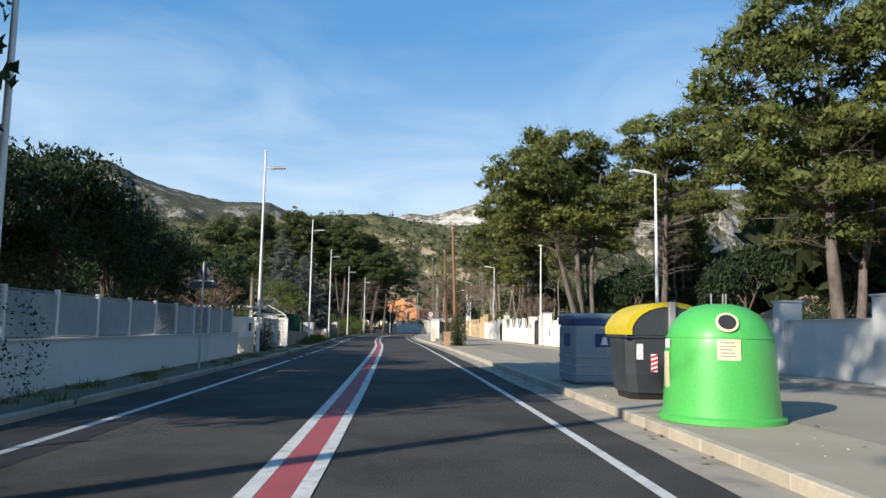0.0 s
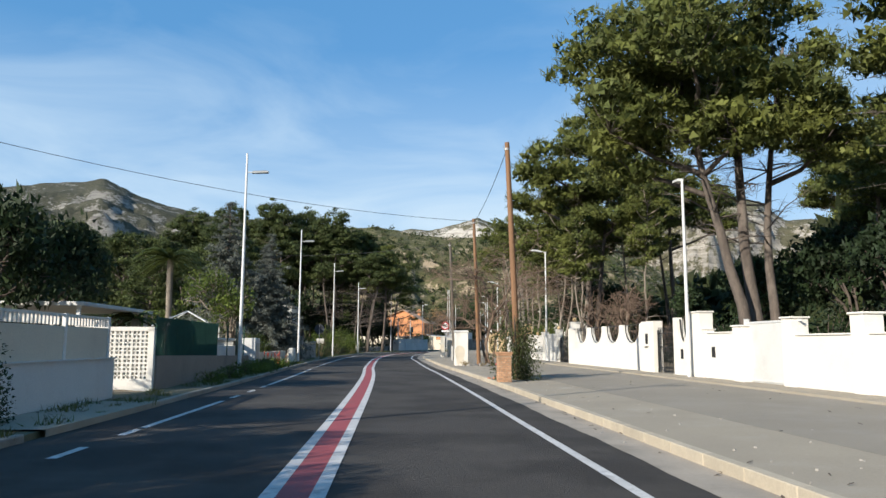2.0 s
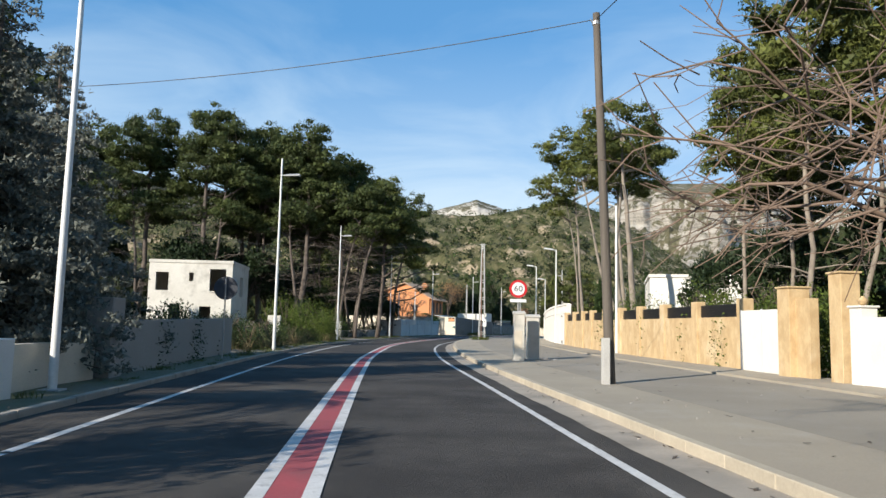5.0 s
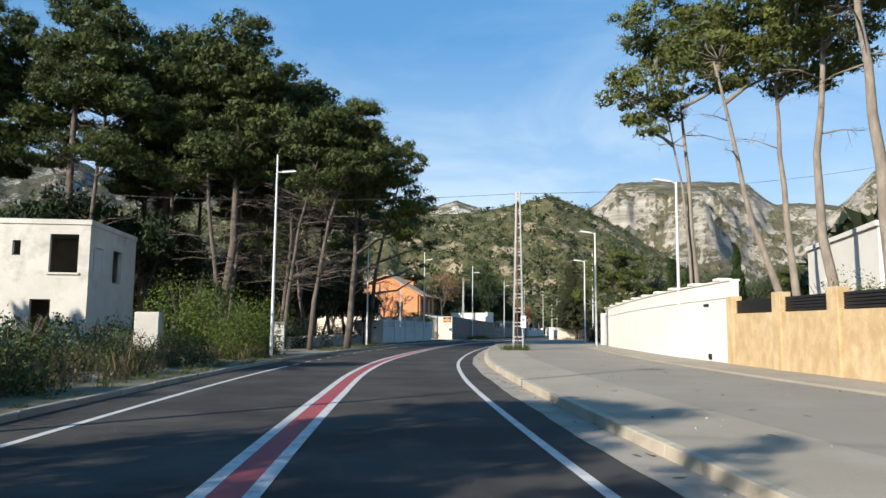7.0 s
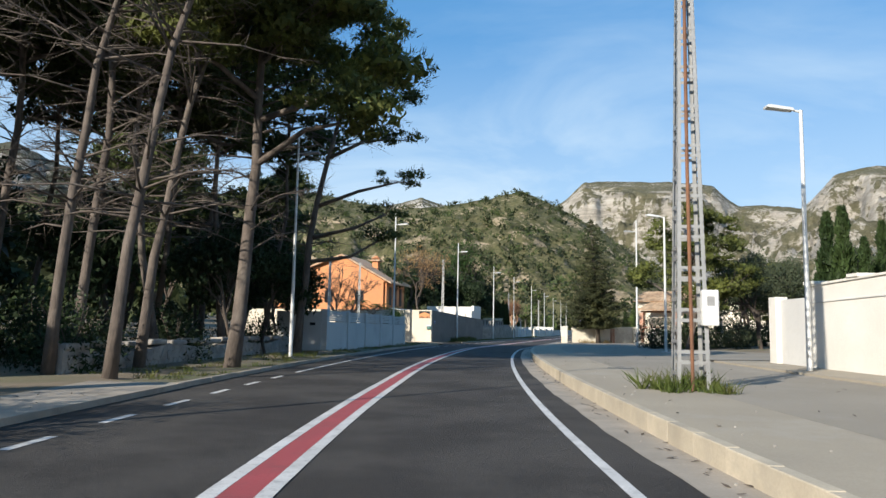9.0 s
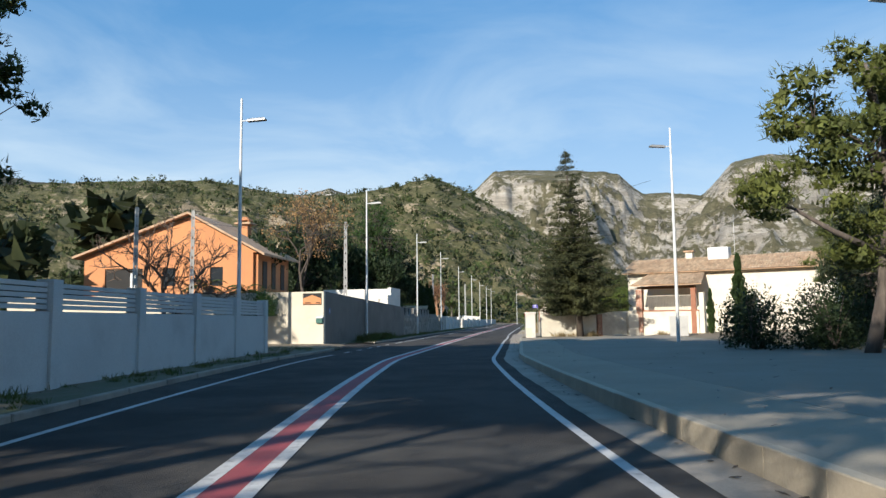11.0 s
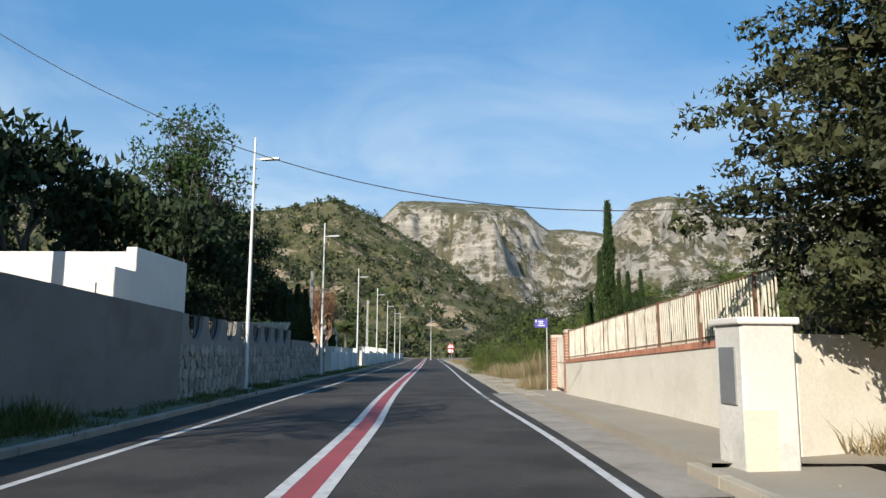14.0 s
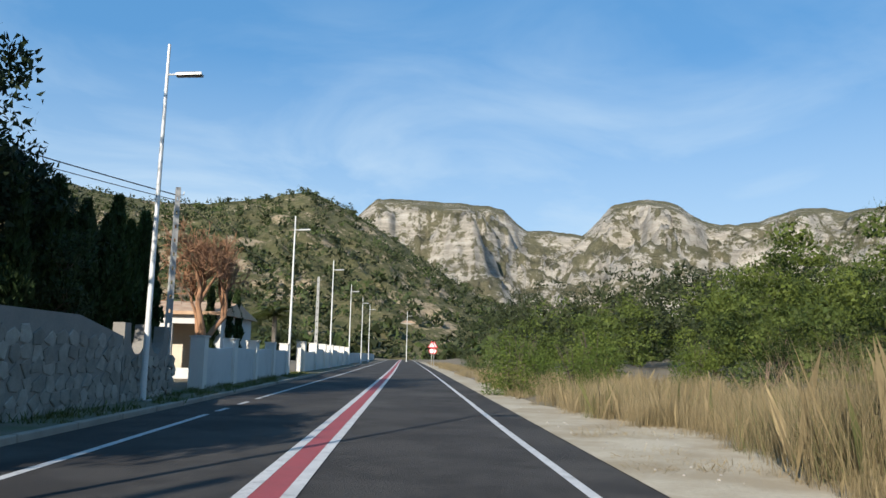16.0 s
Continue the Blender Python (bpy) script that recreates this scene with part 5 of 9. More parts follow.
# the next gardens
RB = 12.05
wd = wall_run("white garden wall with stepped pillars and small round finials", white_wall, 68.3, 69.6, RB, 2.1)
pd = pillar(68.6, RB, 0.5, 2.4, white_wall, wd, 0.06)
part("ball", Geo().lathe([(0.02, 2.46), (0.1, 2.5), (0.14, 2.6), (0.1, 2.71), (0.02, 2.74)], 12), beige_stone, pd, smooth=True)
bar_gate("driveway_gate", "black iron driveway gate, closed", 69.7, 72.2, RB, 1.55, black_iron, 16)
we = wall_run("white garden wall with lower stretches between pillars", white_wall, 72.3, 82.3, RB, lambda y: 1.62 + 0.22 * (y < 76.5), cap=0.0)
for y, h in ((72.6, 2.05), (76.8, 1.95), (79.4, 1.75), (82.2, 1.85)):
    pq = pillar(y, RB, 0.42, h, white_wall, we, 0.05)
    part("ball", Geo().lathe([(0.02, h + 0.05), (0.09, h + 0.09), (0.12, h + 0.17), (0.02, h + 0.28)], 10), beige_stone, pq, smooth=True)
bp2 = wall_run("beige stone gate piers with a white metal door", beige_stone, 84.2, 85.4, RB, 2.15)
pillar(82.9, RB, 0.5, 2.7, beige_stone, bp2)
pillar(85.2, RB, 0.6, 2.45, beige_stone, bp2)
wg = thing("driveway_gate", "white sheet-metal driveway gate, closed", "gate", side_pose(86.9, RB))
part("sheet", Geo().box(-0.03, -1.35, 0.06, 0.03, 1.35, 1.9, 0.01), white_wall, wg)
for e in (-1.3, 0, 1.3):
    part("stile", Geo().box(-0.045, e - 0.04, 0.04, -0.031, e + 0.04, 1.92), galv, wg)
RC = 12.35
wf = wall_run("beige stone-clad garden wall with dark louvred panels on top", beige_stone, 88.4, 118.0, RC, 1.72)
ys = [88.6, 92.2, 95.6, 98.9, 102.2, 105.4, 108.6, 111.2, 114.3, 117.7]
for y in ys:
    pillar(y, RC, 0.5, 2.3, beige_stone, wf, 0.0, depth=0.34)
slat = Geo().box(-0.012, -0.5, -0.03, 0.012, 0.5, 0.03).mesh("slat", black_iron)
for a, b in zip(ys[:-1], ys[1:]):
    ln = math.dist(beside(a, RC), beside(b, RC)) - 0.56
    lv = part("louvre_panel", Geo().box(0.02, -ln / 2, 1.72, 0.05, ln / 2, 2.16), black_iron, wf)
    lv.matrix_basis = side_pose((a + b) / 2, RC)
    for k in range(5):
        sl = part("slat", slat, None, lv)
        sl.matrix_basis = pose(-0.01, 0, 1.78 + 0.085 * k) @ Matrix.Diagonal((1, ln, 1, 1))
# long white wall
RD = lambda y: float(np.interp(y, [118, 124, 146], [12.5, 12.35, 12.2]))
wh = wall_run("long sunlit white garden wall with capped top", white_wall, 118.0, 143.6, RD, lambda y: float(np.interp(y, [118, 143.6], [2.85, 2.45])), 0.3)
part("ledge", cap_mesh(118.0, 143.6, lambda y: RD(y) - 0.16, lambda y: float(np.interp(y, [118, 143.6], [2.28, 1.95])), 0.03, 0.04), pale_wall, wh)
part("coping", cap_mesh(118.0, 143.6, RD, lambda y: float(np.interp(y, [118, 143.6], [2.85, 2.45])), 0.06, 0.4), white_wall, wh)
for k in range(10):
    y = 119 + 2.7 * k
    part("coping_block", Geo().box(-0.24, -0.3, 0, 0.24, 0.3, 0.09, 0.01), white_wall, wh).matrix_basis = side_pose(y, RD(y), ground_right(y, 12.3) + float(np.interp(y, [118, 143.6], [2.91, 2.51])))
part("vent", Geo().box(-0.19, -0.22, 2.02, -0.15, 0.22, 2.12), black_iron, wh).matrix_basis = side_pose(120.2, 12.45)
part("vent", Geo().box(-0.19, -0.13, 0.12, -0.15, 0.13, 0.32), black_iron, wh).matrix_basis = side_pose(119.9, 12.45)
we2 = thing("side_gate", "plain white metal side gate and end pillar", "gate", side_pose(145.0, 12.2))
part("sheet", Geo().box(-0.03, -1.2, 0.05, 0.03, 0.9, 2.15, 0.01), pale_wall, we2)
part("post", Geo().box(-0.2, 0.9, -0.2, 0.2, 1.5, 2.25, 0.012), white_wall, we2)


# ---- walls on the other side ----
LEFT = -5.85


def mesh_panel(geo, y0, y1, z0, z1, x=0.0, pitch=0.11, r=0.006):
    """Wire netting as crossed strands."""
    for k in range(int((y1 - y0 + (z1 - z0)) / pitch)):
        a = y0 + k * pitch
        p, q = (a, z0), (a - (z1 - z0), z1)
        for s in (1, -1):
            pts = [(u if s > 0 else y0 + y1 - u, v) for u, v in (p, q)]
            (u0, v0), (u1, v1) = pts
            lo, hi = min(y0, y1), max(y0, y1)
            t0, t1 = 0.0, 1.0
            if u1 != u0:
                ta, tb = sorted(((lo - u0) / (u1 - u0), (hi - u0) / (u1 - u0)))
                t0, t1 = max(t0, ta), min(t1, tb)
            if t1 - t0 > 0.02:
                geo.tube([(x, u0 + (u1 - u0) * t0, v0 + (v1 - v0) * t0), (x, u0 + (u1 - u0) * t1, v0 + (v1 - v0) * t1)], r, 3, False)
    return geo


w0 = wall_run("low white rendered wall under a netting fence", pale_wall, -22, 31.6, LEFT, 0.92, cap=0.03)
fence0 = thing("netting_fence", "white-posted fence with grey shade netting on a low wall", "fence")
fp = Geo().box(-0.045, -0.045, 0.0, 0.045, 0.045, 0.98, 0.008).mesh("post", galv)
cloth = material("shade_netting", (0.36, 0.37, 0.36), (0.26, 0.27, 0.27), 0.8, 1.2, 0.7, 0.3, 40)
posts = [-18, -14, -10, -6, -2, 2, 6, 10, 12.9, 14.9, 16.9, 18.9, 20.9, 22.9, 24.9, 26.9, 28.8, 30.8]
for i, y in enumerate(posts):
    part("post", fp, None, fence0).matrix_basis = side_pose(y, LEFT, 1.02)
    if i + 1 < len(posts):
        ln = math.dist(beside(y, LEFT), beside(posts[i + 1], LEFT)) - 0.1
        net = Geo()
        mesh_panel(net, -ln / 2, ln / 2, 0.06, 0.9, 0.0, 0.09, 0.008)
        for z in (0.05, 0.92):
            net.tube([(0, -ln / 2, z), (0, ln / 2, z)], 0.012, 4)
        part("netting", net, steel_net, fence0).matrix_basis = side_pose((y + posts[i + 1]) / 2, LEFT, 1.02)
        if i in (8, 9, 10, 11, 13, 15, 16):
            part("cloth", Geo().box(0.02, -ln / 2, 0.08, 0.026, ln / 2, 0.88), cloth, fence0).matrix_basis = side_pose((y + posts[i + 1]) / 2, LEFT, 1.02)
pier0 = thing("wall_gatepost", "white block gate pier with a cream base", "gate pier", side_pose(33.6, LEFT - 0.2), kind="structure")
part("base", Geo().box(-0.45, -1.0, -0.2, 0.45, 1.0, 0.75, 0.02), cream_wall, pier0)
part("block", Geo().box(-0.42, -0.95, 0.75, 0.42, 0.95, 1.62, 0.02), white_wall, pier0)
# flat dark sheet on the face, painted as the shade of a niche
part("niche", Geo().box(0.415, -0.3, 1.0, 0.43, 0.3, 1.35), dark_open, pier0)
w1 = wall_run("low white rendered wall with a mesh fence on top", pale_wall, 38.5, 44.4, LEFT - 0.1, 0.92, cap=0.03)
fence1 = thing("netting_fence", "white steel frame fence with cream panels", "fence")
for y in (38.7, 41.8, 44.2):
    part("post", fp, None, fence1).matrix_basis = side_pose(y, LEFT - 0.1, 1.02)
for a, b in ((38.7, 41.8), (41.8, 44.2)):
    ln = b - a - 0.1
    part("sheet", Geo().box(0.0, -ln / 2, 0.02, 0.012, ln / 2, 0.72), cream_wall, fence1).matrix_basis = side_pose((a + b) / 2, LEFT - 0.1, 1.02)
    lat = Geo()
    for k in range(int(ln / 0.16)):
        lat.box(-0.02, -ln / 2 + 0.16 * k, 0.74, 0.02, -ln / 2 + 0.16 * k + 0.07, 0.92)
    lat.box(-0.03, -ln / 2, 0.92, 0.03, ln / 2, 0.97)
    part("lattice", lat, white_wall, fence1).matrix_basis = side_pose((a + b) / 2, LEFT - 0.1, 1.02)

# pierced white block screen: frame with small square openings
bb = thing("wall_screen", "white screen wall of pierced concrete blocks", "screen wall", side_pose(47.2, LEFT + 0.1) @ pose(-1.3, 0, 0, 0, 0, 90), kind="structure")
part("frame", Geo().box(-0.08, -1.3, -0.2, 0.08, 1.3, 0.28, 0.01), white_wall, bb)
part("frame", Geo().box(-0.08, -1.3, 0.28, 0.08, -1.16, 1.72), white_wall, bb)
part("frame", Geo().box(-0.08, 1.16, 0.28, 0.08, 1.3, 1.72), white_wall, bb)
part("frame", Geo().box(-0.08, -1.3, 1.62, 0.08, 1.3, 1.74, 0.01), white_wall, bb)
blk = Geo()
for a, b, c, d2 in ((-0.115, -0.115, 0.115, -0.085), (-0.115, 0.085, 0.115, 0.115), (-0.115, -0.085, -0.085, 0.085), (0.085, -0.085, 0.115, 0.085)):
    blk.box(-0.06, a, b, 0.06, c, d2)
blk.box(-0.05, -0.02, -0.085, 0.05, 0.02, 0.085)
blk.box(-0.05, -0.085, -0.02, 0.05, 0.085, 0.02)
blk_me = blk.mesh("block", white_wall)
for i in range(10):
    for j in range(6):
        part("block", blk_me, None, bb).matrix_basis = pose(0, -1.045 + 0.232 * i, 0.40 + 0.226 * j)
w2 = wall_run("low brown rendered retaining wall", material("brown_render", (0.27, 0.23, 0.19), (0.2, 0.17, 0.145), 0.92, 0.5, 0.6, 0.3, 20, stain=(0.14, 0.12, 0.1), stain_scale=0.6, stain_amount=0.6),
              47.4, 62.2, LEFT, lambda y: float(np.interp(y, [47, 62], [0.95, 0.72])))
fence2 = thing("netting_fence", "green steel posts with dark green windbreak netting", "fence")
gp = Geo().tube([(0, 0, 0), (0, 0, 1.35)], 0.025, 6).mesh("post", green_net)
for i in range(8):
    y = 48 + 2.0 * i
    part("post", gp, None, fence2).matrix_basis = side_pose(y, LEFT - 0.1, 0.85)
    if i < 4:
        g = mesh_panel(Geo(), -1.0, 1.0, 0.02, 1.3, 0.0, 0.07, 0.009)
        part("netting", g, green_net, fence2).matrix_basis = side_pose(y + 1.0, LEFT - 0.1, 0.85)
# balustraded white garden wall further in
wi = thing("wall_terrace", "white terrace wall with a small balustrade", "garden wall", side_pose(59.0, LEFT - 0.75, 0.2), kind="structure")
part("wall_body", Geo().box(-0.12, -3.7, -0.3, 0.12, 3.7, 1.08), pale_wall, wi)
part("rail", Geo().box(-0.14, -3.7, 1.33, 0.14, 3.7, 1.42, 0.01), white_wall, wi)
bal = Geo().lathe([(0.05, 0), (0.03, 0.04), (0.065, 0.1), (0.035, 0.2), (0.05, 0.27)], 8).mesh("baluster", white_wall, True)
for k in range(25):
    part("baluster", bal, None, wi).matrix_basis = pose(0, -3.5 + 0.29 * k, 1.07)
pier1 = thing("wall_gatepost", "pale grey block pier with a metal service door", "gate pier", side_pose(63.1, LEFT), kind="structure")
part("block", Geo().box(-0.4, -0.75, -0.2, 0.4, 0.75, 1.55, 0.02), pale_wall, pier1)
part("door", Geo().box(0.4, -0.45, 0.15, 0.42, 0.45, 1.3), dull_metal, pier1)
w3 = wall_run("low grey rendered garden wall", cream_wall, 63.9, 77.2, LEFT - 0.1, 0.8)
wp = thing("panel", "small whitewashed masonry panel by the wall", "masonry panel", side_pose(78.0, LEFT + 0.35, 0.08))
part("block", Geo().box(-0.14, -0.75, -0.15, 0.14, 0.75, 1.0, 0.02), white_wall, wp)
pier2 = thing("wall_gatepost", "grey block gate pier", "gate pier", side_pose(83.8, LEFT + 0.1), kind="structure")
part("block", Geo().box(-0.3, -0.4, -0.2, 0.3, 0.4, 1.85, 0.02), grey_wall, pier2)
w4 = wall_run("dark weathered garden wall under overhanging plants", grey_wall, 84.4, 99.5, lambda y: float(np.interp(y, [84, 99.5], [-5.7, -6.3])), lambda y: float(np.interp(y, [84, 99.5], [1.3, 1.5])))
w4b = wall_run("low grey wall going on past the lamp post", cream_wall, 78.9, 83.2, LEFT, 0.85)

# grove: low dry-stone wall, driveway pier
wst = wall_run("low mossy dry-stone wall in front of the pine grove", grey_stone, 138.5, 158.5, -8.2, lambda y: 0.55 + 0.12 * math.sin(2.1 * y), 0.45)
for k in range(13):
    y = 139.2 + 1.5 * k
    part("coping_stone", Geo().box(-0.28, -0.62, 0, 0.28, 0.62, 0.16, 0.04), grey_stone, wst).matrix_basis = side_pose(y, -8.2, 0.72 + 0.12 * math.sin(2.1 * y), 4 * math.sin(k * 7.0))
pier3 = thing("wall_gatepost", "weathered concrete gate pier with a flat cap", "gate pier", pose(-12.9, 134.8, 0.1, 0, 0, 6), kind="structure")
part("block", Geo().box(-0.27, -0.27, -0.2, 0.27, 0.27, 1.55, 0.02), ruin_wall, pier3)
part("cap", Geo().box(-0.34, -0.34, 1.55, 0.34, 0.34, 1.66, 0.02), grey_wall, pier3)
blkc = thing("concrete_block", "square weathered concrete block among weeds", "concrete block", pose(-16.9, 125.6, 0.3, 0, 0, 8))
part("block", Geo().box(-0.5, -0.5, -0.4, 0.5, 0.5, 1.75, 0.03), ruin_wall, blkc)

# white panelled wall before the side street
# white wall given the grey render as its shaded tone
wE = thing("wall_garden", "white panelled garden wall with capped pillars, in the shade", "garden wall", kind="structure")
A, B = Vector((-8.25, 160.3, 0)), Vector((-3.31, 180.3, 0))
wdir = (B - A).normalized()
wturn = -math.degrees(math.atan2(wdir.x, wdir.y))
wE.matrix_basis = pose(A.x, A.y, 0.1, 0, 0, wturn)
lenE = (B - A).length
part("wall_body", Geo().box(-0.12, 0, -0.3, 0.12, lenE, 1.55), pale_wall, wE)
part("return_wall", Geo().box(-2.6, -0.12, -0.3, -0.12, 0.12, 2.1), pale_wall, wE)
part("letter_slot", Geo().box(-0.75, -0.14, 1.35, -0.45, -0.119, 1.5), black_iron, wE)
stops = [0.1, 4.2, 8.3, 12.4, 16.5, lenE - 0.1]
for k, s in enumerate(stops):
    part("pillar", Geo().box(-0.19, s - 0.19, -0.3, 0.19, s + 0.19, 2.22, 0.012), pale_wall, wE)
    if k:
        a, b = stops[k - 1] + 0.19, s - 0.19
        for j in range(5):
            part("louvre", Geo().box(-0.06, a, 1.60 + 0.115 * j, 0.06, b, 1.69 + 0.115 * j), pale_wall, wE)

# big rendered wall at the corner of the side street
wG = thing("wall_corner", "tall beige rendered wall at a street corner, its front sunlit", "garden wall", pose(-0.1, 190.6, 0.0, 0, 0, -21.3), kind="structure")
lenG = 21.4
# side face coloured darker than the front: its shade is in the render colour
part("wall_body", Geo().loft([[(-0.25, 0, -0.3), (0, 0, -0.3), (0, 0, 3.12), (-0.25, 0, 3.12)], [(-0.25, lenG, -0.3), (0, lenG, -0.3), (0, lenG, 2.55), (-0.25, lenG, 2.55)]]), material("shaded_corner_render", (0.22, 0.20, 0.175), (0.17, 0.155, 0.135), 0.92, 0.4, 0.7, 0.25, 22, stain=(0.11, 0.1, 0.085), stain_scale=0.5, stain_amount=0.7), wG)
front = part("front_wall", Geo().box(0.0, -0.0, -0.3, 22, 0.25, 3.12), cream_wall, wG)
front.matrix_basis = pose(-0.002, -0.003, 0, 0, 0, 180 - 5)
wG["label"] = "tall beige rendered wall at a street corner, its front sunlit"


def front_pose(x, z):
    return front.matrix_basis @ pose(x, 0.25, z)


# no recess here: a thin dark sheet carries the alcove's shade
alc = part("letter_alcove", Geo().box(0.12, 0.0, 2.35, 1.28, 0.012, 3.02), dark_open, wG)
alc.matrix_basis = front_pose(0, 0)
roofp = [(-0.55, 2.4), (0.55, 2.4), (0.55, 2.72), (0, 2.92), (-0.55, 2.72)]
lb = part("letter_house", Geo().loft([[(0.7 + x, y, z) for x, z in roofp] for y in (0.0, 0.05)]), orange_wall, wG, "orange gabled letterbox front")
lb.matrix_basis = front_pose(0, 0.0)
part("slot", Geo().box(0.78, 0.05, 2.44, 1.15, 0.054, 2.5), dark_open, lb)
part("slot", Geo().box(0.2, 0.05, 2.44, 0.45, 0.054, 2.5), dark_open, lb)
mb = thing("mail_box", "small green metal letterbox on the corner of the wall", "letterbox", wG.matrix_basis @ front_pose(0.22, 1.3))
part("box", Geo().box(-0.2, 0.0, 0, 0.2, 0.14, 0.28, 0.02), material("green_metal", (0.03, 0.13, 0.10), (0.02, 0.1, 0.08), 0.5, 2, 0.5, 0.05, 30), mb)
part("lid", Geo().loft([[(-0.22, 0, 0.28), (0.22, 0, 0.28), (0.22, 0.17, 0.28), (-0.22, 0.17, 0.28)], [(-0.2, 0, 0.37), (0.2, 0, 0.37), (0.2, 0.05, 0.37), (-0.2, 0.05, 0.37)]]), galv, mb)
npl = thing("number_sign", "small blue plate with two pale bars", "sign", wG.matrix_basis @ pose(0.006, 0.75, 2.0))
part("plate", Geo().box(0, -0.13, -0.16, 0.012, 0.13, 0.16), sign_blue, npl)
for k in (-0.045, 0.045):
    part("bar", Geo().box(0.012, k - 0.015, -0.09, 0.016, k + 0.015, 0.09), sign_white, npl)

# white block behind it
wbk = thing("outbuilding", "small sunlit white flat-roofed block behind the wall", "outbuilding", pose(6.6, 209.9, 0.15, 0, 0, -21.3))
part("wall", Geo().box(-6.0, -0.3, -0.3, -0.32, 3.2, 3.95, 0.02), white_wall, wbk)
part("parapet", Geo().box(-0.318, -0.42, -0.3, -0.02, 3.2, 4.06, 0.02), white_wall, wbk)
part("wall", Geo().box(-0.45, -1.6, 0, -0.02, -0.3, 3.4, 0.02), white_wall, wbk)
part("pipe", Geo().tube([(-1.1, -0.36, 2.4), (-1.1, -0.36, 3.1), (-0.7, -0.36, 3.05), (-0.7, -0.36, 2.4)], 0.025, 6), black_iron, wbk)
# scalloped stone wall, then rubble wall
sL = scallop_wall("grey stone-faced garden wall with round hollows on top", joint_mat, 208.72, 8, 1.98, 2.45, 0.75, 0.55, -5.85, 0.0, 0.3, True)
wR = wall_run("rubble stone wall, sunlit in patches", joint_mat, 225.2, 232.3, -5.9, lambda y: 2.0 if y < 231.6 else 1.6, 0.34)
sL2 = scallop_wall("low stone garden wall with two hollows", joint_mat, 232.3, 2, 1.5, 1.95, 0.8, 0.4, -5.9, 0.0, 0.3, False)
w5 = wall_run("pale garden wall beside the bend", pale_wall, 239.0, 256, -5.9, lambda y: 1.35 + 0.08 * (int(y / 3) % 2), 0.24)
for y in (239.2, 243.5, 247.5, 251.7, 255.8):
    pillar(y, -5.9, 0.5, 1.75, white_wall, w5)
w6 = wall_run("far white garden wall", white_wall, 262, 300, -6.0, lambda y: 1.35 + 0.25 * (int(y / 6) % 2), 0.24)
for y in range(263, 300, 6):
    pillar(y, -6.0, 0.6, 2.0, white_wall, w6)
w7 = wall_run("far grey garden wall", pale_wall, 300, 380, -6.2, 1.4, 0.24)


# ---- street furniture ----
def lamp_left():
    t = thing("street_lamp", "tall white steel street lamp with a short arm below its tip", "street lamp", group="street lamps")
    part("base_plate", Geo().box(-0.2, -0.2, -0.05, 0.2, 0.2, 0.03, 0.01), dull_metal, t)
    part("pole", Geo().tube([(0, 0, 0), (0, 0, 1.2), (0, 0, 5), (0, 0, 9.65)], [0.085, 0.08, 0.062, 0.04], 12), galv, t, smooth=True)
    part("arm", Geo().tube([(0, 0, 8.78), (0.35, 0, 8.8)], 0.025, 6), galv, t)
    part("lamp_head", Geo().loft([[(0.25, -0.11, 8.74), (0.95, -0.13, 8.78), (0.95, 0.13, 8.78), (0.25, 0.11, 8.74)], [(0.25, -0.11, 8.80), (0.95, -0.13, 8.84), (0.95, 0.13, 8.84), (0.25, 0.11, 8.80)],
                                  [(0.3, -0.07, 8.85), (0.85, -0.08, 8.88), (0.85, 0.08, 8.88), (0.3, 0.07, 8.85)]]), dull_metal, t, "flat grey lantern")
    return t


def lamp_right():
    t = thing("street_lamp", "white steel street lamp with a flat lantern reaching over the road", "street lamp", group="street lamps")
    part("base_plate", Geo().box(-0.2, -0.2, -0.05, 0.2, 0.2, 0.03, 0.01), dull_metal, t)
    part("pole", Geo().tube([(0, 0, 0), (0, 0, 1.2), (0, 0, 4), (0, 0, 7.5)], [0.08, 0.075, 0.062, 0.05], 12), galv, t, smooth=True)
    part("arm", Geo().tube([(0, 0, 7.45), (-0.3, 0, 7.52)], 0.035, 8), galv, t)
    part("lamp_head", Geo().loft([[(-0.25, -0.12, 7.47), (-1.0, -0.15, 7.56), (-1.0, 0.15, 7.56), (-0.25, 0.12, 7.47)], [(-0.25, -0.12, 7.54), (-1.0, -0.15, 7.62), (-1.0, 0.15, 7.62), (-0.25, 0.12, 7.54)],
                                  [(-0.3, -0.07, 7.58), (-0.9, -0.09, 7.66), (-0.9, 0.09, 7.66), (-0.3, 0.07, 7.58)]]), galv, t, "flat pale lantern")
    return t


def lamp_spots(rows, z=0.08):
    return [(x, y, z, turn_at(y) + a, s) for x, y, a, s in rows]


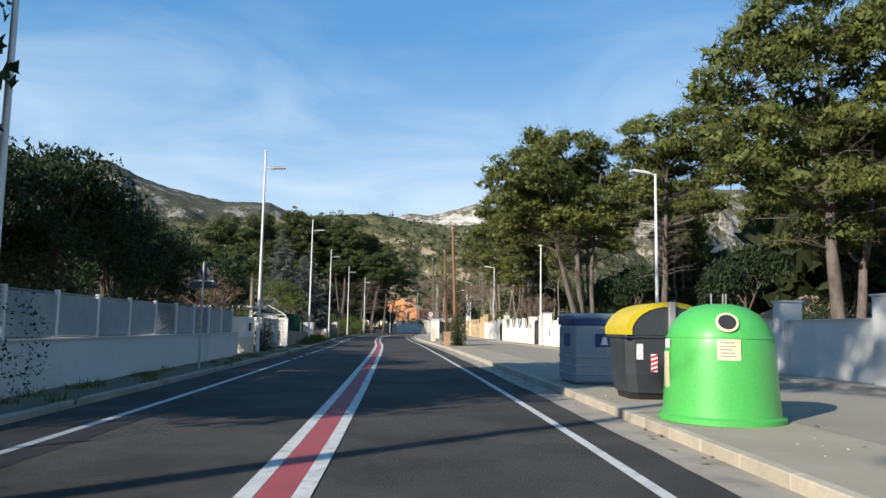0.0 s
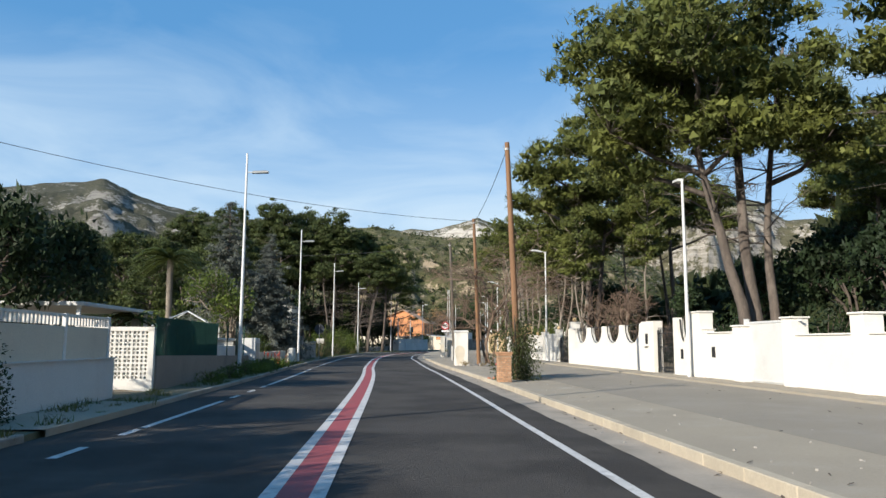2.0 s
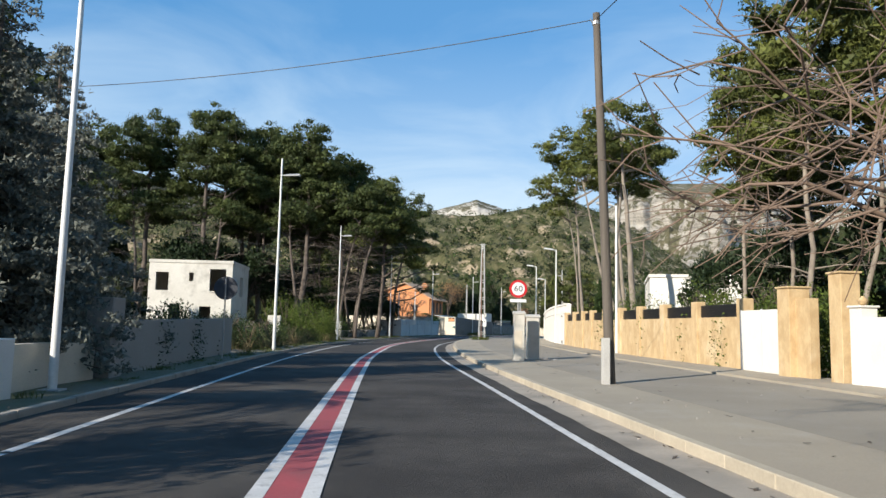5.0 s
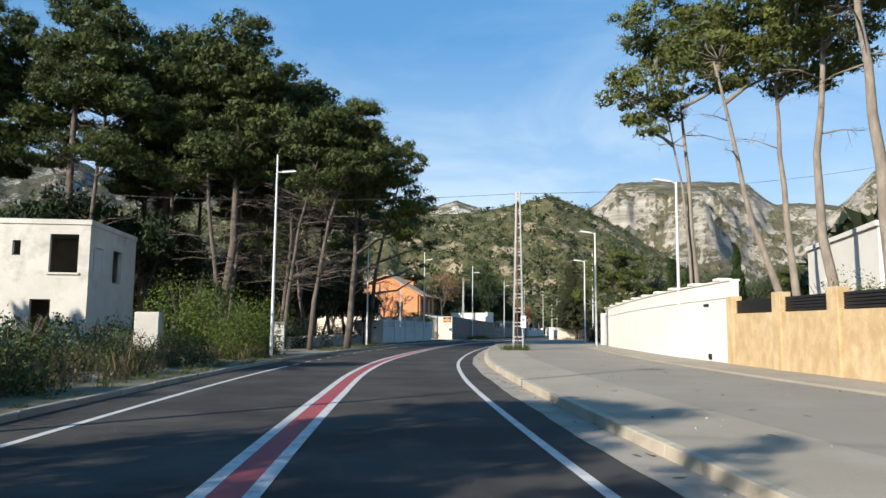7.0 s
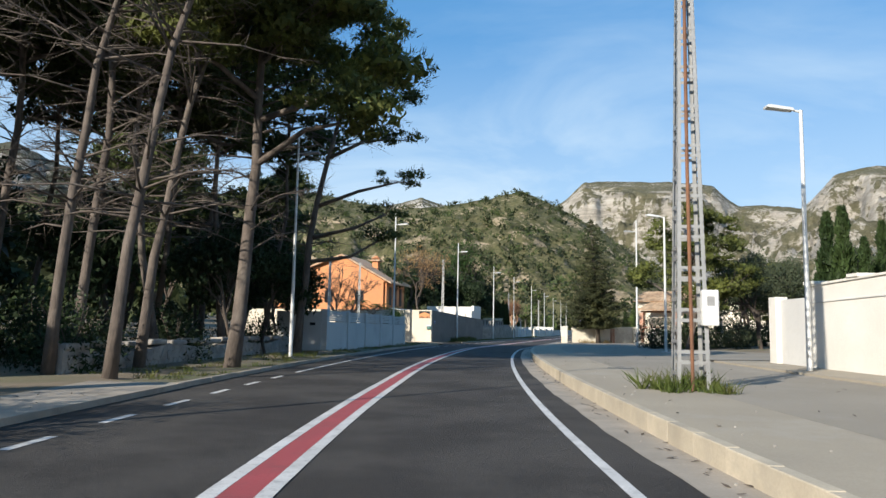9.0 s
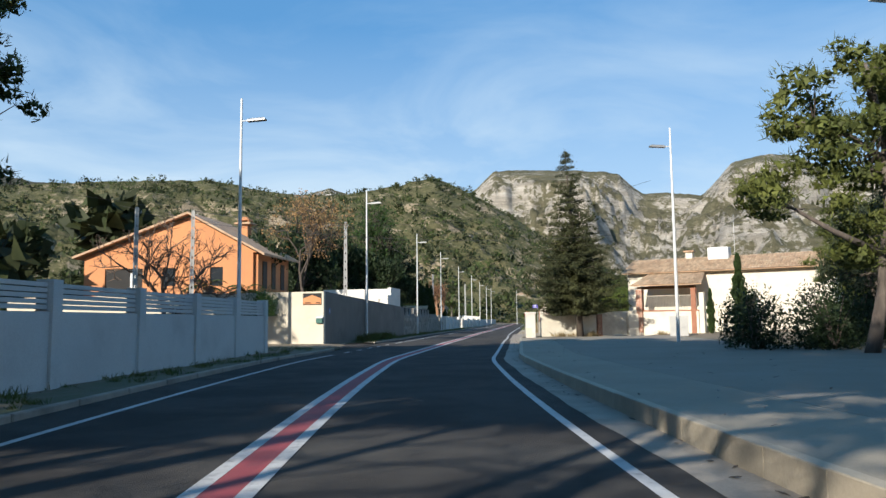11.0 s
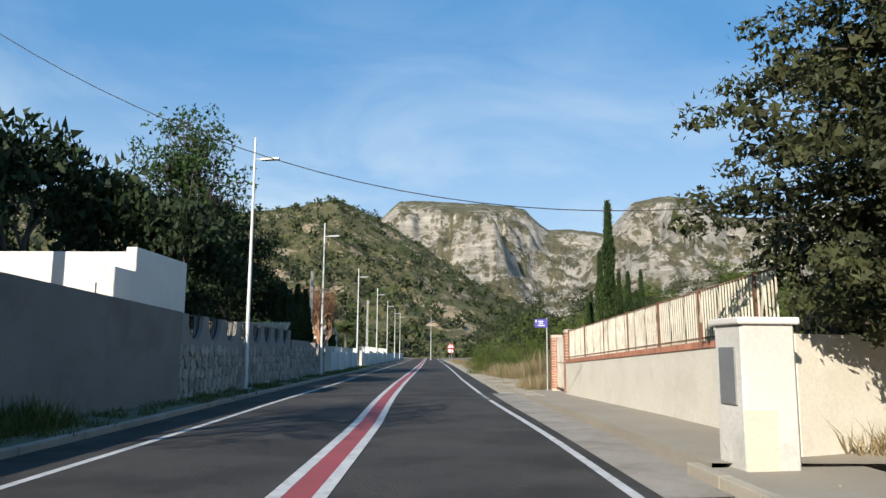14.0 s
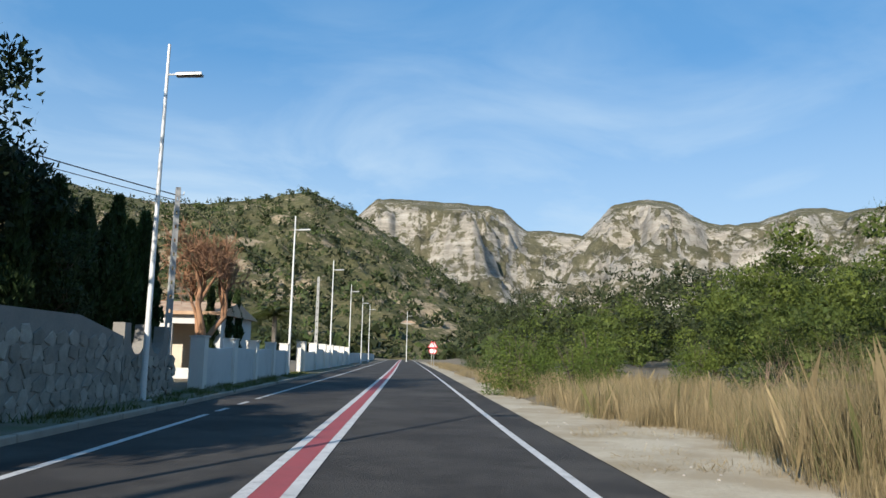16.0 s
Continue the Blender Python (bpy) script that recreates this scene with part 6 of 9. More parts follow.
place(lamp_left(), lamp_spots([(-7.35, 12.3, 0, 1), (-8.25, 34.8, 0, 1), (-9.75, 57.8, 0, 1), (-11.35, 79.9, 0, 1), (-12.0, 102.5, 0, 1), (-12.25, 129.0, 0, 1.02), (-9.1, 152.5, 0, 1), (-4.15, 177.0, 0, 1.05),
                               (3.15, 198.4, 0, 1.08), (10.05, 217.05, 0, 1.0), (16.2, 235.0, 0, 1.0), (24.2, 259.2, 0, 1), (31.1, 278, 0, 0.98), (38.1, 298.4, 0, 0.97), (45.1, 318.4, 0, 0.98), (51, 335, 0, 1), (63, 350.3, 0, 1.0)]))
place(lamp_right(), [(x, y, kerb_top(y) + 0.08, turn_at(y) + (-100 if y == 52.0 else 0), s) for x, y, s in ((8.42, 27.8, 0.96), (7.5, 52.0, 0.95), (6.15, 76.4, 1.0), (5.0, 102.6, 1.0), (5.35, 122.7, 0.97), (6.25, 139.9, 0.98), (10.2, 159.6, 0.99))])
r9 = [o for o in bpy.data.objects if o.name == "street_lamp"][0]
place(r9, [(15.9, 179.6, 0.2, 180 - 14, 1.08)], first=False)


def wood_pole(name, label, h, r, mat, lean=(0, 0)):
    t = thing(name, label, "utility pole")
    part("pole", Geo().tube([(0, 0, -0.3), (lean[0] * 0.5, lean[1] * 0.5, h * 0.5), (lean[0], lean[1], h)], [r, r * 0.85, r * 0.7], 10), mat, t, smooth=True)
    part("hook", Geo().tube([(lean[0], lean[1], h - 0.25), (lean[0] - 0.12, lean[1], h - 0.22), (lean[0] - 0.14, lean[1], h - 0.12)], 0.012, 5), dull_metal, t)
    part("band", Geo().tube([(lean[0], lean[1], h - 0.3), (lean[0], lean[1], h - 0.22)], r * 0.78, 10), dull_metal, t)
    return t


wood_pole("utility_pole", "reddish-brown wooden utility pole", 8.6, 0.125, post_wood, (-0.35, 0)).matrix_basis = pose(1.55, 52.3, 0.15)
wood_pole("utility_pole", "brown wooden utility pole beside a bare tree", 8.7, 0.12, post_wood, (-0.3, 0)).matrix_basis = pose(1.15, 69.5, 0.15)
wood_pole("utility_pole", "dark leaning wooden utility pole on the pavement", 9.2, 0.13, old_wood, (-0.35, 0)).matrix_basis = pose(0.05, 83.5, 0.15)
pb = thing("electrical_box", "small grey box at the foot of the dark pole", "electrical box", pose(-0.12, 83.3, 0.15))
part("box", Geo().box(-0.09, -0.09, 0, 0.09, 0.09, 1.1, 0.01), concrete_post, pb)


def concrete_pole(h, w0=0.2):
    t = thing("utility_pole", "pale concrete utility pole with square openings", "utility pole")
    g = Geo()
    n = 14
    for e in (-1, 1):
        g.loft([[(e * w0 * 0.5 - 0.035, -0.09, -0.3), (e * w0 * 0.5 + 0.035, -0.09, -0.3), (e * w0 * 0.5 + 0.035, 0.09, -0.3), (e * w0 * 0.5 - 0.035, 0.09, -0.3)],
                [(e * 0.06 - 0.03, -0.06, h), (e * 0.06 + 0.03, -0.06, h), (e * 0.06 + 0.03, 0.06, h), (e * 0.06 - 0.03, 0.06, h)]])
    part("post", g, concrete_post, t)
    for k in range(n):
        z0, z1 = h * k / n + 0.16, h * (k + 1) / n
        ww = 0.5 * (w0 + (0.12 - w0) * z0 / h)
        part("web", Geo().box(-ww, -0.05, z0, ww, 0.05, z1), concrete_post, t)
    part("insulator", Geo().tube([(0.1, 0, h - 0.3), (0.22, 0, h - 0.28), (0.24, 0, h - 0.16)], 0.02, 6), dull_metal, t)
    return t


cp = concrete_pole(7.8)
place(cp, [(2.5, 208.5, 0.1, 5, 1.22), (-7.0, 186.5, 0.1, 5, 0.9), (-9.6, 186, 0.1, 30, 0.9), (16.9, 243.4, 0.1, 10, 0.95), (29.6, 277.0, 0.1, 0, 1.0)])

# lattice tower on the pavement
tw = thing("lattice_tower", "slender galvanised steel lattice power tower", "power tower", pose(0.45, 134.4, kerb_top(134), 0, 0, -12))
TH, TW0, TW1 = 9.0, 0.62, 0.27


def tower_corner(i, z):
    k = 0.5 * (TW0 + (TW1 - TW0) * z / TH)
    return ((-k, -k), (k, -k), (k, k), (-k, k))[i][0], ((-k, -k), (k, -k), (k, k), (-k, k))[i][1], z


for i in range(4):
    g = Geo()
    e = ((1, 1), (-1, 1), (-1, -1), (1, -1))[i]
    for dx, dy in ((0.075 * e[0], 0.012 * e[1]), (0.012 * e[0], 0.075 * e[1])):
        g.loft([[(x + min(0, dx), y + min(0, dy), z), (x + max(0, dx), y + min(0, dy), z), (x + max(0, dx), y + max(0, dy), z), (x + min(0, dx), y + max(0, dy), z)] for x, y, z in (tower_corner(i, -0.3), tower_corner(i, TH))])
    part("leg", g, dull_metal, tw)
for k in range(22):
    z = 0.35 + 0.4 * k
    for i in (0, 2) if k % 2 else (1, 3):
        a, b = Vector(tower_corner(i, z)), Vector(tower_corner((i + 1) % 4, z))
        g = Geo()
        g.box(min(a.x, b.x) - 0.004, min(a.y, b.y) - 0.004, z - 0.03, max(a.x, b.x) + 0.004, max(a.y, b.y) + 0.004, z + 0.03)
        part("batten", g, dull_metal, tw)
        a2, b2 = Vector(tower_corner((i + 1) % 4, z + 0.2)), Vector(tower_corner((i + 2) % 4, z + 0.2))
        part("batten", Geo().box(min(a2.x, b2.x) - 0.004, min(a2.y, b2.y) - 0.004, z + 0.17, max(a2.x, b2.x) + 0.004, max(a2.y, b2.y) + 0.004, z + 0.23), dull_metal, tw)
part("conduit", Geo().tube([(-0.02, -0.3, 0), (-0.05, -0.27, 4.5), (-0.03, -0.2, 8.2)], 0.035, 8), rust, tw, "rusty cable conduit", smooth=True)
mbx = part("meter_box", Geo().box(0.16, -0.42, 1.25, 0.46, -0.2, 1.92, 0.02), paper_white, tw, "pale meter box")
part("window", Geo().box(0.24, -0.425, 1.62, 0.38, -0.419, 1.8), print_grey, mbx)
part("cross_arm", Geo().box(-0.35, -0.03, 8.86, 0.3, 0.03, 8.92), dull_metal, tw)


def cable(name, a, b, sag, r=0.012, n=40, label="thin black overhead cable between poles"):
    a, b = Vector(a), Vector(b)
    pts = [a.lerp(b, t) - Vector((0, 0, sag * 4 * t * (1 - t))) for t in np.linspace(0, 1, n)]
    return tagged(part(name, Geo().tube(pts, r, 5), cable_mat), label, "cable", group="overhead cables")


cable("cable", (1.2, 52.3, 8.5), (0.85, 69.5, 8.6), 0.25)
cable("cable", (0.85, 69.5, 8.7), (-20, 50, 9.0), 0.65, 0.012)
cable("cable", (0.85, 69.5, 8.6), (-0.3, 83.5, 9.2), 0.35)
cable("cable", (-0.3, 83.5, 9.2), (-33, 95, 11), 1.2)
cable("cable", (0.45, 134.4, 9.2), (-30, 137, 9.6), 0.6)
cable("cable", (0.45, 134.4, 9.2), (42, 150, 17.0), 1.0)
cable("cable", (2.3, 208.3, 9.6), (33.71, 193.5, 11.86), 6.2, 0.011)
cable("cable", (2.5, 208.5, 9.4), (-30, 190, 11.5), 0.9)
cable("cable", (2.5, 208.5, 9.1), (-9.6, 186, 6.9), 0.5)
cable("cable", (16.9, 243.4, 7.2), (-14, 222, 11.6), 0.7, 0.022)
cable("cable", (16.9, 243.4, 7.0), (-14, 222, 11.2), 0.8, 0.016)
cable("cable", (-11, 189.0, 7.64), (26, 178.55, 7.2), 1.98, 0.008)
cable("cable", (-8, 182.2, 6.75), (13, 176.3, 7.3), 1.45, 0.007)
cable("cable", (16.9, 243.4, 7.2), (29.6, 277.0, 7.4), 0.7)


# ---- bins ----
gb = thing("bottle_bank", "bright green dome-shaped glass recycling bank on the pavement", "recycling bin", pose(4.08, 10.55, 0.16, 0, 0, -12))
prof = [(0.86, 0.0), (0.86, 0.07), (0.80, 0.1), (0.785, 0.25), (0.765, 0.6), (0.745, 1.0), (0.725, 1.15), (0.66, 1.33), (0.54, 1.48), (0.38, 1.58), (0.18, 1.63), (0.0, 1.635)]
part("shell", Geo().lathe(prof, 40), green_plastic, gb, smooth=True)
part("collar", Geo().lathe([(0.725, 1.14), (0.735, 1.145), (0.733, 1.165), (0.715, 1.17)], 40), green_plastic, gb, smooth=True)
hole = part("port", Geo().lathe([(0.15, 0.0), (0.15, 0.02), (0.118, 0.03), (0.115, 0.0)], 24), cream_paper, gb, "pale ring round the bottle hole", smooth=True)
hole.matrix_basis = pose(0.0, -0.64, 1.355, 60, 0, 0)
part("mouth", Geo().lathe([(0.0, 0.0), (0.117, 0.0), (0.117, 0.024), (0.0, 0.024)], 20), sign_black, hole)
st = part("sticker", Geo().loft([[(0.68 * math.sin(a) * 1.115, -0.68 * math.cos(a) * 1.115, z) for a in np.linspace(-0.20, 0.20, 7)] for z in (0.86, 1.14)], False, False), cream_paper, gb, "cream notice with faded print")
for k in range(5):
    part("bar", Geo().loft([[(0.763 * math.sin(a), -0.763 * math.cos(a), z) for a in np.linspace(-0.16, 0.12 - 0.03 * (k % 3), 6)] for z in (0.905 + 0.045 * k, 0.92 + 0.045 * k)], False, False), print_grey, st)
for z0, z1, mt in ((0.35, 0.95, cream_paper), (1.0, 1.3, paper_white)):
    part("sticker", Geo().loft([[((0.772 if z < 1 else 0.757) * math.sin(a), -(0.772 if z < 1 else 0.757) * math.cos(a), z) for a in np.linspace(-1.45, -1.2, 6)] for z in (z0, min(z1, 1.13))], False, False), mt, gb, "faded label")
for x in (-0.1, 0.06, 0.1):
    part("lifting_ring", Geo().tube([(x, 0, 1.6), (x, 0.0, 1.78)], 0.012, 6), dull_metal, gb)

yb = thing("waste_container", "dark grey container with a domed yellow lid", "waste container", pose(4.24, 13.95, 0.16, 0, 0, 3))
L0, W0 = 0.8, 0.6


def tub(g, x0, x1, y0, y1, z0, z1, f=0.9, c=0.14):
    rings = []
    for k, z in enumerate(np.linspace(z0, z1, 4)):
        s = f + (1 - f) * (k / 3) ** 0.6
        a, b = x1 * s, y1 * s
        rings.append([(-a + c, -b, z), (a - c, -b, z), (a, -b + c, z), (a, b - c, z), (a - c, b, z), (-a + c, b, z), (-a, b - c, z), (-a, -b + c, z)])
    return g.loft(rings)


part("body", tub(Geo(), -L0, L0, -W0, W0, 0.12, 1.12), dark_plastic, yb)
part("base", tub(Geo(), -0.7, 0.7, -0.5, 0.5, 0.0, 0.16, 0.95), sign_black, yb)
part("rim", Geo().box(-0.83, -0.63, 1.1, 0.83, 0.63, 1.17, 0.02), dark_plastic, yb)
lid, endp = Geo(), Geo()
arc = [(0.83 * math.cos(a) if abs(math.cos(a)) < 0.98 else math.copysign(0.83, math.cos(a)), 1.16 + 0.6 * math.sin(a) ** 0.85) for a in np.linspace(0, math.pi, 17)]
lid.loft([[(x * s, y, 1.16 + (z - 1.16) * s) for x, z in arc] for s, y in ((1.0, -0.66), (1.0, 0.66))], False, False)
lid.loft([[(x * s, y, 1.16 + (z - 1.16) * s) for x, z in arc] for s, y in ((0.86, -0.66), (1.0, -0.66))], False, False)
lid.loft([[(x * s, y, 1.16 + (z - 1.16) * s) for x, z in arc] for s, y in ((1.0, 0.66), (0.86, 0.66))], False, False)
part("lid", lid, yellow_plastic, yb, "domed yellow lid, dusty on top", smooth=True)
for y in (-0.62, 0.62):
    part("end_panel", Geo().loft([[(x * 0.9, y + t, 1.16 + (z - 1.16) * 0.9) for x, z in arc] for t in (-0.02, 0.02)]), dark_plastic, yb)
    s = -1 if y < 0 else 1
    br = part("lift_bracket", Geo().box(-0.05, min(y, y + s * 0.1), 0.5, 0.07, max(y, y + s * 0.1), 1.76, 0.01), dull_metal, yb, "steel lifting bracket")
    part("plate", Geo().box(-0.16, y - 0.05, 0.2, 0.18, y + 0.05, 0.62, 0.01), sign_black, br)
part("sticker", Geo().box(-0.62, -0.6, 0.72, -0.5, -0.585, 1.0), paper_white, yb, "white label")
chev = part("hazard_strip", Geo().box(-0.36, -0.612, 0.5, -0.24, -0.6, 0.82), sign_white, yb, "red and white striped strip")
for k in range(4):
    part("stripe", Geo().loft([[(-0.36, y, 0.5 + 0.08 * k), (-0.24, y, 0.54 + 0.08 * k), (-0.24, y, 0.58 + 0.08 * k), (-0.36, y, 0.54 + 0.08 * k)] for y in (-0.616, -0.612)]), sign_red, chev)

bbn = thing("paper_container", "blue-grey square paper recycling container with dark blue bands", "recycling bin", pose(4.0, 17.7, 0.16, 0, 0, 3))
part("body", Geo().box(-0.85, -0.75, 0.02, 0.85, 0.75, 1.35, 0.06), grey_plastic, bbn)
for k in range(3):
    part("rib", Geo().box(-0.865, -0.765, 0.2 + 0.2 * k, 0.865, 0.765, 0.24 + 0.2 * k, 0.01), grey_plastic, bbn)
part("upper_band", Geo().box(-0.87, -0.77, 1.35, 0.87, 0.77, 1.5, 0.02), blue_plastic, bbn)
part("lid", Geo().box(-0.88, -0.78, 1.5, 0.88, 0.78, 1.62, 0.05), grey_plastic, bbn)
nt = part("notice", Geo().box(-0.35, -0.765, 0.85, 0.6, -0.751, 1.15), blue_plastic, bbn)
part("sign_shape", Geo().loft([[(-0.22, y, 0.9), (-0.05, y, 0.9), (-0.1, y, 1.08), (-0.17, y, 1.08)] for y in (-0.77, -0.765)]), paper_white, nt)
for k in range(3):
    part("bar", Geo().box(0.02, -0.77, 0.92 + 0.07 * k, 0.5 - 0.05 * k, -0.765, 0.95 + 0.07 * k), paper_white, nt)
part("notice", Geo().box(-0.87, -0.4, 0.85, -0.851, 0.1, 1.15), blue_plastic, bbn)


# ---- signs ----
def pole_sign(name, label, h, x, y, z=0.1, turn=0):
    t = thing(name, label, "road sign", pose(x, y, z, 0, 0, turn))
    part("post", Geo().tube([(0, 0, -0.2), (0, 0, h)], 0.03, 8), dull_metal, t, smooth=True)
    return t


tri_back = pole_sign("warning_sign", "triangular road sign seen from its back, coloured dark as in shade", 3.1, -6.75, 21.5, 0.1, 2)
part("plate", Geo().loft([[(-0.45, y, 2.32), (0.45, y, 2.32), (0.0, y, 3.1)] for y in (0.03, 0.05)]), sign_back, tri_back)
part("channel", Geo().box(-0.3, -0.0, 2.5, 0.3, 0.03, 2.55), dull_metal, tri_back)
disc_back = pole_sign("round_sign", "round road sign seen from its dark back", 3.0, -12.0, 93.5, 0.1, 4)
dk = part("plate", Geo().lathe([(0, 0), (0.44, 0), (0.44, 0.02), (0, 0.02)], 28), sign_back, disc_back)
dk.matrix_basis = pose(0, 0.05, 2.6, 90, 0, 0)
s60 = pole_sign("speed_limit_sign", "round red-rimmed speed limit sign on a post", 3.3, -0.5, 97.9, 0.15, 2)
dr = part("plate", Geo().lathe([(0, 0), (0.39, 0), (0.39, 0.025), (0, 0.025)], 32), sign_red, s60)
dr.matrix_basis = pose(0, -0.03, 3.0, 90, 0, 0)
dw = part("face", Geo().lathe([(0, 0.025), (0.285, 0.025), (0.285, 0.029), (0, 0.029)], 32), sign_white, dr)


def lettering(text, size, mat, parent, m, label=""):
    cu = bpy.data.curves.new("lettering", "FONT")
    cu.body, cu.size, cu.align_x, cu.align_y, cu.extrude = text, size, "CENTER", "CENTER", 0.002
    tmp = bpy.data.objects.new("lettering_curve", cu)
    scene.collection.objects.link(tmp)
    me = bpy.data.meshes.new_from_object(tmp.evaluated_get(bpy.context.evaluated_depsgraph_get()))
    bpy.data.objects.remove(tmp)
    me.materials.clear()
    me.materials.append(mat)
    ob = new("lettering", me)
    ob.parent, ob.matrix_basis = parent, m
    return tagged(ob, label) if label else ob


lettering("60", 0.36, sign_black, s60, pose(0, -0.064, 3.0, 90, 0, 0) @ Matrix.Diagonal((1.1, 1, 1, 1)))
part("bar", Geo().box(-0.35, -0.05, 2.42, 0.35, -0.03, 2.55), sign_white, s60, "small white plate under the disc")
street = pole_sign("street_name_sign", "purple street name plate on a pale post", 2.76, 21.12, 214.14, 0.08, -14)
pl = part("plate", Geo().box(-0.48, -0.05, 2.38, 0.02, -0.03, 2.7, 0.005), sign_purple, street)
for z, a, b in ((2.62, -0.36, -0.14), (2.55, -0.32, -0.16), (2.46, -0.36, -0.10)):
    part("bar", Geo().box(a, -0.054, z - 0.018, b, -0.05, z + 0.018), sign_white, pl)
part("emblem", Geo().box(-0.46, -0.054, 2.58, -0.41, -0.05, 2.66), sign_white, pl)
ys_ = thing("wall_notice", "small yellow notice fixed to the white wall", "notice", side_pose(36.2, RIGHT - 0.14))
part("plate", Geo().box(-0.02, -0.2, 1.0, 0.0, 0.2, 1.55), sign_yellow, ys_)
for k in range(3):
    part("bar", Geo().box(-0.023, -0.14, 1.12 + 0.12 * k, -0.02, 0.12, 1.16 + 0.12 * k), print_grey, ys_)


def warn(x, y, turn, text_bar=False):
    t = pole_sign("warning_sign", "red triangular warning sign above a round one", 3.1, x, y, 0.05, turn)
    p = part("plate", Geo().loft([[(-0.5, q, 2.25), (0.5, q, 2.25), (0, q, 3.1)] for q in (-0.05, -0.03)]), sign_red, t)
    part("face", Geo().loft([[(-0.34, q, 2.34), (0.34, q, 2.34), (0, q, 2.92)] for q in (-0.055, -0.05)]), sign_white, p)
    part("pictogram", Geo().box(-0.04, -0.058, 2.4, 0.04, -0.055, 2.7), sign_black, p)
    c = part("disc", Geo().lathe([(0, 0), (0.36, 0), (0.36, 0.02), (0, 0.02)], 24), sign_red, t)
    c.matrix_basis = pose(0, -0.03, 1.85, 90, 0, 0)
    part("face", Geo().lathe([(0, 0.02), (0.26, 0.02), (0.26, 0.024), (0, 0.024)], 24), sign_white, c)


warn(49.6, 300.8, -16)
warn(48.6, 299.0, -16)

# ---- small masonry on the pavement ----
bk = thing("brick_pillar", "square weathered orange brick pillar with a stepped cap on the pavement", "brick pillar", pose(0.9, 50.85, 0.15, 0, 0, 4))
part("core", Geo().box(-0.215, -0.215, -0.1, 0.215, 0.215, 0.87), old_mortar, bk)
part("cap", Geo().box(-0.27, -0.27, 0.93, 0.27, 0.27, 0.99, 0.01), old_brick, bk)
part("cap", Geo().box(-0.24, -0.24, 0.87, 0.24, 0.24, 0.93, 0.01), old_brick, bk)
worn_me = Geo().box(-0.1, -0.055, -0.026, 0.1, 0.055, 0.026, 0.012).mesh("brick", old_brick)
brick_me = Geo().box(-0.1, -0.055, -0.026, 0.1, 0.055, 0.026, 0.006).mesh("brick", brick_mat)


def brick_shell(parent, half, z0, z1, course=0.068, me=None):
    """Courses of brick laid pinwheel-fashion round a square core, turned about in every second course."""
    n, deep = int((z1 - z0) / course), (0.125 if course < 0.08 else half * 0.66)
    span = 2 * half - deep
    lens = (span,) if course > 0.08 else (span * 0.64, span * 0.36)
    rb = random.Random(n)
    for k in range(n):
        z, flip = z0 + course * (k + 0.5), -1 if k % 2 else 1
        for s in range(4):
            u = -half
            for w in lens:
                m = pose(0, 0, z, 0, 0, 90 * s) @ pose(flip * (u + 0.5 * w), -half + 0.5 * deep - rb.uniform(0, 0.004 if me is None else 0.012), 0) @ Matrix.Diagonal(((w - 0.014) / 0.2, (deep - 0.012) / 0.11, (course - 0.013) / 0.052, 1))
                part("brick", me or brick_me, None, parent).matrix_basis = m
                u += w


brick_shell(bk, 0.225, 0.0, 0.87, me=worn_me)


def box_house(name, label, x, y, turn, w, dp, h, mat, patches=True):
    t = thing(name, label, "utility pillar", pose(x, y, 0.15, 0, 0, turn))
    part("body", Geo().box(-w / 2, -dp / 2, -0.2, w / 2, dp / 2, h, 0.025), mat, t)
    part("cap", Geo().loft([[(-w / 2 - 0.03, -dp / 2 - 0.03, h), (w / 2 + 0.03, -dp / 2 - 0.03, h), (w / 2 + 0.03, dp / 2 + 0.03, h), (-w / 2 - 0.03, dp / 2 + 0.03, h)],
                           [(-w / 2 - 0.03, -dp / 2 - 0.03, h + 0.03), (w / 2 + 0.03, -dp / 2 - 0.03, h + 0.05), (w / 2 + 0.03, dp / 2 + 0.03, h + 0.14), (-w / 2 - 0.03, dp / 2 + 0.03, h + 0.12)]]), mat, t)
    return t


b1 = box_house("meter_pillar", "whitewashed masonry meter pillar with flaking render", 0.1, 69.45, 2, 0.78, 0.75, 1.92, white_wall)
part("door", Geo().box(-0.41, -0.25, 0.95, -0.388, 0.25, 1.6), dull_metal, b1, "grey meter door")
scar = Geo()
scar.loft([[(-0.1 + 0.26 * math.cos(a) * (1 + 0.25 * math.sin(3 * a)), q, 0.62 + 0.62 * math.sin(a) * (1 + 0.12 * math.cos(2 * a))) for a in np.linspace(0, 6.0, 18)] for q in (-0.384, -0.374)])
part("bare_patch", scar, cream_wall, b1, "bare sandy patch where render fell")
b2 = box_house("meter_pillar", "white rendered meter pillar with a dark metal door", 1.74, 53.95, 2, 0.74, 0.8, 1.42, ruin_wall)
part("door", Geo().box(-0.3, -0.43, 0.3, 0.3, -0.405, 1.05), dull_metal, b2)
part("ledge", Geo().box(-0.4, -0.42, 1.42, 0.4, 0.42, 1.47, 0.01), cream_wall, b2)
b3 = box_house("meter_pillar", "worn white masonry pillar at the kerb", -0.75, 95.3, 0, 0.42, 0.5, 1.85, ruin_wall)
b4 = box_house("meter_pillar", "worn white masonry pillar at the kerb", -0.05, 96.4, 0, 0.5, 0.5, 1.75, ruin_wall)
part("stain", Geo().box(-0.21, -0.262, 0.5, 0.1, -0.252, 1.2), cream_wall, b3)
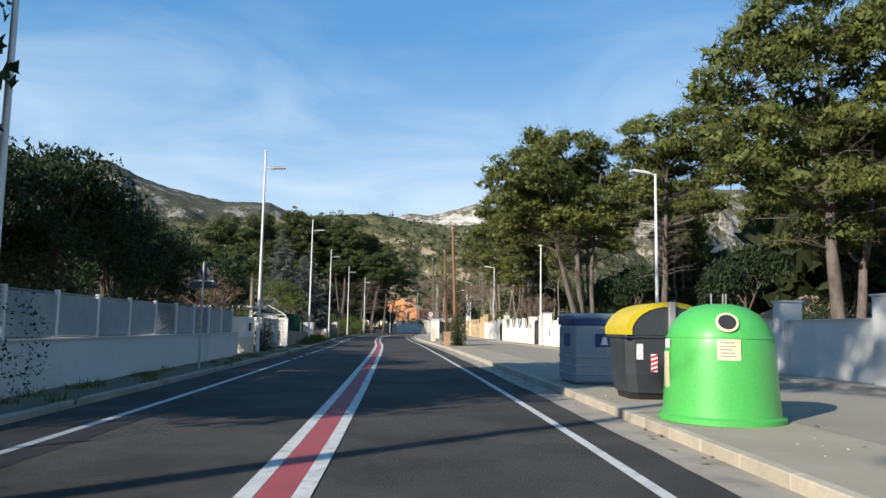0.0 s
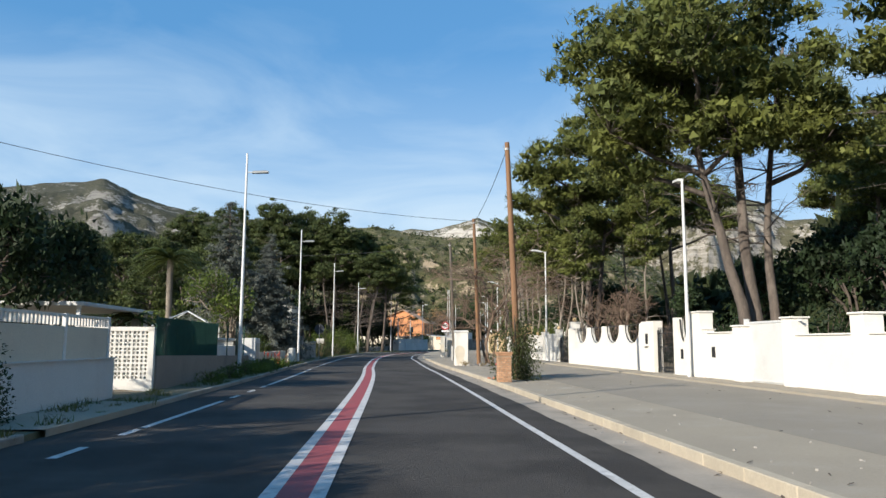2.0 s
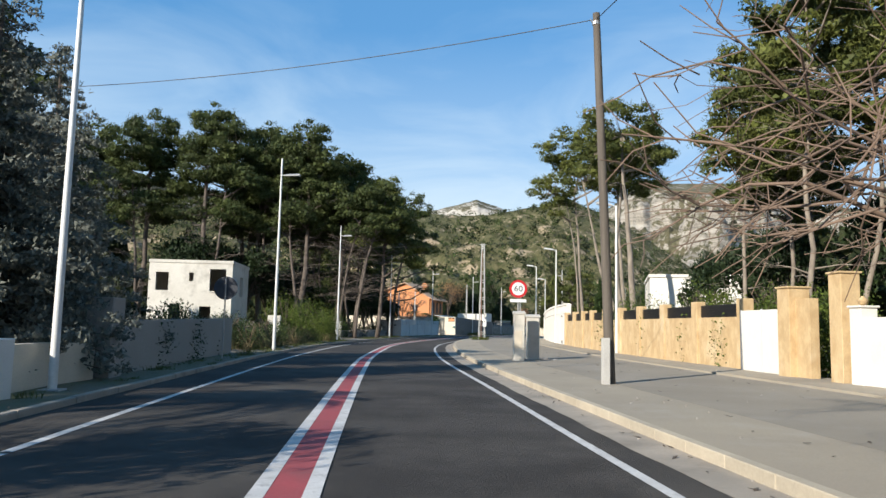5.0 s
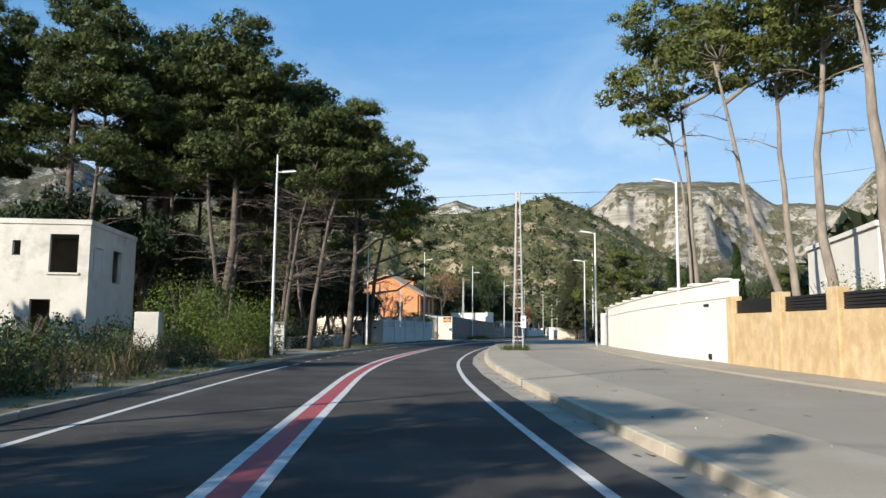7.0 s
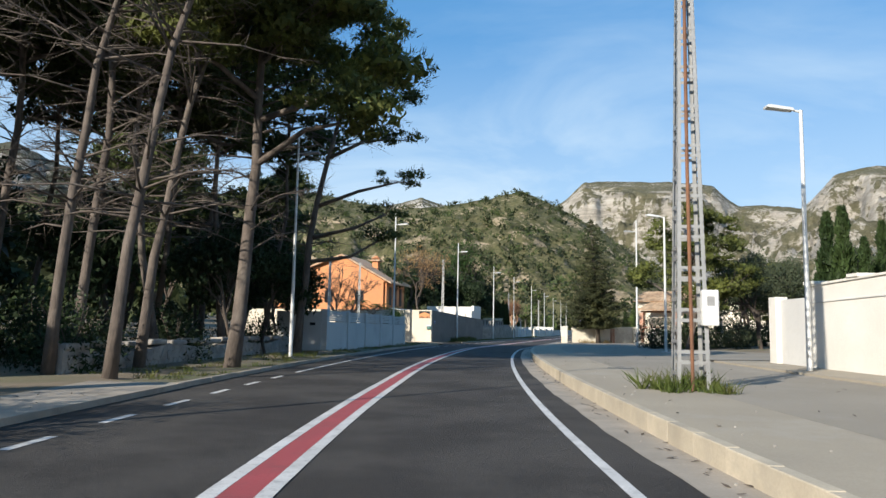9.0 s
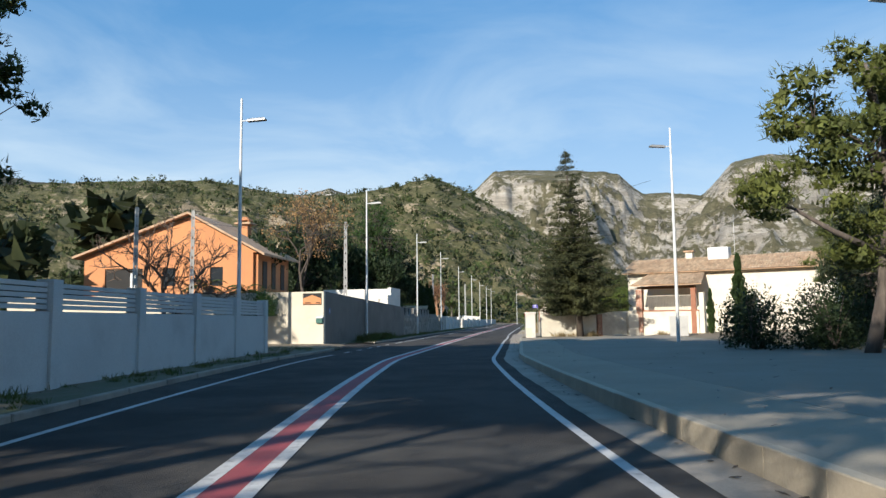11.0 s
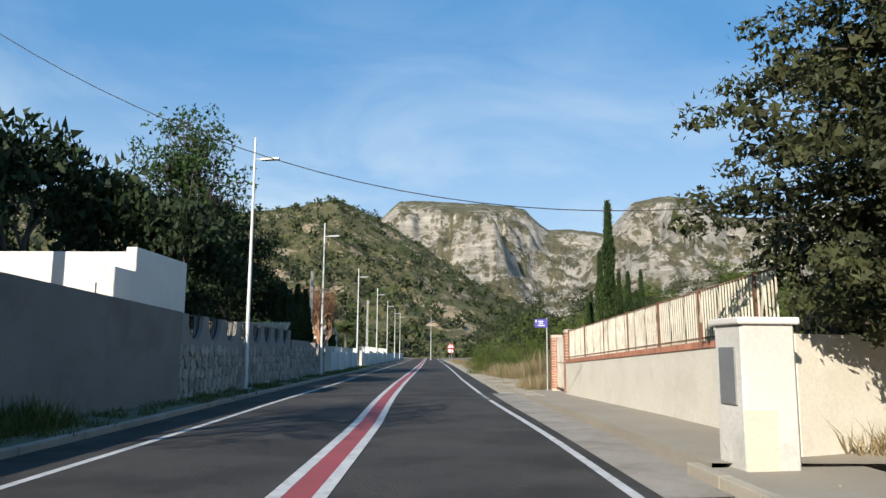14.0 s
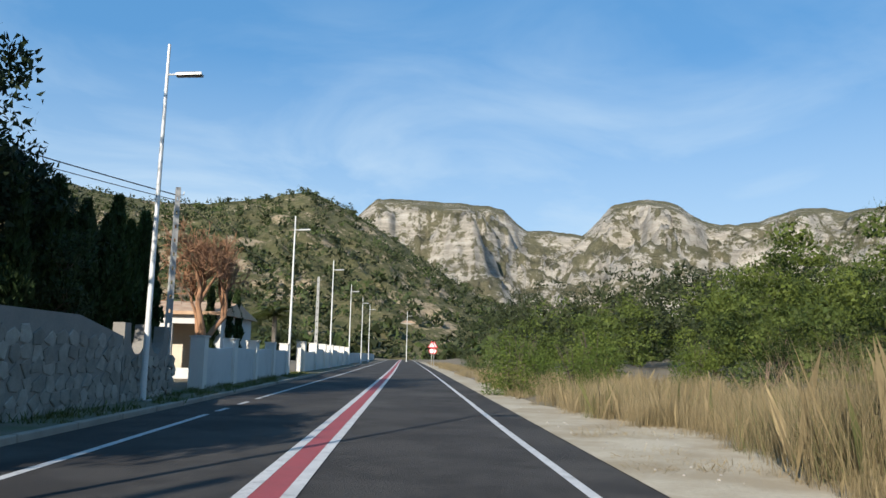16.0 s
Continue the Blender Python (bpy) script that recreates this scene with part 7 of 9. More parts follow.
for x, y, s in ((1.2, 68.5, 1.0), (0.9, 68.3, 0.8), (1.6, 68.4, 0.9), (0.5, 68.4, 0.7), (2.0, 68.8, 0.8), (1.4, 68.1, 0.6), (0.2, 68.2, 0.5), (0.45, 96.0, 0.8), (0.75, 95.6, 0.6)):
    st = thing("rubble_stone", "loose grey stone at the foot of a pillar", "stone", pose(x, y, 0.16, 20 * x, 0, 90 * y), group="loose stones")
    part("stone", Geo().lathe([(0.0, -0.06), (0.13 * s, -0.05), (0.2 * s, 0.03), (0.15 * s, 0.12 * s), (0.0, 0.15 * s)], 7), grey_stone, st)
hyd = thing("red_marker", "short leaning red and white plastic marker", "marker post", pose(2.0, 68.2, 0.15, 0, 25, 0))
part("post", Geo().tube([(0, 0, -0.05), (0, 0, 0.45)], 0.04, 8), sign_red, hyd)
part("tip", Geo().tube([(0, 0, 0.45), (0, 0, 0.7)], 0.03, 8), paper_white, hyd)


# ---- houses ----
def window(parent, m, w, h, frame_mat=None, glass=None, depth=0.12, bars=True, name="window"):
    """A window set into a wall's front: m puts its middle on the face, looking along -y."""
    win = part(name, Geo().box(-w / 2, -0.005, -h / 2, w / 2, depth, h / 2), glass or glass_mat, parent)
    win.matrix_basis = m
    fm = frame_mat or white_wall
    for a, b, c, d in ((-w / 2 - 0.05, -h / 2 - 0.05, w / 2 + 0.05, -h / 2), (-w / 2 - 0.05, h / 2, w / 2 + 0.05, h / 2 + 0.05), (-w / 2 - 0.05, -h / 2, -w / 2, h / 2), (w / 2, -h / 2, w / 2 + 0.05, h / 2)):
        part("frame", Geo().box(a, -0.03, b, c, 0.02, d), fm, win)
    return win


def opening_wall(x0, x1, z0, z1, holes, y0, y1):
    """A wall in x and z with rectangular holes right through it."""
    g = Geo()
    xs = sorted({x0, x1, *[h[0] for h in holes], *[h[2] for h in holes]})
    zs = sorted({z0, z1, *[h[1] for h in holes], *[h[3] for h in holes]})
    for a, b in zip(xs[:-1], xs[1:]):
        for c, d in zip(zs[:-1], zs[1:]):
            if not any(h[0] <= (a + b) / 2 <= h[2] and h[1] <= (c + d) / 2 <= h[3] for h in holes):
                g.box(a, y0, c, b, y1, d)
    return g


# roofless white shell of a house among the pines
ru = thing("house", "abandoned white two-storey concrete house with empty window openings", "house", pose(-21.9, 130.9, 0.2, 0, 0, 3))
part("wall", opening_wall(-7.2, 0, -0.4, 6.35, [(-1.95, 3.9, -0.55, 5.85), (-3.75, 4.75, -3.35, 5.5), (-2.75, 0.6, -1.75, 2.55), (-5.3, 0.6, -4.4, 2.75), (-6.6, 3.9, -5.5, 5.5)], 0, 0.22), ruin_wall, ru)
side = part("wall", opening_wall(0, 7.0, -0.4, 6.35, [(0.5, 4.0, 1.6, 5.3), (3.2, 3.6, 4.6, 5.4)], 0, 0.22), ruin_wall, ru)
side.matrix_basis = pose(-0.22, 0.22, 0, 0, 0, 90) @ pose(0, -0.22, 0)
sd2 = part("wall", Geo().box(-7.2, 0.22, -0.4, -6.98, 7.2, 6.35), ruin_wall, ru)
part("wall", Geo().box(-7.0, 7.0, -0.4, -0.2, 7.2, 6.35), ruin_wall, ru)
part("floor_slab", Geo().box(-7.0, 0.2, 2.95, -0.2, 7.0, 3.15), grey_wall, ru)
part("roof", Geo().box(-7.25, -0.06, 6.35, 0.06, 7.25, 6.6), ruin_wall, ru)
part("sill", Geo().box(-2.05, -0.08, 3.8, -0.45, 0.1, 3.9), ruin_wall, ru)
part("panel", Geo().box(0.03, 0.5, 4.0, 0.06, 1.6, 5.2), pale_wall, ru)

# orange house with tiled roof and chimney
oh = thing("house", "orange rendered house with a low tiled gable roof", "house", pose(-9.3, 204.8, 0.3, 0, 0, -20) @ Matrix.Scale(1.13, 4))
part("wall", opening_wall(-7.5, 0, -0.3, 5.4, [(-6.0, 2.2, -3.3, 4.6), (-1.9, 3.4, -1.0, 4.6)], 0, 0.25), orange_wall, oh)
part("wall", Geo().loft([[(-7.5, y, 5.4), (0.0, y, 5.4), (0.0, y, 8.0)] for y in (0, 0.25)]), orange_wall, oh)
sw_ = part("wall", opening_wall(0.25, 6.0, -0.3, 5.5, [(1.0, 3.2, 1.7, 5.0), (2.6, 3.2, 3.3, 5.0), (4.3, 3.2, 5.0, 5.0)], 0, 0.25), orange_wall, oh)
sw_.matrix_basis = pose(4.6, 0, 0, 0, 0, 90)
part("wall", opening_wall(0.0, 4.35, -0.3, 5.5, [(1.4, 3.4, 2.3, 4.6)], 0, 0.25), orange_wall, oh)
part("wall", Geo().loft([[(0.0, y, 5.5), (4.6, y, 5.5), (0.0, y, 8.0)] for y in (0, 0.25)]), orange_wall, oh)
part("wall", Geo().box(-7.5, 5.75, -0.3, 4.6, 6.0, 5.4), orange_wall, oh)
part("wall", Geo().box(-7.5, 0.25, -0.3, -7.25, 5.75, 5.4), orange_wall, oh)
part("roof", Geo().loft([[(-8.1, -0.5, 5.3), (0.0, -0.5, 8.1), (0.0, -0.5, 8.25), (-8.1, -0.5, 5.45)], [(-8.1, 6.3, 5.3), (0, 6.3, 8.1), (0, 6.3, 8.25), (-8.1, 6.3, 5.45)]]), tile_mat, oh)
part("roof", Geo().loft([[(0.0, -0.5, 8.1), (5.3, -0.5, 5.25), (5.3, -0.5, 5.4), (0.0, -0.5, 8.25)], [(0, 6.3, 8.1), (5.3, 6.3, 5.25), (5.3, 6.3, 5.4), (0, 6.3, 8.25)]]), tile_mat, oh)
ch = part("chimney", Geo().box(1.68, 3.9, 5.0, 2.32, 4.6, 7.9, 0.02), orange_wall, oh)
part("chimney_cap", Geo().box(1.4, 3.65, 7.9, 2.6, 4.85, 8.02, 0.02), tile_mat, ch)
part("chimney_cap", Geo().loft([[(1.55, 3.8, 8.2), (2.45, 3.8, 8.2), (2.45, 4.7, 8.2), (1.55, 4.7, 8.2)], [(1.95, 4.2, 8.5), (2.05, 4.2, 8.5), (2.05, 4.3, 8.5), (1.95, 4.3, 8.5)]]), orange_wall, ch)
for k in ((1.6, 3.85), (2.32, 3.85), (1.6, 4.57), (2.32, 4.57)):
    part("chimney_post", Geo().box(k[0], k[1], 8.02, k[0] + 0.08, k[1] + 0.08, 8.2), orange_wall, ch)
part("door", Geo().box(-6.0, 0.1, 2.2, -3.3, 0.14, 4.6), dark_open, oh)
part("curtain", Geo().box(-4.2, 0.06, 2.3, -3.7, 0.1, 4.4), paper_white, oh)
for x0, x1 in ((-1.9, -1.0), (1.4, 2.3)):
    part("window", Geo().box(x0, 0.1, 3.4, x1, 0.14, 4.6), glass_mat, oh)
part("gable", Geo().loft([[(-7.5, y, 5.4), (4.6, y, 5.4), (0.0, y, 8.0)] for y in (5.76, 5.99)]), orange_wall, oh)
for y0 in (1.0, 2.6, 4.3):
    part("shutter", Geo().box(4.62, y0, 3.2, 4.66, y0 + 0.7, 5.0), bark_dark, oh)
part("awning", Geo().loft([[(4.7, 1.0, 2.9), (8.2, 1.0, 2.3), (8.2, 1.0, 2.36), (4.7, 1.0, 2.98)], [(4.7, 9, 2.9), (8.2, 9, 2.3), (8.2, 9, 2.36), (4.7, 9, 2.98)]]), pale_wall, oh, "pale lean-to roof")


def tiled_roof(parent, corners, rows, cols, label=""):
    """A roof slope of barrel tiles between the eaves (two points) and the ridge (two points)."""
    a, b, c, d = (Vector(p) for p in corners)          # eaves left, eaves right, ridge right, ridge left
    deck = part("roof", Geo().loft([[a, b, c, d], [p + Vector((0, 0, 0.06)) for p in (a, b, c, d)]]), tile_mat, parent, label)
    up, across = (d - a), (b - a)
    n = across.cross(up).normalized()
    if n.z < 0:
        n = -n
    g = Geo()
    for i in range(cols):
        u = (i + 0.5) / cols
        p0, p1 = a.lerp(b, u), d.lerp(c, u)
        half = 0.42 * across.length / cols
        ax = across.normalized()
        for j in range(rows):
            q0, q1 = p0.lerp(p1, j / rows - 0.015 * (j == 0)), p0.lerp(p1, (j + 1.12) / rows if j < rows - 1 else 1.0)
            r0, r1 = half * 1.1, half * 0.92
            rings = []
            for q, r, lift in ((q0, r0, 0.075), (q1, r1, 0.05)):
                rings.append([q + ax * (r * math.cos(t)) + n * (lift + 0.62 * r * math.sin(t)) for t in np.linspace(0, math.pi, 6)])
            g.loft(rings, False, False)
    ob = part("roof_tiles", g, tile_island, deck)
    ob["kind"] = "stuff"
    return deck


tile_island = material("barrel_tile", (0.58, 0.42, 0.27), (0.44, 0.29, 0.175), 0.88, 1.2, 0.8, 0.25, 18, stain=(0.45, 0.39, 0.28), stain_scale=1.4, stain_amount=0.6, island=0.22)

# white house with porch by the side street
wh_ = thing("house", "white rendered house with tiled roofs and a brick-pillared porch", "house", pose(22.6, 196.4, 0.35, 0, 0, -45) @ Matrix.Diagonal((0.82, 1, 1, 1)))
HX = wh_
part("wall", opening_wall(-2.1, 15, -0.6, 4.45, [(8.0, 1.2, 9.0, 2.6)], 2.6, 2.85), pale_cream, HX)
part("wall", Geo().box(-2.1, 2.85, -0.6, -1.85, 7.5, 4.45), pale_cream, HX)
part("gable", Geo().loft([[(x, 2.6, 4.45), (x, 7.5, 4.45), (x, 5.0, 5.45)] for x in (-2.1, -1.85)]), pale_cream, HX)
part("wall", Geo().box(-2.1, 7.3, -0.6, 15, 7.5, 4.15), pale_cream, HX)
part("wall", Geo().box(14.8, 2.85, -0.6, 15.0, 7.3, 4.15), pale_cream, HX)
tiled_roof(HX, [(-2.5, 2.1, 4.33), (15.4, 2.1, 4.33), (15.4, 5.0, 5.5), (-2.5, 5.0, 5.5)], 8, 78)
part("roof", Geo().loft([[(-2.5, 5.0, 5.5), (15.4, 5.0, 5.5), (15.4, 7.9, 4.33), (-2.5, 7.9, 4.33)], [(-2.5, 5.0, 5.58), (15.4, 5.0, 5.58), (15.4, 7.9, 4.41), (-2.5, 7.9, 4.41)]]), tile_mat, HX)
tiled_roof(HX, [(-0.6, -0.5, 3.3), (5.4, -0.5, 3.3), (4.9, 2.62, 4.3), (0.0, 2.62, 4.3)], 7, 27)
part("beam", Geo().box(-0.2, -0.05, 3.08, 4.8, 0.2, 3.28, 0.01), post_wood, HX)
part("porch_floor", Geo().box(0.0, 0.0, -0.3, 4.7, 2.6, 0.9), pale_cream, HX)
part("parapet", Geo().box(0.3, -0.1, -0.3, 5.0, 0.12, 1.5, 0.012), pale_cream, HX)
part("coping", Geo().box(0.28, -0.14, 1.5, 5.02, 0.16, 1.58), brick_mat, HX)
rail_bar = Geo().box(-0.014, -0.014, 1.58, 0.014, 0.014, 2.62).mesh("railing_bar", rail_metal)
for k in range(34):
    part("railing_bar", rail_bar, None, HX).matrix_basis = pose(0.6 + 0.128 * k, 0, 0)
part("railing_rail", Geo().box(0.3, -0.02, 2.57, 4.6, 0.02, 2.62), rail_metal, HX)
part("pillar", Geo().box(4.4, -0.15, -0.3, 4.8, 0.25, 3.08), brick_mat, HX)
pmain = part("pillar_core", Geo().box(-0.256, -0.256, -0.3, 0.256, 0.256, 3.1), mortar, HX)
brick_shell(pmain, 0.265, 0.0, 3.1)
part("pilaster", Geo().box(5.1, -0.3, -0.3, 5.5, 0.2, 2.75, 0.015), pale_cream, HX)
cb = part("chimney", Geo().box(2.6, 4.7, 5.0, 3.2, 5.2, 6.0), pale_cream, HX)
part("chimney_cap", Geo().box(2.45, 4.55, 6.0, 3.35, 5.35, 6.1), tile_mat, cb)
tank = thing("water_tank", "white roof tank on a tiled roof", "water tank", HX.matrix_basis @ pose(5.6, 4.7, 5.3))
part("tank", Geo().box(-0.9, -0.5, 0, 0.9, 0.5, 0.9, 0.05), paper_white, tank)
aerial = thing("roof_aerial", "thin metal aerial pole on the roof", "aerial", HX.matrix_basis @ pose(6.9, 4.9, 5.4))
part("mast", Geo().tube([(0, 0, 0), (0, 0, 3.2)], 0.03, 6), dull_metal, aerial)

# street-side wall, gate and pillars before that house
fw = thing("wall_front", "cream plastered garden wall with dark damp stains", "garden wall", pose(14.5, 195.7, 0.12, 0, 0, 5), kind="structure")
part("wall_body", Geo().box(0.3, -0.12, -0.3, 4.5, 0.12, 1.58, 0.01), pale_cream, fw)
part("wall_body", Geo().box(7.1, -0.12, -0.3, 7.9, 0.12, 1.58, 0.01), pale_cream, fw)
fpb = Geo().box(-0.012, -0.012, 1.58, 0.012, 0.012, 1.9).mesh("spike", black_iron)
for k in range(34):
    part("spike", fpb, None, fw).matrix_basis = pose(0.4 + 0.12 * k, 0, 0)
bpl = thing("brick_pillar", "worn red brick gate pillar", "brick pillar", pose(19.25, 196.15, 0.12, 0, 0, 5))
part("core", Geo().box(-0.181, -0.181, -0.2, 0.181, 0.181, 1.6), mortar, bpl)
brick_shell(bpl, 0.19, 0.0, 1.6)
gt = thing("driveway_gate", "white weathered sheet-metal double gate", "gate", pose(20.75, 196.4, 0.12, 0, 0, 8))
board = Geo().box(-0.045, -0.015, 0.1, 0.045, 0.015, 1.78, 0.006).mesh("board", rail_white)
for k in range(26):
    part("board", board, None, gt).matrix_basis = pose(-1.25 + 0.1 * k, 0, 0)
for z in (0.25, 0.95, 1.65):
    part("rail", Geo().box(-1.3, 0.016, z, 1.3, 0.05, z + 0.06), cream_wall, gt)
wpl = thing("gate_pillar", "whitewashed square pillar with a meter door at the kerb", "pillar", pose(13.93, 195.36, 0.12, 0, 0, -14) @ Matrix.Diagonal((1.16, 1.16, 1.0, 1)))
part("body", Geo().box(-0.28, -0.28, -0.25, 0.28, 0.28, 1.66, 0.025), ruin_wall, wpl)
part("bare_patch", Geo().box(-0.284, -0.288, 0.0, 0.05, -0.281, 0.7, 0.0), cream_wall, wpl, "sandy patch where render fell")
part("cap", Geo().box(-0.32, -0.32, 1.66, 0.32, 0.32, 1.74, 0.015), white_wall, wpl)
part("door", Geo().box(-0.3, -0.16, 0.75, -0.279, 0.16, 1.4), dull_metal, wpl)
part("sign_plate", Geo().box(0.281, -0.12, 0.95, 0.3, 0.12, 1.2), paper_white, wpl)
cbx = thing("concrete_box", "bare concrete service box by the kerb", "service box", pose(21.7, 189.6, 0.15, 0, 0, -30))
part("body", Geo().box(-0.55, -0.4, -0.2, 0.55, 0.4, 1.35, 0.02), concrete_post, cbx)
part("knob", Geo().box(-0.05, -0.42, 0.85, 0.05, -0.4, 0.95), dull_metal, cbx)

# railing fence on a rendered base
rf = thing("railing_fence", "rusty white upright-bar railing on a cream wall with a brick course", "fence", pose(15.66, 196.5, 0.53, -2.0, 0, -17.3))
FL = 14.68
part("base_wall", Geo().box(-0.1, 0.0, -0.7, 0.12, FL, 1.12, 0.01), pale_cream, rf)
soldier = Geo().box(-0.13, -0.028, 1.12, 0.14, 0.028, 1.24, 0.004).mesh("brick", brick_mat)
part("mortar_bed", Geo().box(-0.12, 0.2, 1.12, 0.13, FL, 1.22), mortar, rf)
for k in range(int((FL - 0.3) / 0.066)):
    part("brick", soldier, None, rf).matrix_basis = pose(0, 0.26 + 0.066 * k, 0)
bar_me = Geo().tube([(0, 0, 1.24), (0, 0, 2.2)], 0.017, 6).mesh("bar", rail_white)
curl = Geo()
curl.tube([(0, 0.05 * math.sin(7 * t), 1.27 + 0.9 * t) for t in np.linspace(0, 1, 9)], [0.03 - 0.018 * abs(1 - 2 * t) for t in np.linspace(0, 1, 9)], 5)
curl_me = curl.mesh("wavy_bar", rail_metal)
k = 0
y = 0.3
while y < FL - 0.1:
    if k % 7 == 4:
        part("wavy_bar", curl_me, None, rf).matrix_basis = pose(0, y, 0)
    else:
        part("bar", bar_me, None, rf).matrix_basis = pose(0, y, 0)
    y += 0.115
    k += 1
for z in (1.3, 2.17):
    part("rail", Geo().box(-0.015, 0.2, z, 0.015, FL, z + 0.03), rust, rf)
for k in range(7):
    part("post", Geo().box(-0.03, FL - 2.43 - 2.26 * k + 2.26 - 0.03, 1.22, 0.03, FL - 2.43 - 2.26 * k + 2.26 + 0.03, 2.22), rust, rf, "rust-brown flat post")
for x, y, h in ((20.3, 210.86, 2.13), (21.56, 214.19, 2.04)):
    q = thing("brick_pillar", "square red brick gate pillar with pale mortar joints", "brick pillar", pose(x, y, 0.12, 0, 0, -20), group="brick gate pillars")
    part("core", Geo().box(-0.216, -0.216, -0.2, 0.216, 0.216, h), mortar, q)
    brick_shell(q, 0.225, 0.0, h, 0.098)
    part("cap", Geo().box(-0.22, -0.22, h, 0.22, 0.22, h + 0.02, 0.006), mortar, q)
gg = thing("driveway_gate", "pale corrugated sheet-metal gate between brick pillars", "gate", pose(20.93, 212.53, 0.1, 0, 0, -20.7))
b5 = [Geo().box(-0.02, -0.036, z0, 0.012, 0.036, z1, 0.01).mesh("board", rail_white) for z0, z1 in ((0.1, 1.0), (1.03, 1.92))]
for k in range(34):
    for me in b5:
        part("board", me, None, gg).matrix_basis = pose(0, -1.505 + 0.0912 * k, 0.012 * math.sin(5 * k))
part("backing", Geo().box(0.014, -1.53, 0.08, 0.026, 1.53, 1.9), rail_white, gg)
for z in (0.06, 1.0, 1.88):
    part("rail", Geo().box(-0.012, -1.53, z, 0.04, 1.53, z + 0.045), rust, gg)
for y in (-1.555, 1.555):
    part("post", Geo().box(-0.03, y - 0.025, 0.0, 0.03, y + 0.025, 1.95), rust, gg)

# ribs across the dropped kerb before that gate
rib_me = Geo().box(-0.24, -0.035, -0.02, 0.24, 0.035, 0.014, 0.006).mesh("rib", gutter_mat)
ramp = thing("kerb_ramp", "ribbed concrete ramp at a driveway", "ramp", kind="structure")
for k in range(19):
    x_, y_ = beside(211.0 + 0.19 * k, 4.92)
    part("rib", rib_me, None, ramp).matrix_basis = pose(x_, y_, 0.098 - 0.012 * k / 19, 0, -4, turn_at(212) + 18)
# far buildings
sh = thing("house", "small white porch house behind a garden wall", "house", pose(14.6, 251, 0.2, 0, 0, -20))
part("wall", opening_wall(0, 5, -0.3, 2.8, [(0.8, 0.4, 2.0, 2.4), (2.8, 0.4, 4.2, 2.4)], 0, 0.2), pale_wall, sh)
part("wall", Geo().box(0, 0.2, -0.3, 0.2, 6, 2.8), pale_wall, sh)
part("wall", Geo().box(4.8, 0.2, -0.3, 5, 6, 2.8), pale_wall, sh)
part("inner_wall", Geo().box(0.2, 1.8, -0.3, 4.8, 2.0, 2.8), cream_wall, sh)
part("roof", Geo().loft([[(-0.3, -0.3, 2.8), (5.3, -0.3, 2.8), (5.3, 6.2, 2.8), (-0.3, 6.2, 2.8)], [(-0.3, -0.3, 2.95), (5.3, -0.3, 2.95), (5.0, 3, 3.6), (0, 3, 3.6)]]), tile_mat, sh)
fh = thing("house", "pale far house with a tiled roof on the hill", "house", pose(98, 455, 10.4, 0, 0, 10) @ Matrix.Scale(0.36, 4))
part("wall", Geo().box(-9, -5, -6, 9, 5, 5, 0.1), cream_wall, fh)
part("roof", Geo().loft([[(-9.6, -5.6, 5), (9.6, -5.6, 5), (9.6, 5.6, 5), (-9.6, 5.6, 5)], [(-7, -0.2, 7.4), (7, -0.2, 7.4), (7, 0.2, 7.4), (-7, 0.2, 7.4)]]), tile_mat, fh)
for k in range(4):
    part("window", Geo().box(-7 + 4 * k, -5.05, 1.5, -5.4 + 4 * k, -4.98, 3.2), glass_mat, fh)
rh = thing("house", "orange-roofed bungalow behind trees", "house", pose(26, 46, -0.2, 0, 0, 10))
part("wall", Geo().box(-4, -3, -0.4, 4, 3, 2.6), white_wall, rh)
part("roof", Geo().loft([[(-4.5, -3.5, 2.6), (4.5, -3.5, 2.6), (4.5, 3.5, 2.6), (-4.5, 3.5, 2.6)], [(-3, 0, 4.0), (3, 0, 4.0), (3, 0.1, 4.0), (-3, 0.1, 4.0)]]), tile_mat, rh)
part("window", Geo().box(-4.03, -1, 0.8, -3.99, 0.5, 2.0), glass_mat, rh)
vh = thing("house", "white villa wall rising behind the pines", "house", pose(13.9, 128.2, 0.4, 0, 0, -104))
part("wall", opening_wall(-0.2, 9, -0.4, 5.0, [(2.5, 3.0, 3.6, 4.4)], 0, 0.3), white_wall, vh)
part("wall", Geo().box(-0.2, 0.3, -0.4, 0.1, 6, 5.0), white_wall, vh)
part("wall", Geo().box(8.7, 0.3, -0.4, 9.0, 6, 5.0), white_wall, vh)
part("wall", Geo().box(-0.2, 6, -0.4, 9.0, 6.3, 5.0), white_wall, vh)
part("window", Geo().box(2.5, 0.1, 3.0, 3.6, 0.15, 4.4), glass_mat, vh)
part("roof", Geo().box(-0.3, -0.1, 5.0, 9.1, 6.4, 5.2), white_wall, vh)
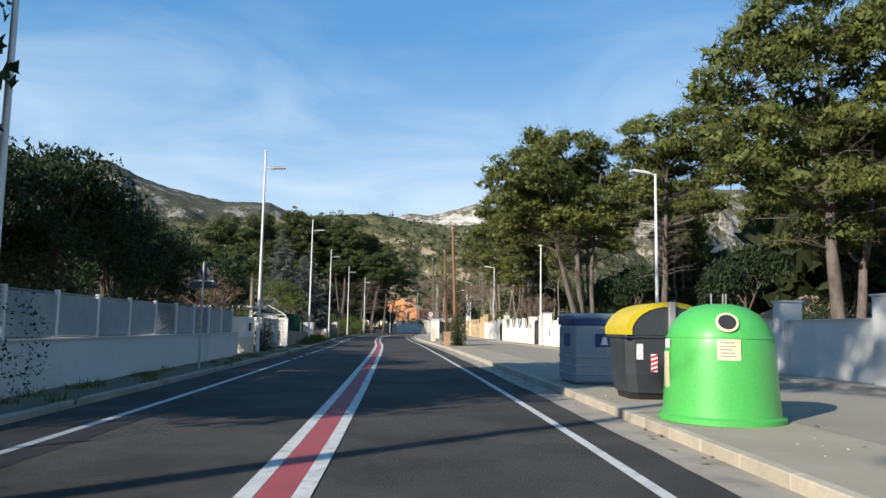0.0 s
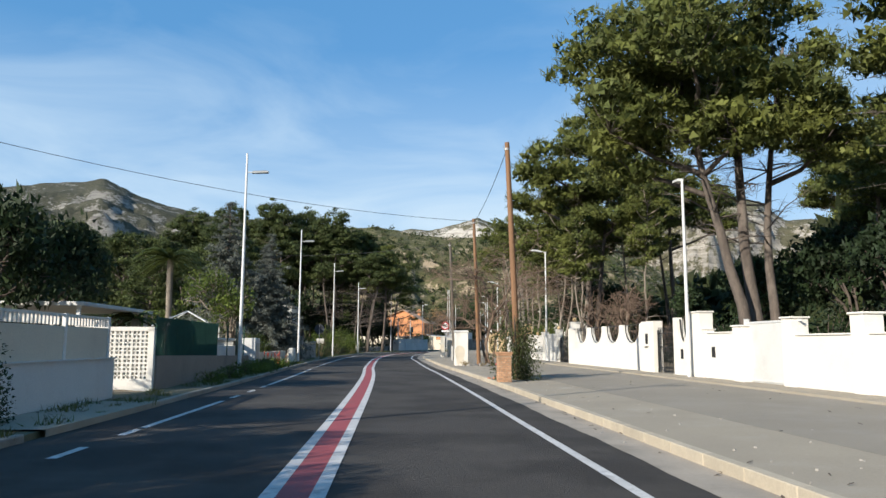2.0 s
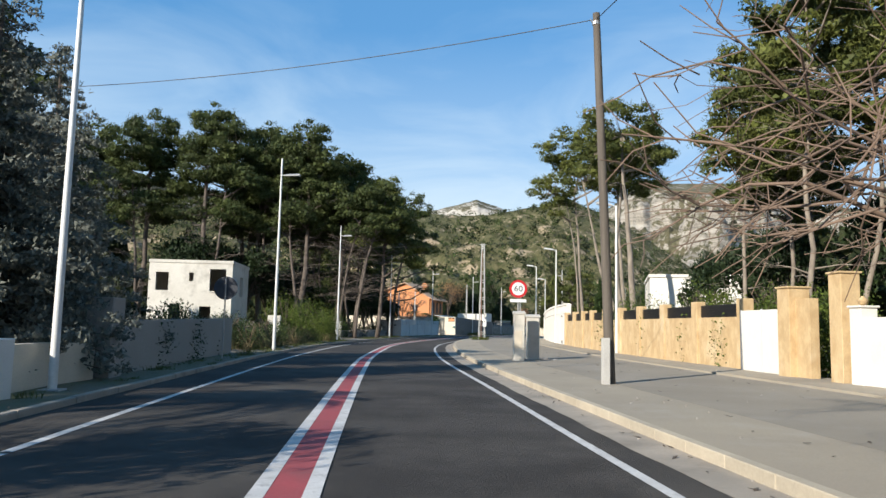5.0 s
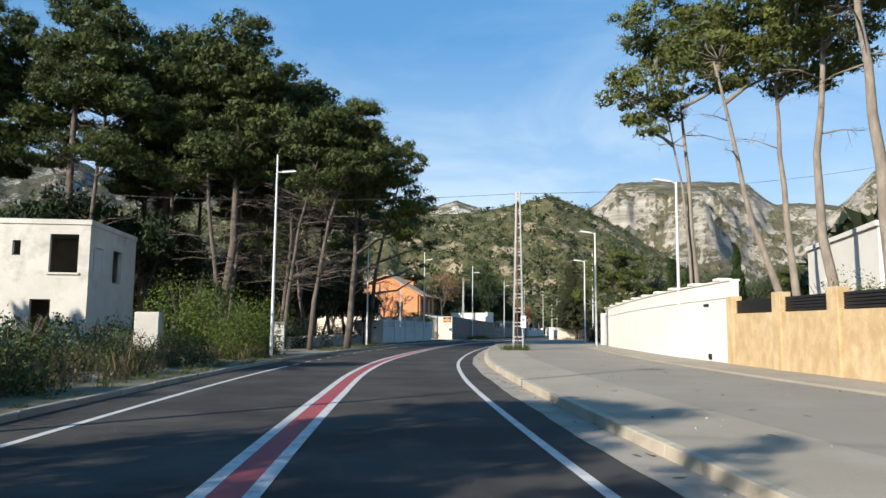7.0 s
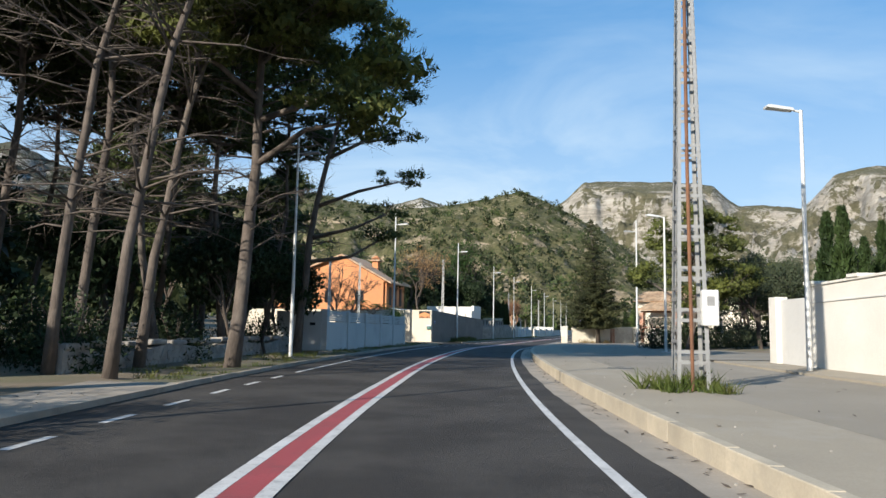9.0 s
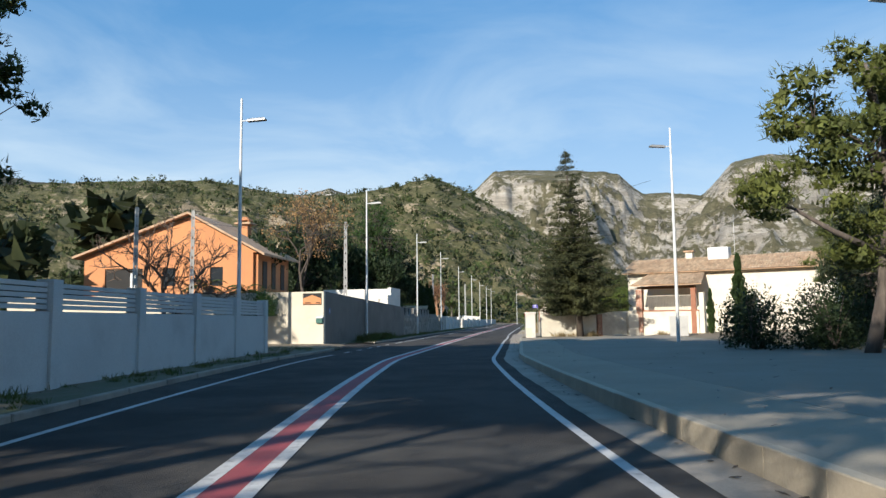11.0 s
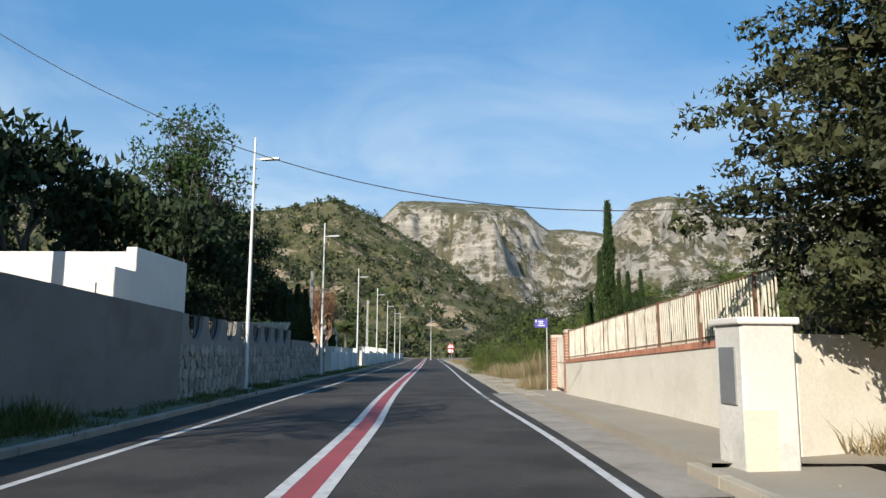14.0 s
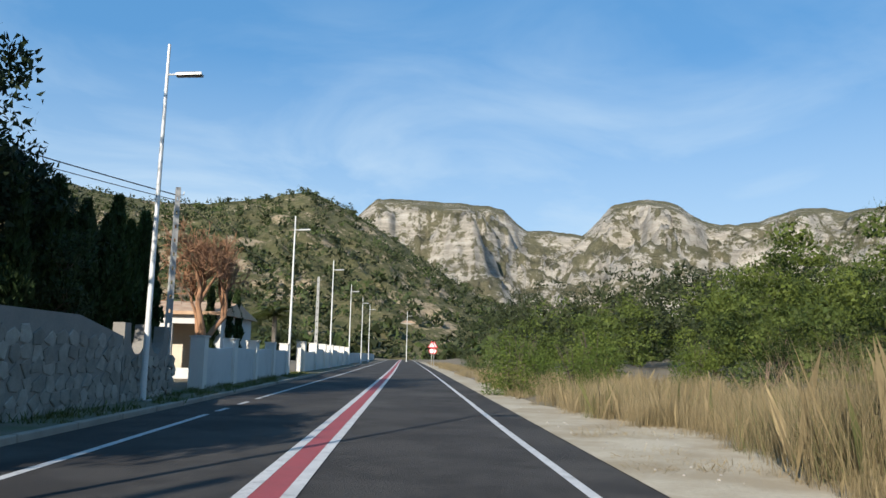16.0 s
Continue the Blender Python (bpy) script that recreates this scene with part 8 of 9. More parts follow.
# frame of a garden pavilion
pv = thing("garden_pavilion", "bare white steel frame of a garden pavilion", "pavilion", pose(-14.8, 66.0, 0.1, 0, 0, 10))
for x in (-1.5, 1.5):
    for y in (-1.5, 1.5):
        part("post", Geo().tube([(x, y, 0), (x, y, 2.2)], 0.035, 6), galv, pv)
        part("rafter", Geo().tube([(x, y, 2.2), (0, 0, 3.0)], 0.03, 6), galv, pv)
for a, b in (((-1.5, -1.5), (1.5, -1.5)), ((1.5, -1.5), (1.5, 1.5)), ((1.5, 1.5), (-1.5, 1.5)), ((-1.5, 1.5), (-1.5, -1.5))):
    part("beam", Geo().tube([(*a, 2.2), (*b, 2.2)], 0.03, 6), galv, pv)
    part("beam", Geo().tube([(*a, 1.85), (*b, 1.85)], 0.02, 6), galv, pv)
car = thing("pergola", "flat carport roof on thin posts behind the fence", "carport", pose(-13.2, 50.3, 0.2, 0, 0, 4))
part("roof", Geo().box(-2.2, -3.2, 2.25, 1.5, 3.2, 2.37, 0.02), pale_wall, car)
for x in (-2, 1.3):
    for y in (-3, 3):
        part("post", Geo().box(x - 0.05, y - 0.05, -0.2, x + 0.05, y + 0.05, 2.25), galv, car)
ben = thing("stone_bench", "pale stone bench under the olive trees", "bench", pose(22.5, 170.5, 0.35, 0, 0, 80))
part("seat", Geo().box(-0.9, -0.25, 0.38, 0.9, 0.25, 0.48, 0.02), pave, ben)
for x in (-0.7, 0.7):
    part("leg", Geo().box(x - 0.1, -0.2, -0.1, x + 0.1, 0.2, 0.38, 0.01), pave, ben)

# ---- kerbs ----
kerb = thing("kerb", "pale sandstone-coloured kerb stones along the pavement", "kerb", kind="structure")
k_me = Geo().box(-0.075, -0.498, -0.5, 0.075, 0.498, 0.0, 0.012).mesh("kerb_stone", kerb_mat)
y = -24.0
while y < 197:
    yaw = turn_at(y)
    x_, y_ = beside(y, 4.49)
    part("kerb_stone", k_me, None, kerb).matrix_basis = pose(x_, y_, kerb_top(y) + 0.006 + 0.002 * math.sin(37 * y), 0, 0.2 * math.sin(11 * y), yaw)
    y += 1.0 / math.hypot(1, line(y)[1])
kerb_l = thing("kerb", "low grey kerb stones beside the verge", "kerb", kind="structure")
l_me = Geo().box(-0.07, -0.99, -0.4, 0.07, 0.99, 0.0, 0.02).mesh("kerb_stone", gutter_mat)
y = -24.0
while y < 300:
    if not (130 < y < 137.5 or 182.5 < y < 191 or 37.5 < y < 43):
        x_, y_ = beside(y, -4.4)
        part("kerb_stone", l_me, None, kerb_l).matrix_basis = pose(x_, y_, 0.115 + 0.006 * math.sin(23 * y), 0, 0, turn_at(y))
    y += 2.0 / math.hypot(1, line(y)[1])

# tiled roof of the garden gate behind the stone wall
gr = thing("gate_roof", "small barrel-tiled roof over a garden gate behind the stone wall", "gate roof", side_pose(225.2, -6.15, 0.1))
tiled_roof(gr, [(-4.6, -0.25, 2.4), (0.15, -0.25, 2.4), (0.15, 0.9, 2.85), (-4.6, 0.9, 2.85)], 4, 23)
part("beam", Geo().box(-4.5, -0.1, 2.2, 0.05, 0.12, 2.38, 0.01), white_wall, gr)
for k in range(3):
    part("post", Geo().box(-4.4 + 2.1 * k, -0.08, -0.1, -4.2 + 2.1 * k, 0.1, 2.2, 0.01), white_wall, gr)


# ---- other trees and shrubs ----
def leaf_tree(name, label, seed, height, spread, per, size, bark, leaf, levels=4, puff=0.6, r0=0.13, stems=1, group="", long=1.6, first=0.3, kids=3, flat=0.8, wander=0.35, up=0.55):
    rng = np.random.default_rng(seed + 100)
    g, tips = branching(seed, height, spread, levels, r0, stems, kids, up, wander, first)
    k = height / max(0.1, tips[:, 2].max())
    if per:
        pts, ways = pads(tips, [puff * rng.uniform(0.7, 1.3) for _ in tips], per, rng, flat)
        q = cards(pts, size, ways, 0.9, long, rng)
    else:
        q = None
    g.v = [tuple(np.asarray(v) * ((1, 1, k) if per else (k, k, k))) for v in g.v]
    if q is not None:
        q[:, 2] *= k
    return make_tree(name, label, g, q, bark, leaf, group)


dark_tree = [leaf_tree("broadleaf_tree", "dense dark evergreen broadleaf tree behind a wall", s, 7.0, 1.0, per, size, bark_dark, dark_leaf, 4, 0.8, group="dark garden trees") for s, per, size in ((3, 90, 0.105), (8, 38, 0.17))]
# first two are added out of view to shade the bins and road
dark_spots = [gz(-9.8, 7.2, 30, 1.0), gz(-10.5, 11.0, 120, 1.0), gz(-11.5, 14, 20, 1.0), gz(-13.5, 21.5, 140, 1.05), gz(-12.2, 27.5, 260, 0.85), gz(-17, 17, 80, 1.1), gz(-11.0, 7.5, 200, 0.95), gz(-18, 28, 320, 1.0), gz(-22, 12, 10, 1.1), gz(-16, 37, 100, 0.7), gz(-22, 40, 190, 0.8), gz(-17, 48, 30, 0.62),
              gz(-10.7, 21, 70, 0.95), gz(-11.0, 25.2, 190, 0.85), gz(-11.4, 30, 260, 0.8), gz(10.8, 97, 40, 0.75), gz(13, 102, 110, 0.85), gz(11.2, 105.5, 200, 0.7), gz(14.5, 95, 300, 0.9), gz(11.6, 90.5, 30, 0.7), gz(13.6, 50, 40, 0.75), gz(15.8, 56, 130, 0.8), gz(14.6, 62, 220, 0.72), gz(17, 68, 300, 0.8), gz(13.4, 70.5, 10, 0.62), gz(18, 42, 80, 0.8), gz(15, 36.5, 160, 0.6), gz(-13.4, 45.5, 70, 0.72), gz(-16, 53, 20, 0.8), gz(-12.6, 33.5, 70, 0.85), gz(-10.5, 155, 20, 0.62), gz(-9.7, 158.6, 70, 0.6), gz(-11.6, 151.5, 150, 0.68), gz(-11.8, 18.5, 10, 0.9), gz(-15, 2, 40, 1.1), gz(-12, -6, 99, 1.1), gz(-20, -2, 77, 1.2), gz(-19, 56, 250, 0.7),
              gz(-1.5, 213, 10, 1.3), gz(2.2, 217, 150, 1.3), gz(4.8, 221, 270, 1.15), gz(-5, 208, 60, 1.1), gz(-13, 165, 20, 1.0), gz(-17, 168, 80, 1.2), gz(-21, 164, 140, 1.2), gz(-25, 158, 200, 1.3), gz(-28, 152, 260, 1.3), gz(-20, 173, 320, 1.2), gz(-24, 145, 44, 1.2), gz(-27, 141, 160, 1.3), gz(-31, 147, 280, 1.4), gz(7.2, 218.9, 33, 1.0), gz(8.6, 223.4, 150, 0.9), gz(-9, 216, 300, 1.1), gz(10.3, 233.6, 120, 1.2), gz(8.6, 231.8, 300, 1.4), gz(11.6, 236, 10, 0.95), gz(12.7, 238, 20, 0.82), gz(14.2, 241.2, 220, 0.72), gz(13.4, 235.6, 99, 0.6), gz(10, 236, 200, 0.8), gz(0, 224, 210, 1.0), gz(8.8, 219.5, 200, 0.62), gz(6.0, 216.6, 90, 0.66),
              gz(-13, 158, 11, 0.85), gz(-11.2, 162.5, 200, 0.7), gz(-15.5, 163, 90, 0.9), gz(-17, 150, 300, 0.75), gz(-20, 157, 20, 0.8)]
near_spots = [p for p in dark_spots if (p[1] < 35 and p[0] < 0) or (p[0] > 8 and 229 < p[1] < 240)]
# sizes by y shape the shade thrown on the road near the start
place(dark_tree[0], [(*p[:4], p[4] * float(np.interp(p[1], [2, 5, 11, 14, 20, 35, 36], [0.7, 1.4, 1.4, 0.9, 0.88, 0.88, 1]))) for p in near_spots])
place(dark_tree[1], [p for p in dark_spots if p not in near_spots])
place(leaf_tree("broadleaf_tree", "tall sparse evergreen tree with a ragged top", 31, 14.5, 0.6, 11, 0.15, bark_dark, ivy_leaf, 5, 0.6, 0.16, first=0.36), [gz(8.5, 230.0, 40, 1.08)])
place(leaf_tree("olive_tree", "grey-green olive tree with a broad crown", 17, 6.2, 1.15, 130, 0.075, bark_dark, olive_leaf, 4, 0.85, 0.16, group="olive trees"),
      [gz(20.5, 168.5, 0, 1.0), gz(24.5, 164.5, 120, 1.0), gz(27.5, 171, 220, 1.1), gz(31, 166, 300, 1.05), gz(23, 175, 60, 0.9), gz(29, 178, 10, 1.1), gz(36, 172, 99, 1.2)])
place(leaf_tree("deciduous_tree", "nearly bare tree with withered orange leaves", 23, 9.6, 1.3, 6, 0.08, bark_dark, orange_leaf, 5, 0.34, 0.13, first=0.3), [gz(-1.3, 194.3, 50, 1.0)])
for x, y, s, t, kind in ((1.75, 69.9, 7.9, 0, 4), (3.1, 72.6, 8, 0, 1)):
    place(leaf_tree("deciduous_tree", "leafless shrubby tree with dense brown twigs" if kind > 1 else "leafless tree with brown spreading limbs", 41 + kind, s, 1.6 if kind > 1 else 1.3, 0, 0, twig_mat, None, 5, r0=0.034 if kind > 1 else 0.06, stems=kind, first=0.2, wander=0.55 if kind > 1 else 0.4, up=0.15, kids=3),
          [(x, y, 0.15, 40, 1.0)])
place(leaf_tree("deciduous_tree", "small leafless garden tree with grey twigs", 55, 4.6, 1.1, 0, 0, twig_mat, None, 5, r0=0.07, stems=2, first=0.26, kids=3, group="bare garden trees"), [gz(-12.6, 42.5), gz(-14, 35.5, 90, 1.1), gz(-9.0, 193.0, 20, 1.7), gz(10, 77, 10, 1.2), gz(9.5, 69.5, 70, 1.1)])
place(leaf_tree("broadleaf_tree", "small garden tree with a pale crooked trunk", 61, 5.4, 1.0, 16, 0.09, bark_pale, bush_leaf, 4, 0.55, 0.11, stems=2), [gz(-13.2, 69.5)])
place(leaf_tree("deciduous_tree", "leafless tree with reddish upright twigs", 67, 5.2, 0.7, 0, 0, red_twig, None, 6, r0=0.15, stems=1, first=0.3, kids=3), [gz(18.2, 247.0, 0, 1.35)])

place(make_tree("blue_conifer", "tall blue-grey conifer with drooping boughs", *conifer_meshes(71, 10.7, 3.5, 24, 26, 0.06, 0.2, 0.08, 0.25, 0.4, 0.5), bark_dark, blue_leaf, "blue conifers"),
      [gz(-16.7, 80.0, 0, 1.1), gz(-15.6, 87.5, 90, 0.9), gz(-13.9, 81.6, 200, 0.9)])
place(make_tree("conifer", "tall dark cypress-like conifer with layered ragged boughs", *conifer_meshes(73, 12.9, 3.4, 24, 70, 0.04, 0.26, 0.11, -0.08, 0.45, 0.5), bark_dark, cedar_leaf), [(17.4, 195.05, 0.12, 0, 1.0)])[0].matrix_basis = pose(17.4, 195.05, 0.12, 0, -3.4, 0)
place(make_tree("cypress", "very slim tall cypress behind the railing", *cypress_meshes(85, 8.6, 0.42, 3600, 0.10), bark_dark, cypress_leaf, "cypresses"), [gz(20.0, 207.9, 0, 0.735), gz(20.4, 209.05, 60, 0.57), gz(20.05, 207.45, 130, 0.47), gz(20.0, 206.9, 20, 0.465), gz(23.1, 214.1, 200, 0.475), gz(23.2, 213.4, 80, 0.51), gz(22.7, 213.7, 290, 0.45), gz(31, 222, 200, 0.7)])
place(make_tree("cypress", "narrow dark green cypress", *cypress_meshes(81, 6.0, 0.75), bark_dark, cypress_leaf, "cypresses"),
      [gz(27.5, 220, 20, 0.6), gz(28.6, 219, 280, 0.75), gz(26.0, 189.6, 50, 0.85), gz(25.2, 191.6, 90, 0.5),
       gz(15.5, 152, 10, 1.15), gz(17, 155.5, 200, 1.2), gz(16.4, 150.6, 100, 1.0), gz(19.5, 158, 300, 1.1), gz(14.4, 149, 30, 0.85), gz(21, 152, 33, 1.3),
       gz(14.4, 236.8, 10, 0.9), gz(13.8, 235.4, 80, 0.95), gz(13.2, 233.8, 150, 0.85), gz(15.1, 238.3, 230, 0.98), gz(14.9, 237.4, 310, 0.85), gz(15.9, 239.8, 40, 0.95), gz(15.5, 239, 99, 0.88), gz(16.2, 240.6, 150, 0.8), gz(14.1, 236.1, 33, 0.8), gz(19.6, 250.3, 0, 0.75), gz(20.2, 251.8, 60, 0.72), gz(18.8, 249.4, 200, 0.7)])


def palm(name, label, h, fronds, length, seed):
    rng = np.random.default_rng(seed)
    t = thing(name, label, "palm")
    part("trunk", Geo().tube([(0, 0, -0.2), (0.05, 0, h * 0.5), (0, 0, h)], [0.2, 0.17, 0.2], 10), bark_pale, t, smooth=True)
    vs = []
    for k in range(fronds):
        a, lift = rng.uniform(0, 6.283), rng.uniform(-0.25, 1.25)
        way = np.array([math.cos(a), math.sin(a), 0])
        side = np.array([-math.sin(a), math.cos(a), 0])
        n = 22
        for j in range(n):
            u = (j + 1) / n
            p = np.array([0, 0, h]) + way * length * u * math.cos(lift * (1 - 0.3 * u)) + (0, 0, length * (math.sin(lift) * u - 0.75 * u * u))
            for e in (-1, 1):
                l = 0.5 * length * 0.32 * math.sin(0.3 + 2.6 * u)
                q = p + (side * e * 0.9 + way * 0.55 + (0, 0, -0.25 - 0.1 * rng.random())) * l
                w2 = way * 0.045
                vs += [p - w2, p + w2, q]
    part("crown", leaf_mesh("crown", np.array(vs), palm_leaf), None, t)
    return t


place(palm("palm_tree", "date palm with arching fronds", 4.3, 90, 2.6, 5), [gz(23.8, 262.8, 40, 0.85)])
place(palm("palm_tree", "tall date palm rising over garden trees", 6.3, 80, 2.5, 7), [gz(-17.4, 70.2, 0, 1.0)])
place(palm("palm_tree", "small palm with a short trunk and stiff fronds", 2.4, 26, 1.3, 6), [gz(-11.9, 52.0, 0, 0.9), gz(16.2, 66.0, 40, 1.5), gz(-7.2, 196.8, 80, 1.5), gz(-4.9, 197.6, 10, 1.4)])

bush("shrub", "dark leafy bush grown round a brick pillar", 1, (0.8, 0.85, 2.4), 9000, 0.052, garden_leaf, [(1.5, 52.2, 0.15, 0, 1.18)])
bush("shrub", "dark hanging hedge over the low wall", 2, (1.0, 2.2, 2.5), 4200, 0.075, dark_leaf, [(-7.3, 9.6, 0.1, 4, 1.0), (-7.75, 13.4, 0.1, 4, 0.85), (-8.5, 37.2, 0.1, 6, 0.8), (-7.6, 3.6, 0.1, 8, 1.0)], group="dark hedges")
bush("shrub", "yellow-green leafy shrub in the sun", 3, (1.7, 1.7, 3.0), 5200, 0.075, bush_leaf,
     [gz(-14.8, 127.0, 0, 1.35), gz(-13.4, 129.8, 90, 1.15), gz(-16.8, 130.0, 200, 1.5), gz(-13.3, 125.2, 50, 0.85), gz(9.2, 117.4, 20, 1.2), gz(10.3, 96.5, 10, 1.3), gz(9.6, 102, 100, 1.35), gz(11.5, 107, 200, 1.2), gz(8.8, 92.0, 140, 1.05), gz(-18.4, 72, 120, 1.4), gz(-13.6, 75.0, 90, 0.8),
      gz(28.6, 238.6, 0, 0.85), gz(29.9, 236.2, 60, 0.8), gz(33.5, 240.5, 90, 1.05), gz(31.5, 243.5, 190, 1.0), gz(36.5, 238, 280, 0.9), gz(34.5, 247, 40, 0.95), gz(37.5, 252.5, 70, 0.8), gz(8.4, 111.0, 70, 0.9), gz(*beside(90, 13.3), 10, 1.0), gz(*beside(94, 13.5), 70, 1.15), gz(*beside(98.5, 13.4), 130, 1.05), gz(*beside(103, 13.6), 210, 1.2), gz(*beside(86, 13.6), 300, 1.1)], group="leafy shrubs")
bush("shrub", "dark green undergrowth shrub", 4, (1.5, 1.5, 2.0), 2200, 0.10, dark_leaf,
     [gz(-13.5, 141, 0, 1.1), gz(-15.5, 144, 70, 1.3), gz(-12.6, 147.5, 140, 1.0), gz(-14, 151.5, 210, 1.2), gz(-17.5, 148, 280, 1.4), gz(-12, 154.5, 30, 1.0), gz(-15, 156, 110, 1.3), gz(-11.0, 158.8, 190, 1.1), gz(-18.5, 141.5, 250, 1.3), gz(-21, 147, 300, 1.5), gz(-23, 155, 44, 1.5),
      gz(14.5, 28.5, 0, 1.0), gz(16.5, 31.5, 50, 1.3), gz(18.5, 34.5, 100, 1.5), gz(20.5, 38, 160, 1.6), gz(12.9, 47, 0, 1.2), gz(13.2, 53.5, 80, 1.4), gz(12.6, 60, 160, 1.3), gz(13.4, 66, 240, 1.5), gz(11.8, 71, 320, 1.2), gz(16, 57, 10, 1.6), gz(17, 70, 90, 1.6), gz(12.5, 40, 170, 0.9), gz(14.5, 34, 250, 1.1), gz(16.5, 44, 20, 1.5), gz(10.9, 78, 75, 1.0),
      (16.6, 175.6, 0.3, 20, 1.15), (13.6, 170.6, 0.3, 60, 1.15), (15.4, 168.8, 0.3, 130, 1.1), (17.2, 171.2, 0.3, 220, 1.25), (19.2, 173.0, 0.3, 10, 1.2), (21.5, 174.6, 0.3, 300, 1.3), (24.5, 177, 0.3, 80, 1.3), (27.5, 179.5, 0.3, 170, 1.4), gz(-13.2, 88, 10, 0.9), gz(-13.6, 92, 80, 1.0), gz(-14.4, 96.5, 150, 1.0), gz(-13.3, 85, 200, 0.9), gz(-15.4, 90, 270, 1.3), gz(-16, 100, 300, 1.2), gz(-14.8, 103.5, 33, 1.0),
      gz(-12.8, 50, 11, 0.8), gz(-13.4, 54.5, 99, 0.9), gz(-13, 60.5, 10, 0.8), gz(-18, 62, 70, 1.6), gz(-21, 68, 70, 1.8), gz(-19, 81, 70, 1.7)], group="undergrowth shrubs")
bush("shrub", "grey-green weedy shrub on rough ground", 5, (1.1, 1.1, 1.5), 1700, 0.07, scrub_leaf,
     [gz(-13.2, 107.5, 0, 1.1), gz(-14.5, 110.5, 80, 1.3), gz(-13.5, 114, 160, 1.0), gz(-15.6, 116.5, 240, 1.35), gz(-12.9, 118.5, 320, 0.9), gz(-16.8, 121, 10, 1.2), gz(-13.4, 103, 60, 1.0), gz(-17, 112, 130, 1.5), gz(-18.5, 119, 210, 1.4), gz(-14.8, 121.5, 290, 0.9),
      gz(33, 231, 80, 1.2), gz(37, 228, 160, 1.4), gz(40, 234, 240, 1.6), gz(36, 222, 320, 1.2), gz(41, 224, 10, 1.5), gz(45, 230, 60, 1.7), gz(38.5, 256, 130, 1.0), gz(42, 263, 200, 1.1), gz(40, 250, 280, 1.6), gz(42.5, 270, 40, 1.2), gz(46, 280, 90, 1.2), gz(47, 262, 90, 1.7), gz(50, 290, 44, 1.3), gz(55, 300, 70, 1.4),
      gz(45, 242, 50, 1.8), gz(50, 252, 99, 1.9), gz(38, 216, 30, 1.3), gz(46, 218, 77, 1.6), gz(52, 238, 120, 2.0)], twig_mat, group="scrub shrubs")
bush("shrub", "russet-leaved shrub at the edge of the scrub", 6, (1.3, 1.3, 2.4), 2600, 0.08, leafy("russet_leaves", (0.16, 0.12, 0.04), (0.10, 0.09, 0.03)), [gz(29.4, 222.2, 0, 1.2), gz(31.5, 224.5, 90, 1.0), gz(36.5, 244.5, 30, 0.8)], twig_mat)
bush("ivy", "ivy bush hanging over a sunlit wall", 7, (1.6, 0.9, 2.2), 5200, 0.085, ivy_leaf, [(-3.5, 191.5, 1.75, -22, 0.85)], category="ivy")
bush("flower_bed", "low green border plants on the verge", 8, (0.7, 0.9, 0.62), 1200, 0.06, bush_leaf, [(*beside(y, -5.15), 0.1, 40 * y, s) for y, s in ((54.5, 0.9), (58.2, 1.0), (59.8, 1.1), (61.2, 1.0), (62.8, 1.15), (64.3, 1.0), (51.5, 0.7), (60.5, 0.8))], category="border plants", group="border plants")
ag = thing("flowering_aloe", "spiky green aloe with red flower spikes", "aloe")
rng1 = np.random.default_rng(9)
av = []
for k in range(70):
    a, l = rng1.uniform(0, 6.283), rng1.uniform(0.45, 0.8)
    w_ = np.array([math.cos(a), math.sin(a), rng1.uniform(0.5, 1.6)])
    w_ /= np.linalg.norm(w_)
    s_ = np.array([-math.sin(a), math.cos(a), 0]) * 0.03
    r_ = np.array([rng1.normal() * 0.25, rng1.normal() * 0.35, 0])
    av += [r_ - s_ * 1.4, r_ + s_ * 1.4, r_ + w_ * l]
part("rosette", leaf_mesh("leaves", np.array(av), bush_leaf), None, ag)
for k in range(2):
    x, y = rng1.normal() * 0.3, rng1.normal() * 0.4
    fs = Geo()
    fs.tube([(x, y, 0.2), (x, y, 0.75)], 0.012, 4)
    fs.lathe([(0.0, 0.62), (0.032, 0.66), (0.022, 0.76), (0.0, 0.82)], 6, (x, y))
    part("flower_spike", fs, flower_red, ag)
place(ag, [(*beside(y, -5.2), 0.1, 50 * y, s) for y, s in ((65.8, 1.0), (66.9, 1.1), (67.9, 1.0), (69.0, 0.9), (70.3, 0.8))])

# ---- grass and weeds ----
rs = random.Random(12)
def band(n, y0, y1, d0, d1, lo=0.5, hi=1.2, z=None):
    out = []
    for _ in range(n):
        y, d = rs.uniform(y0, y1), rs.uniform(d0, d1)
        x, yy = beside(y, d)
        out.append((x, yy, ground_height(x, yy) if z is None else z, rs.uniform(lo, hi)))
    return out


meadow = []
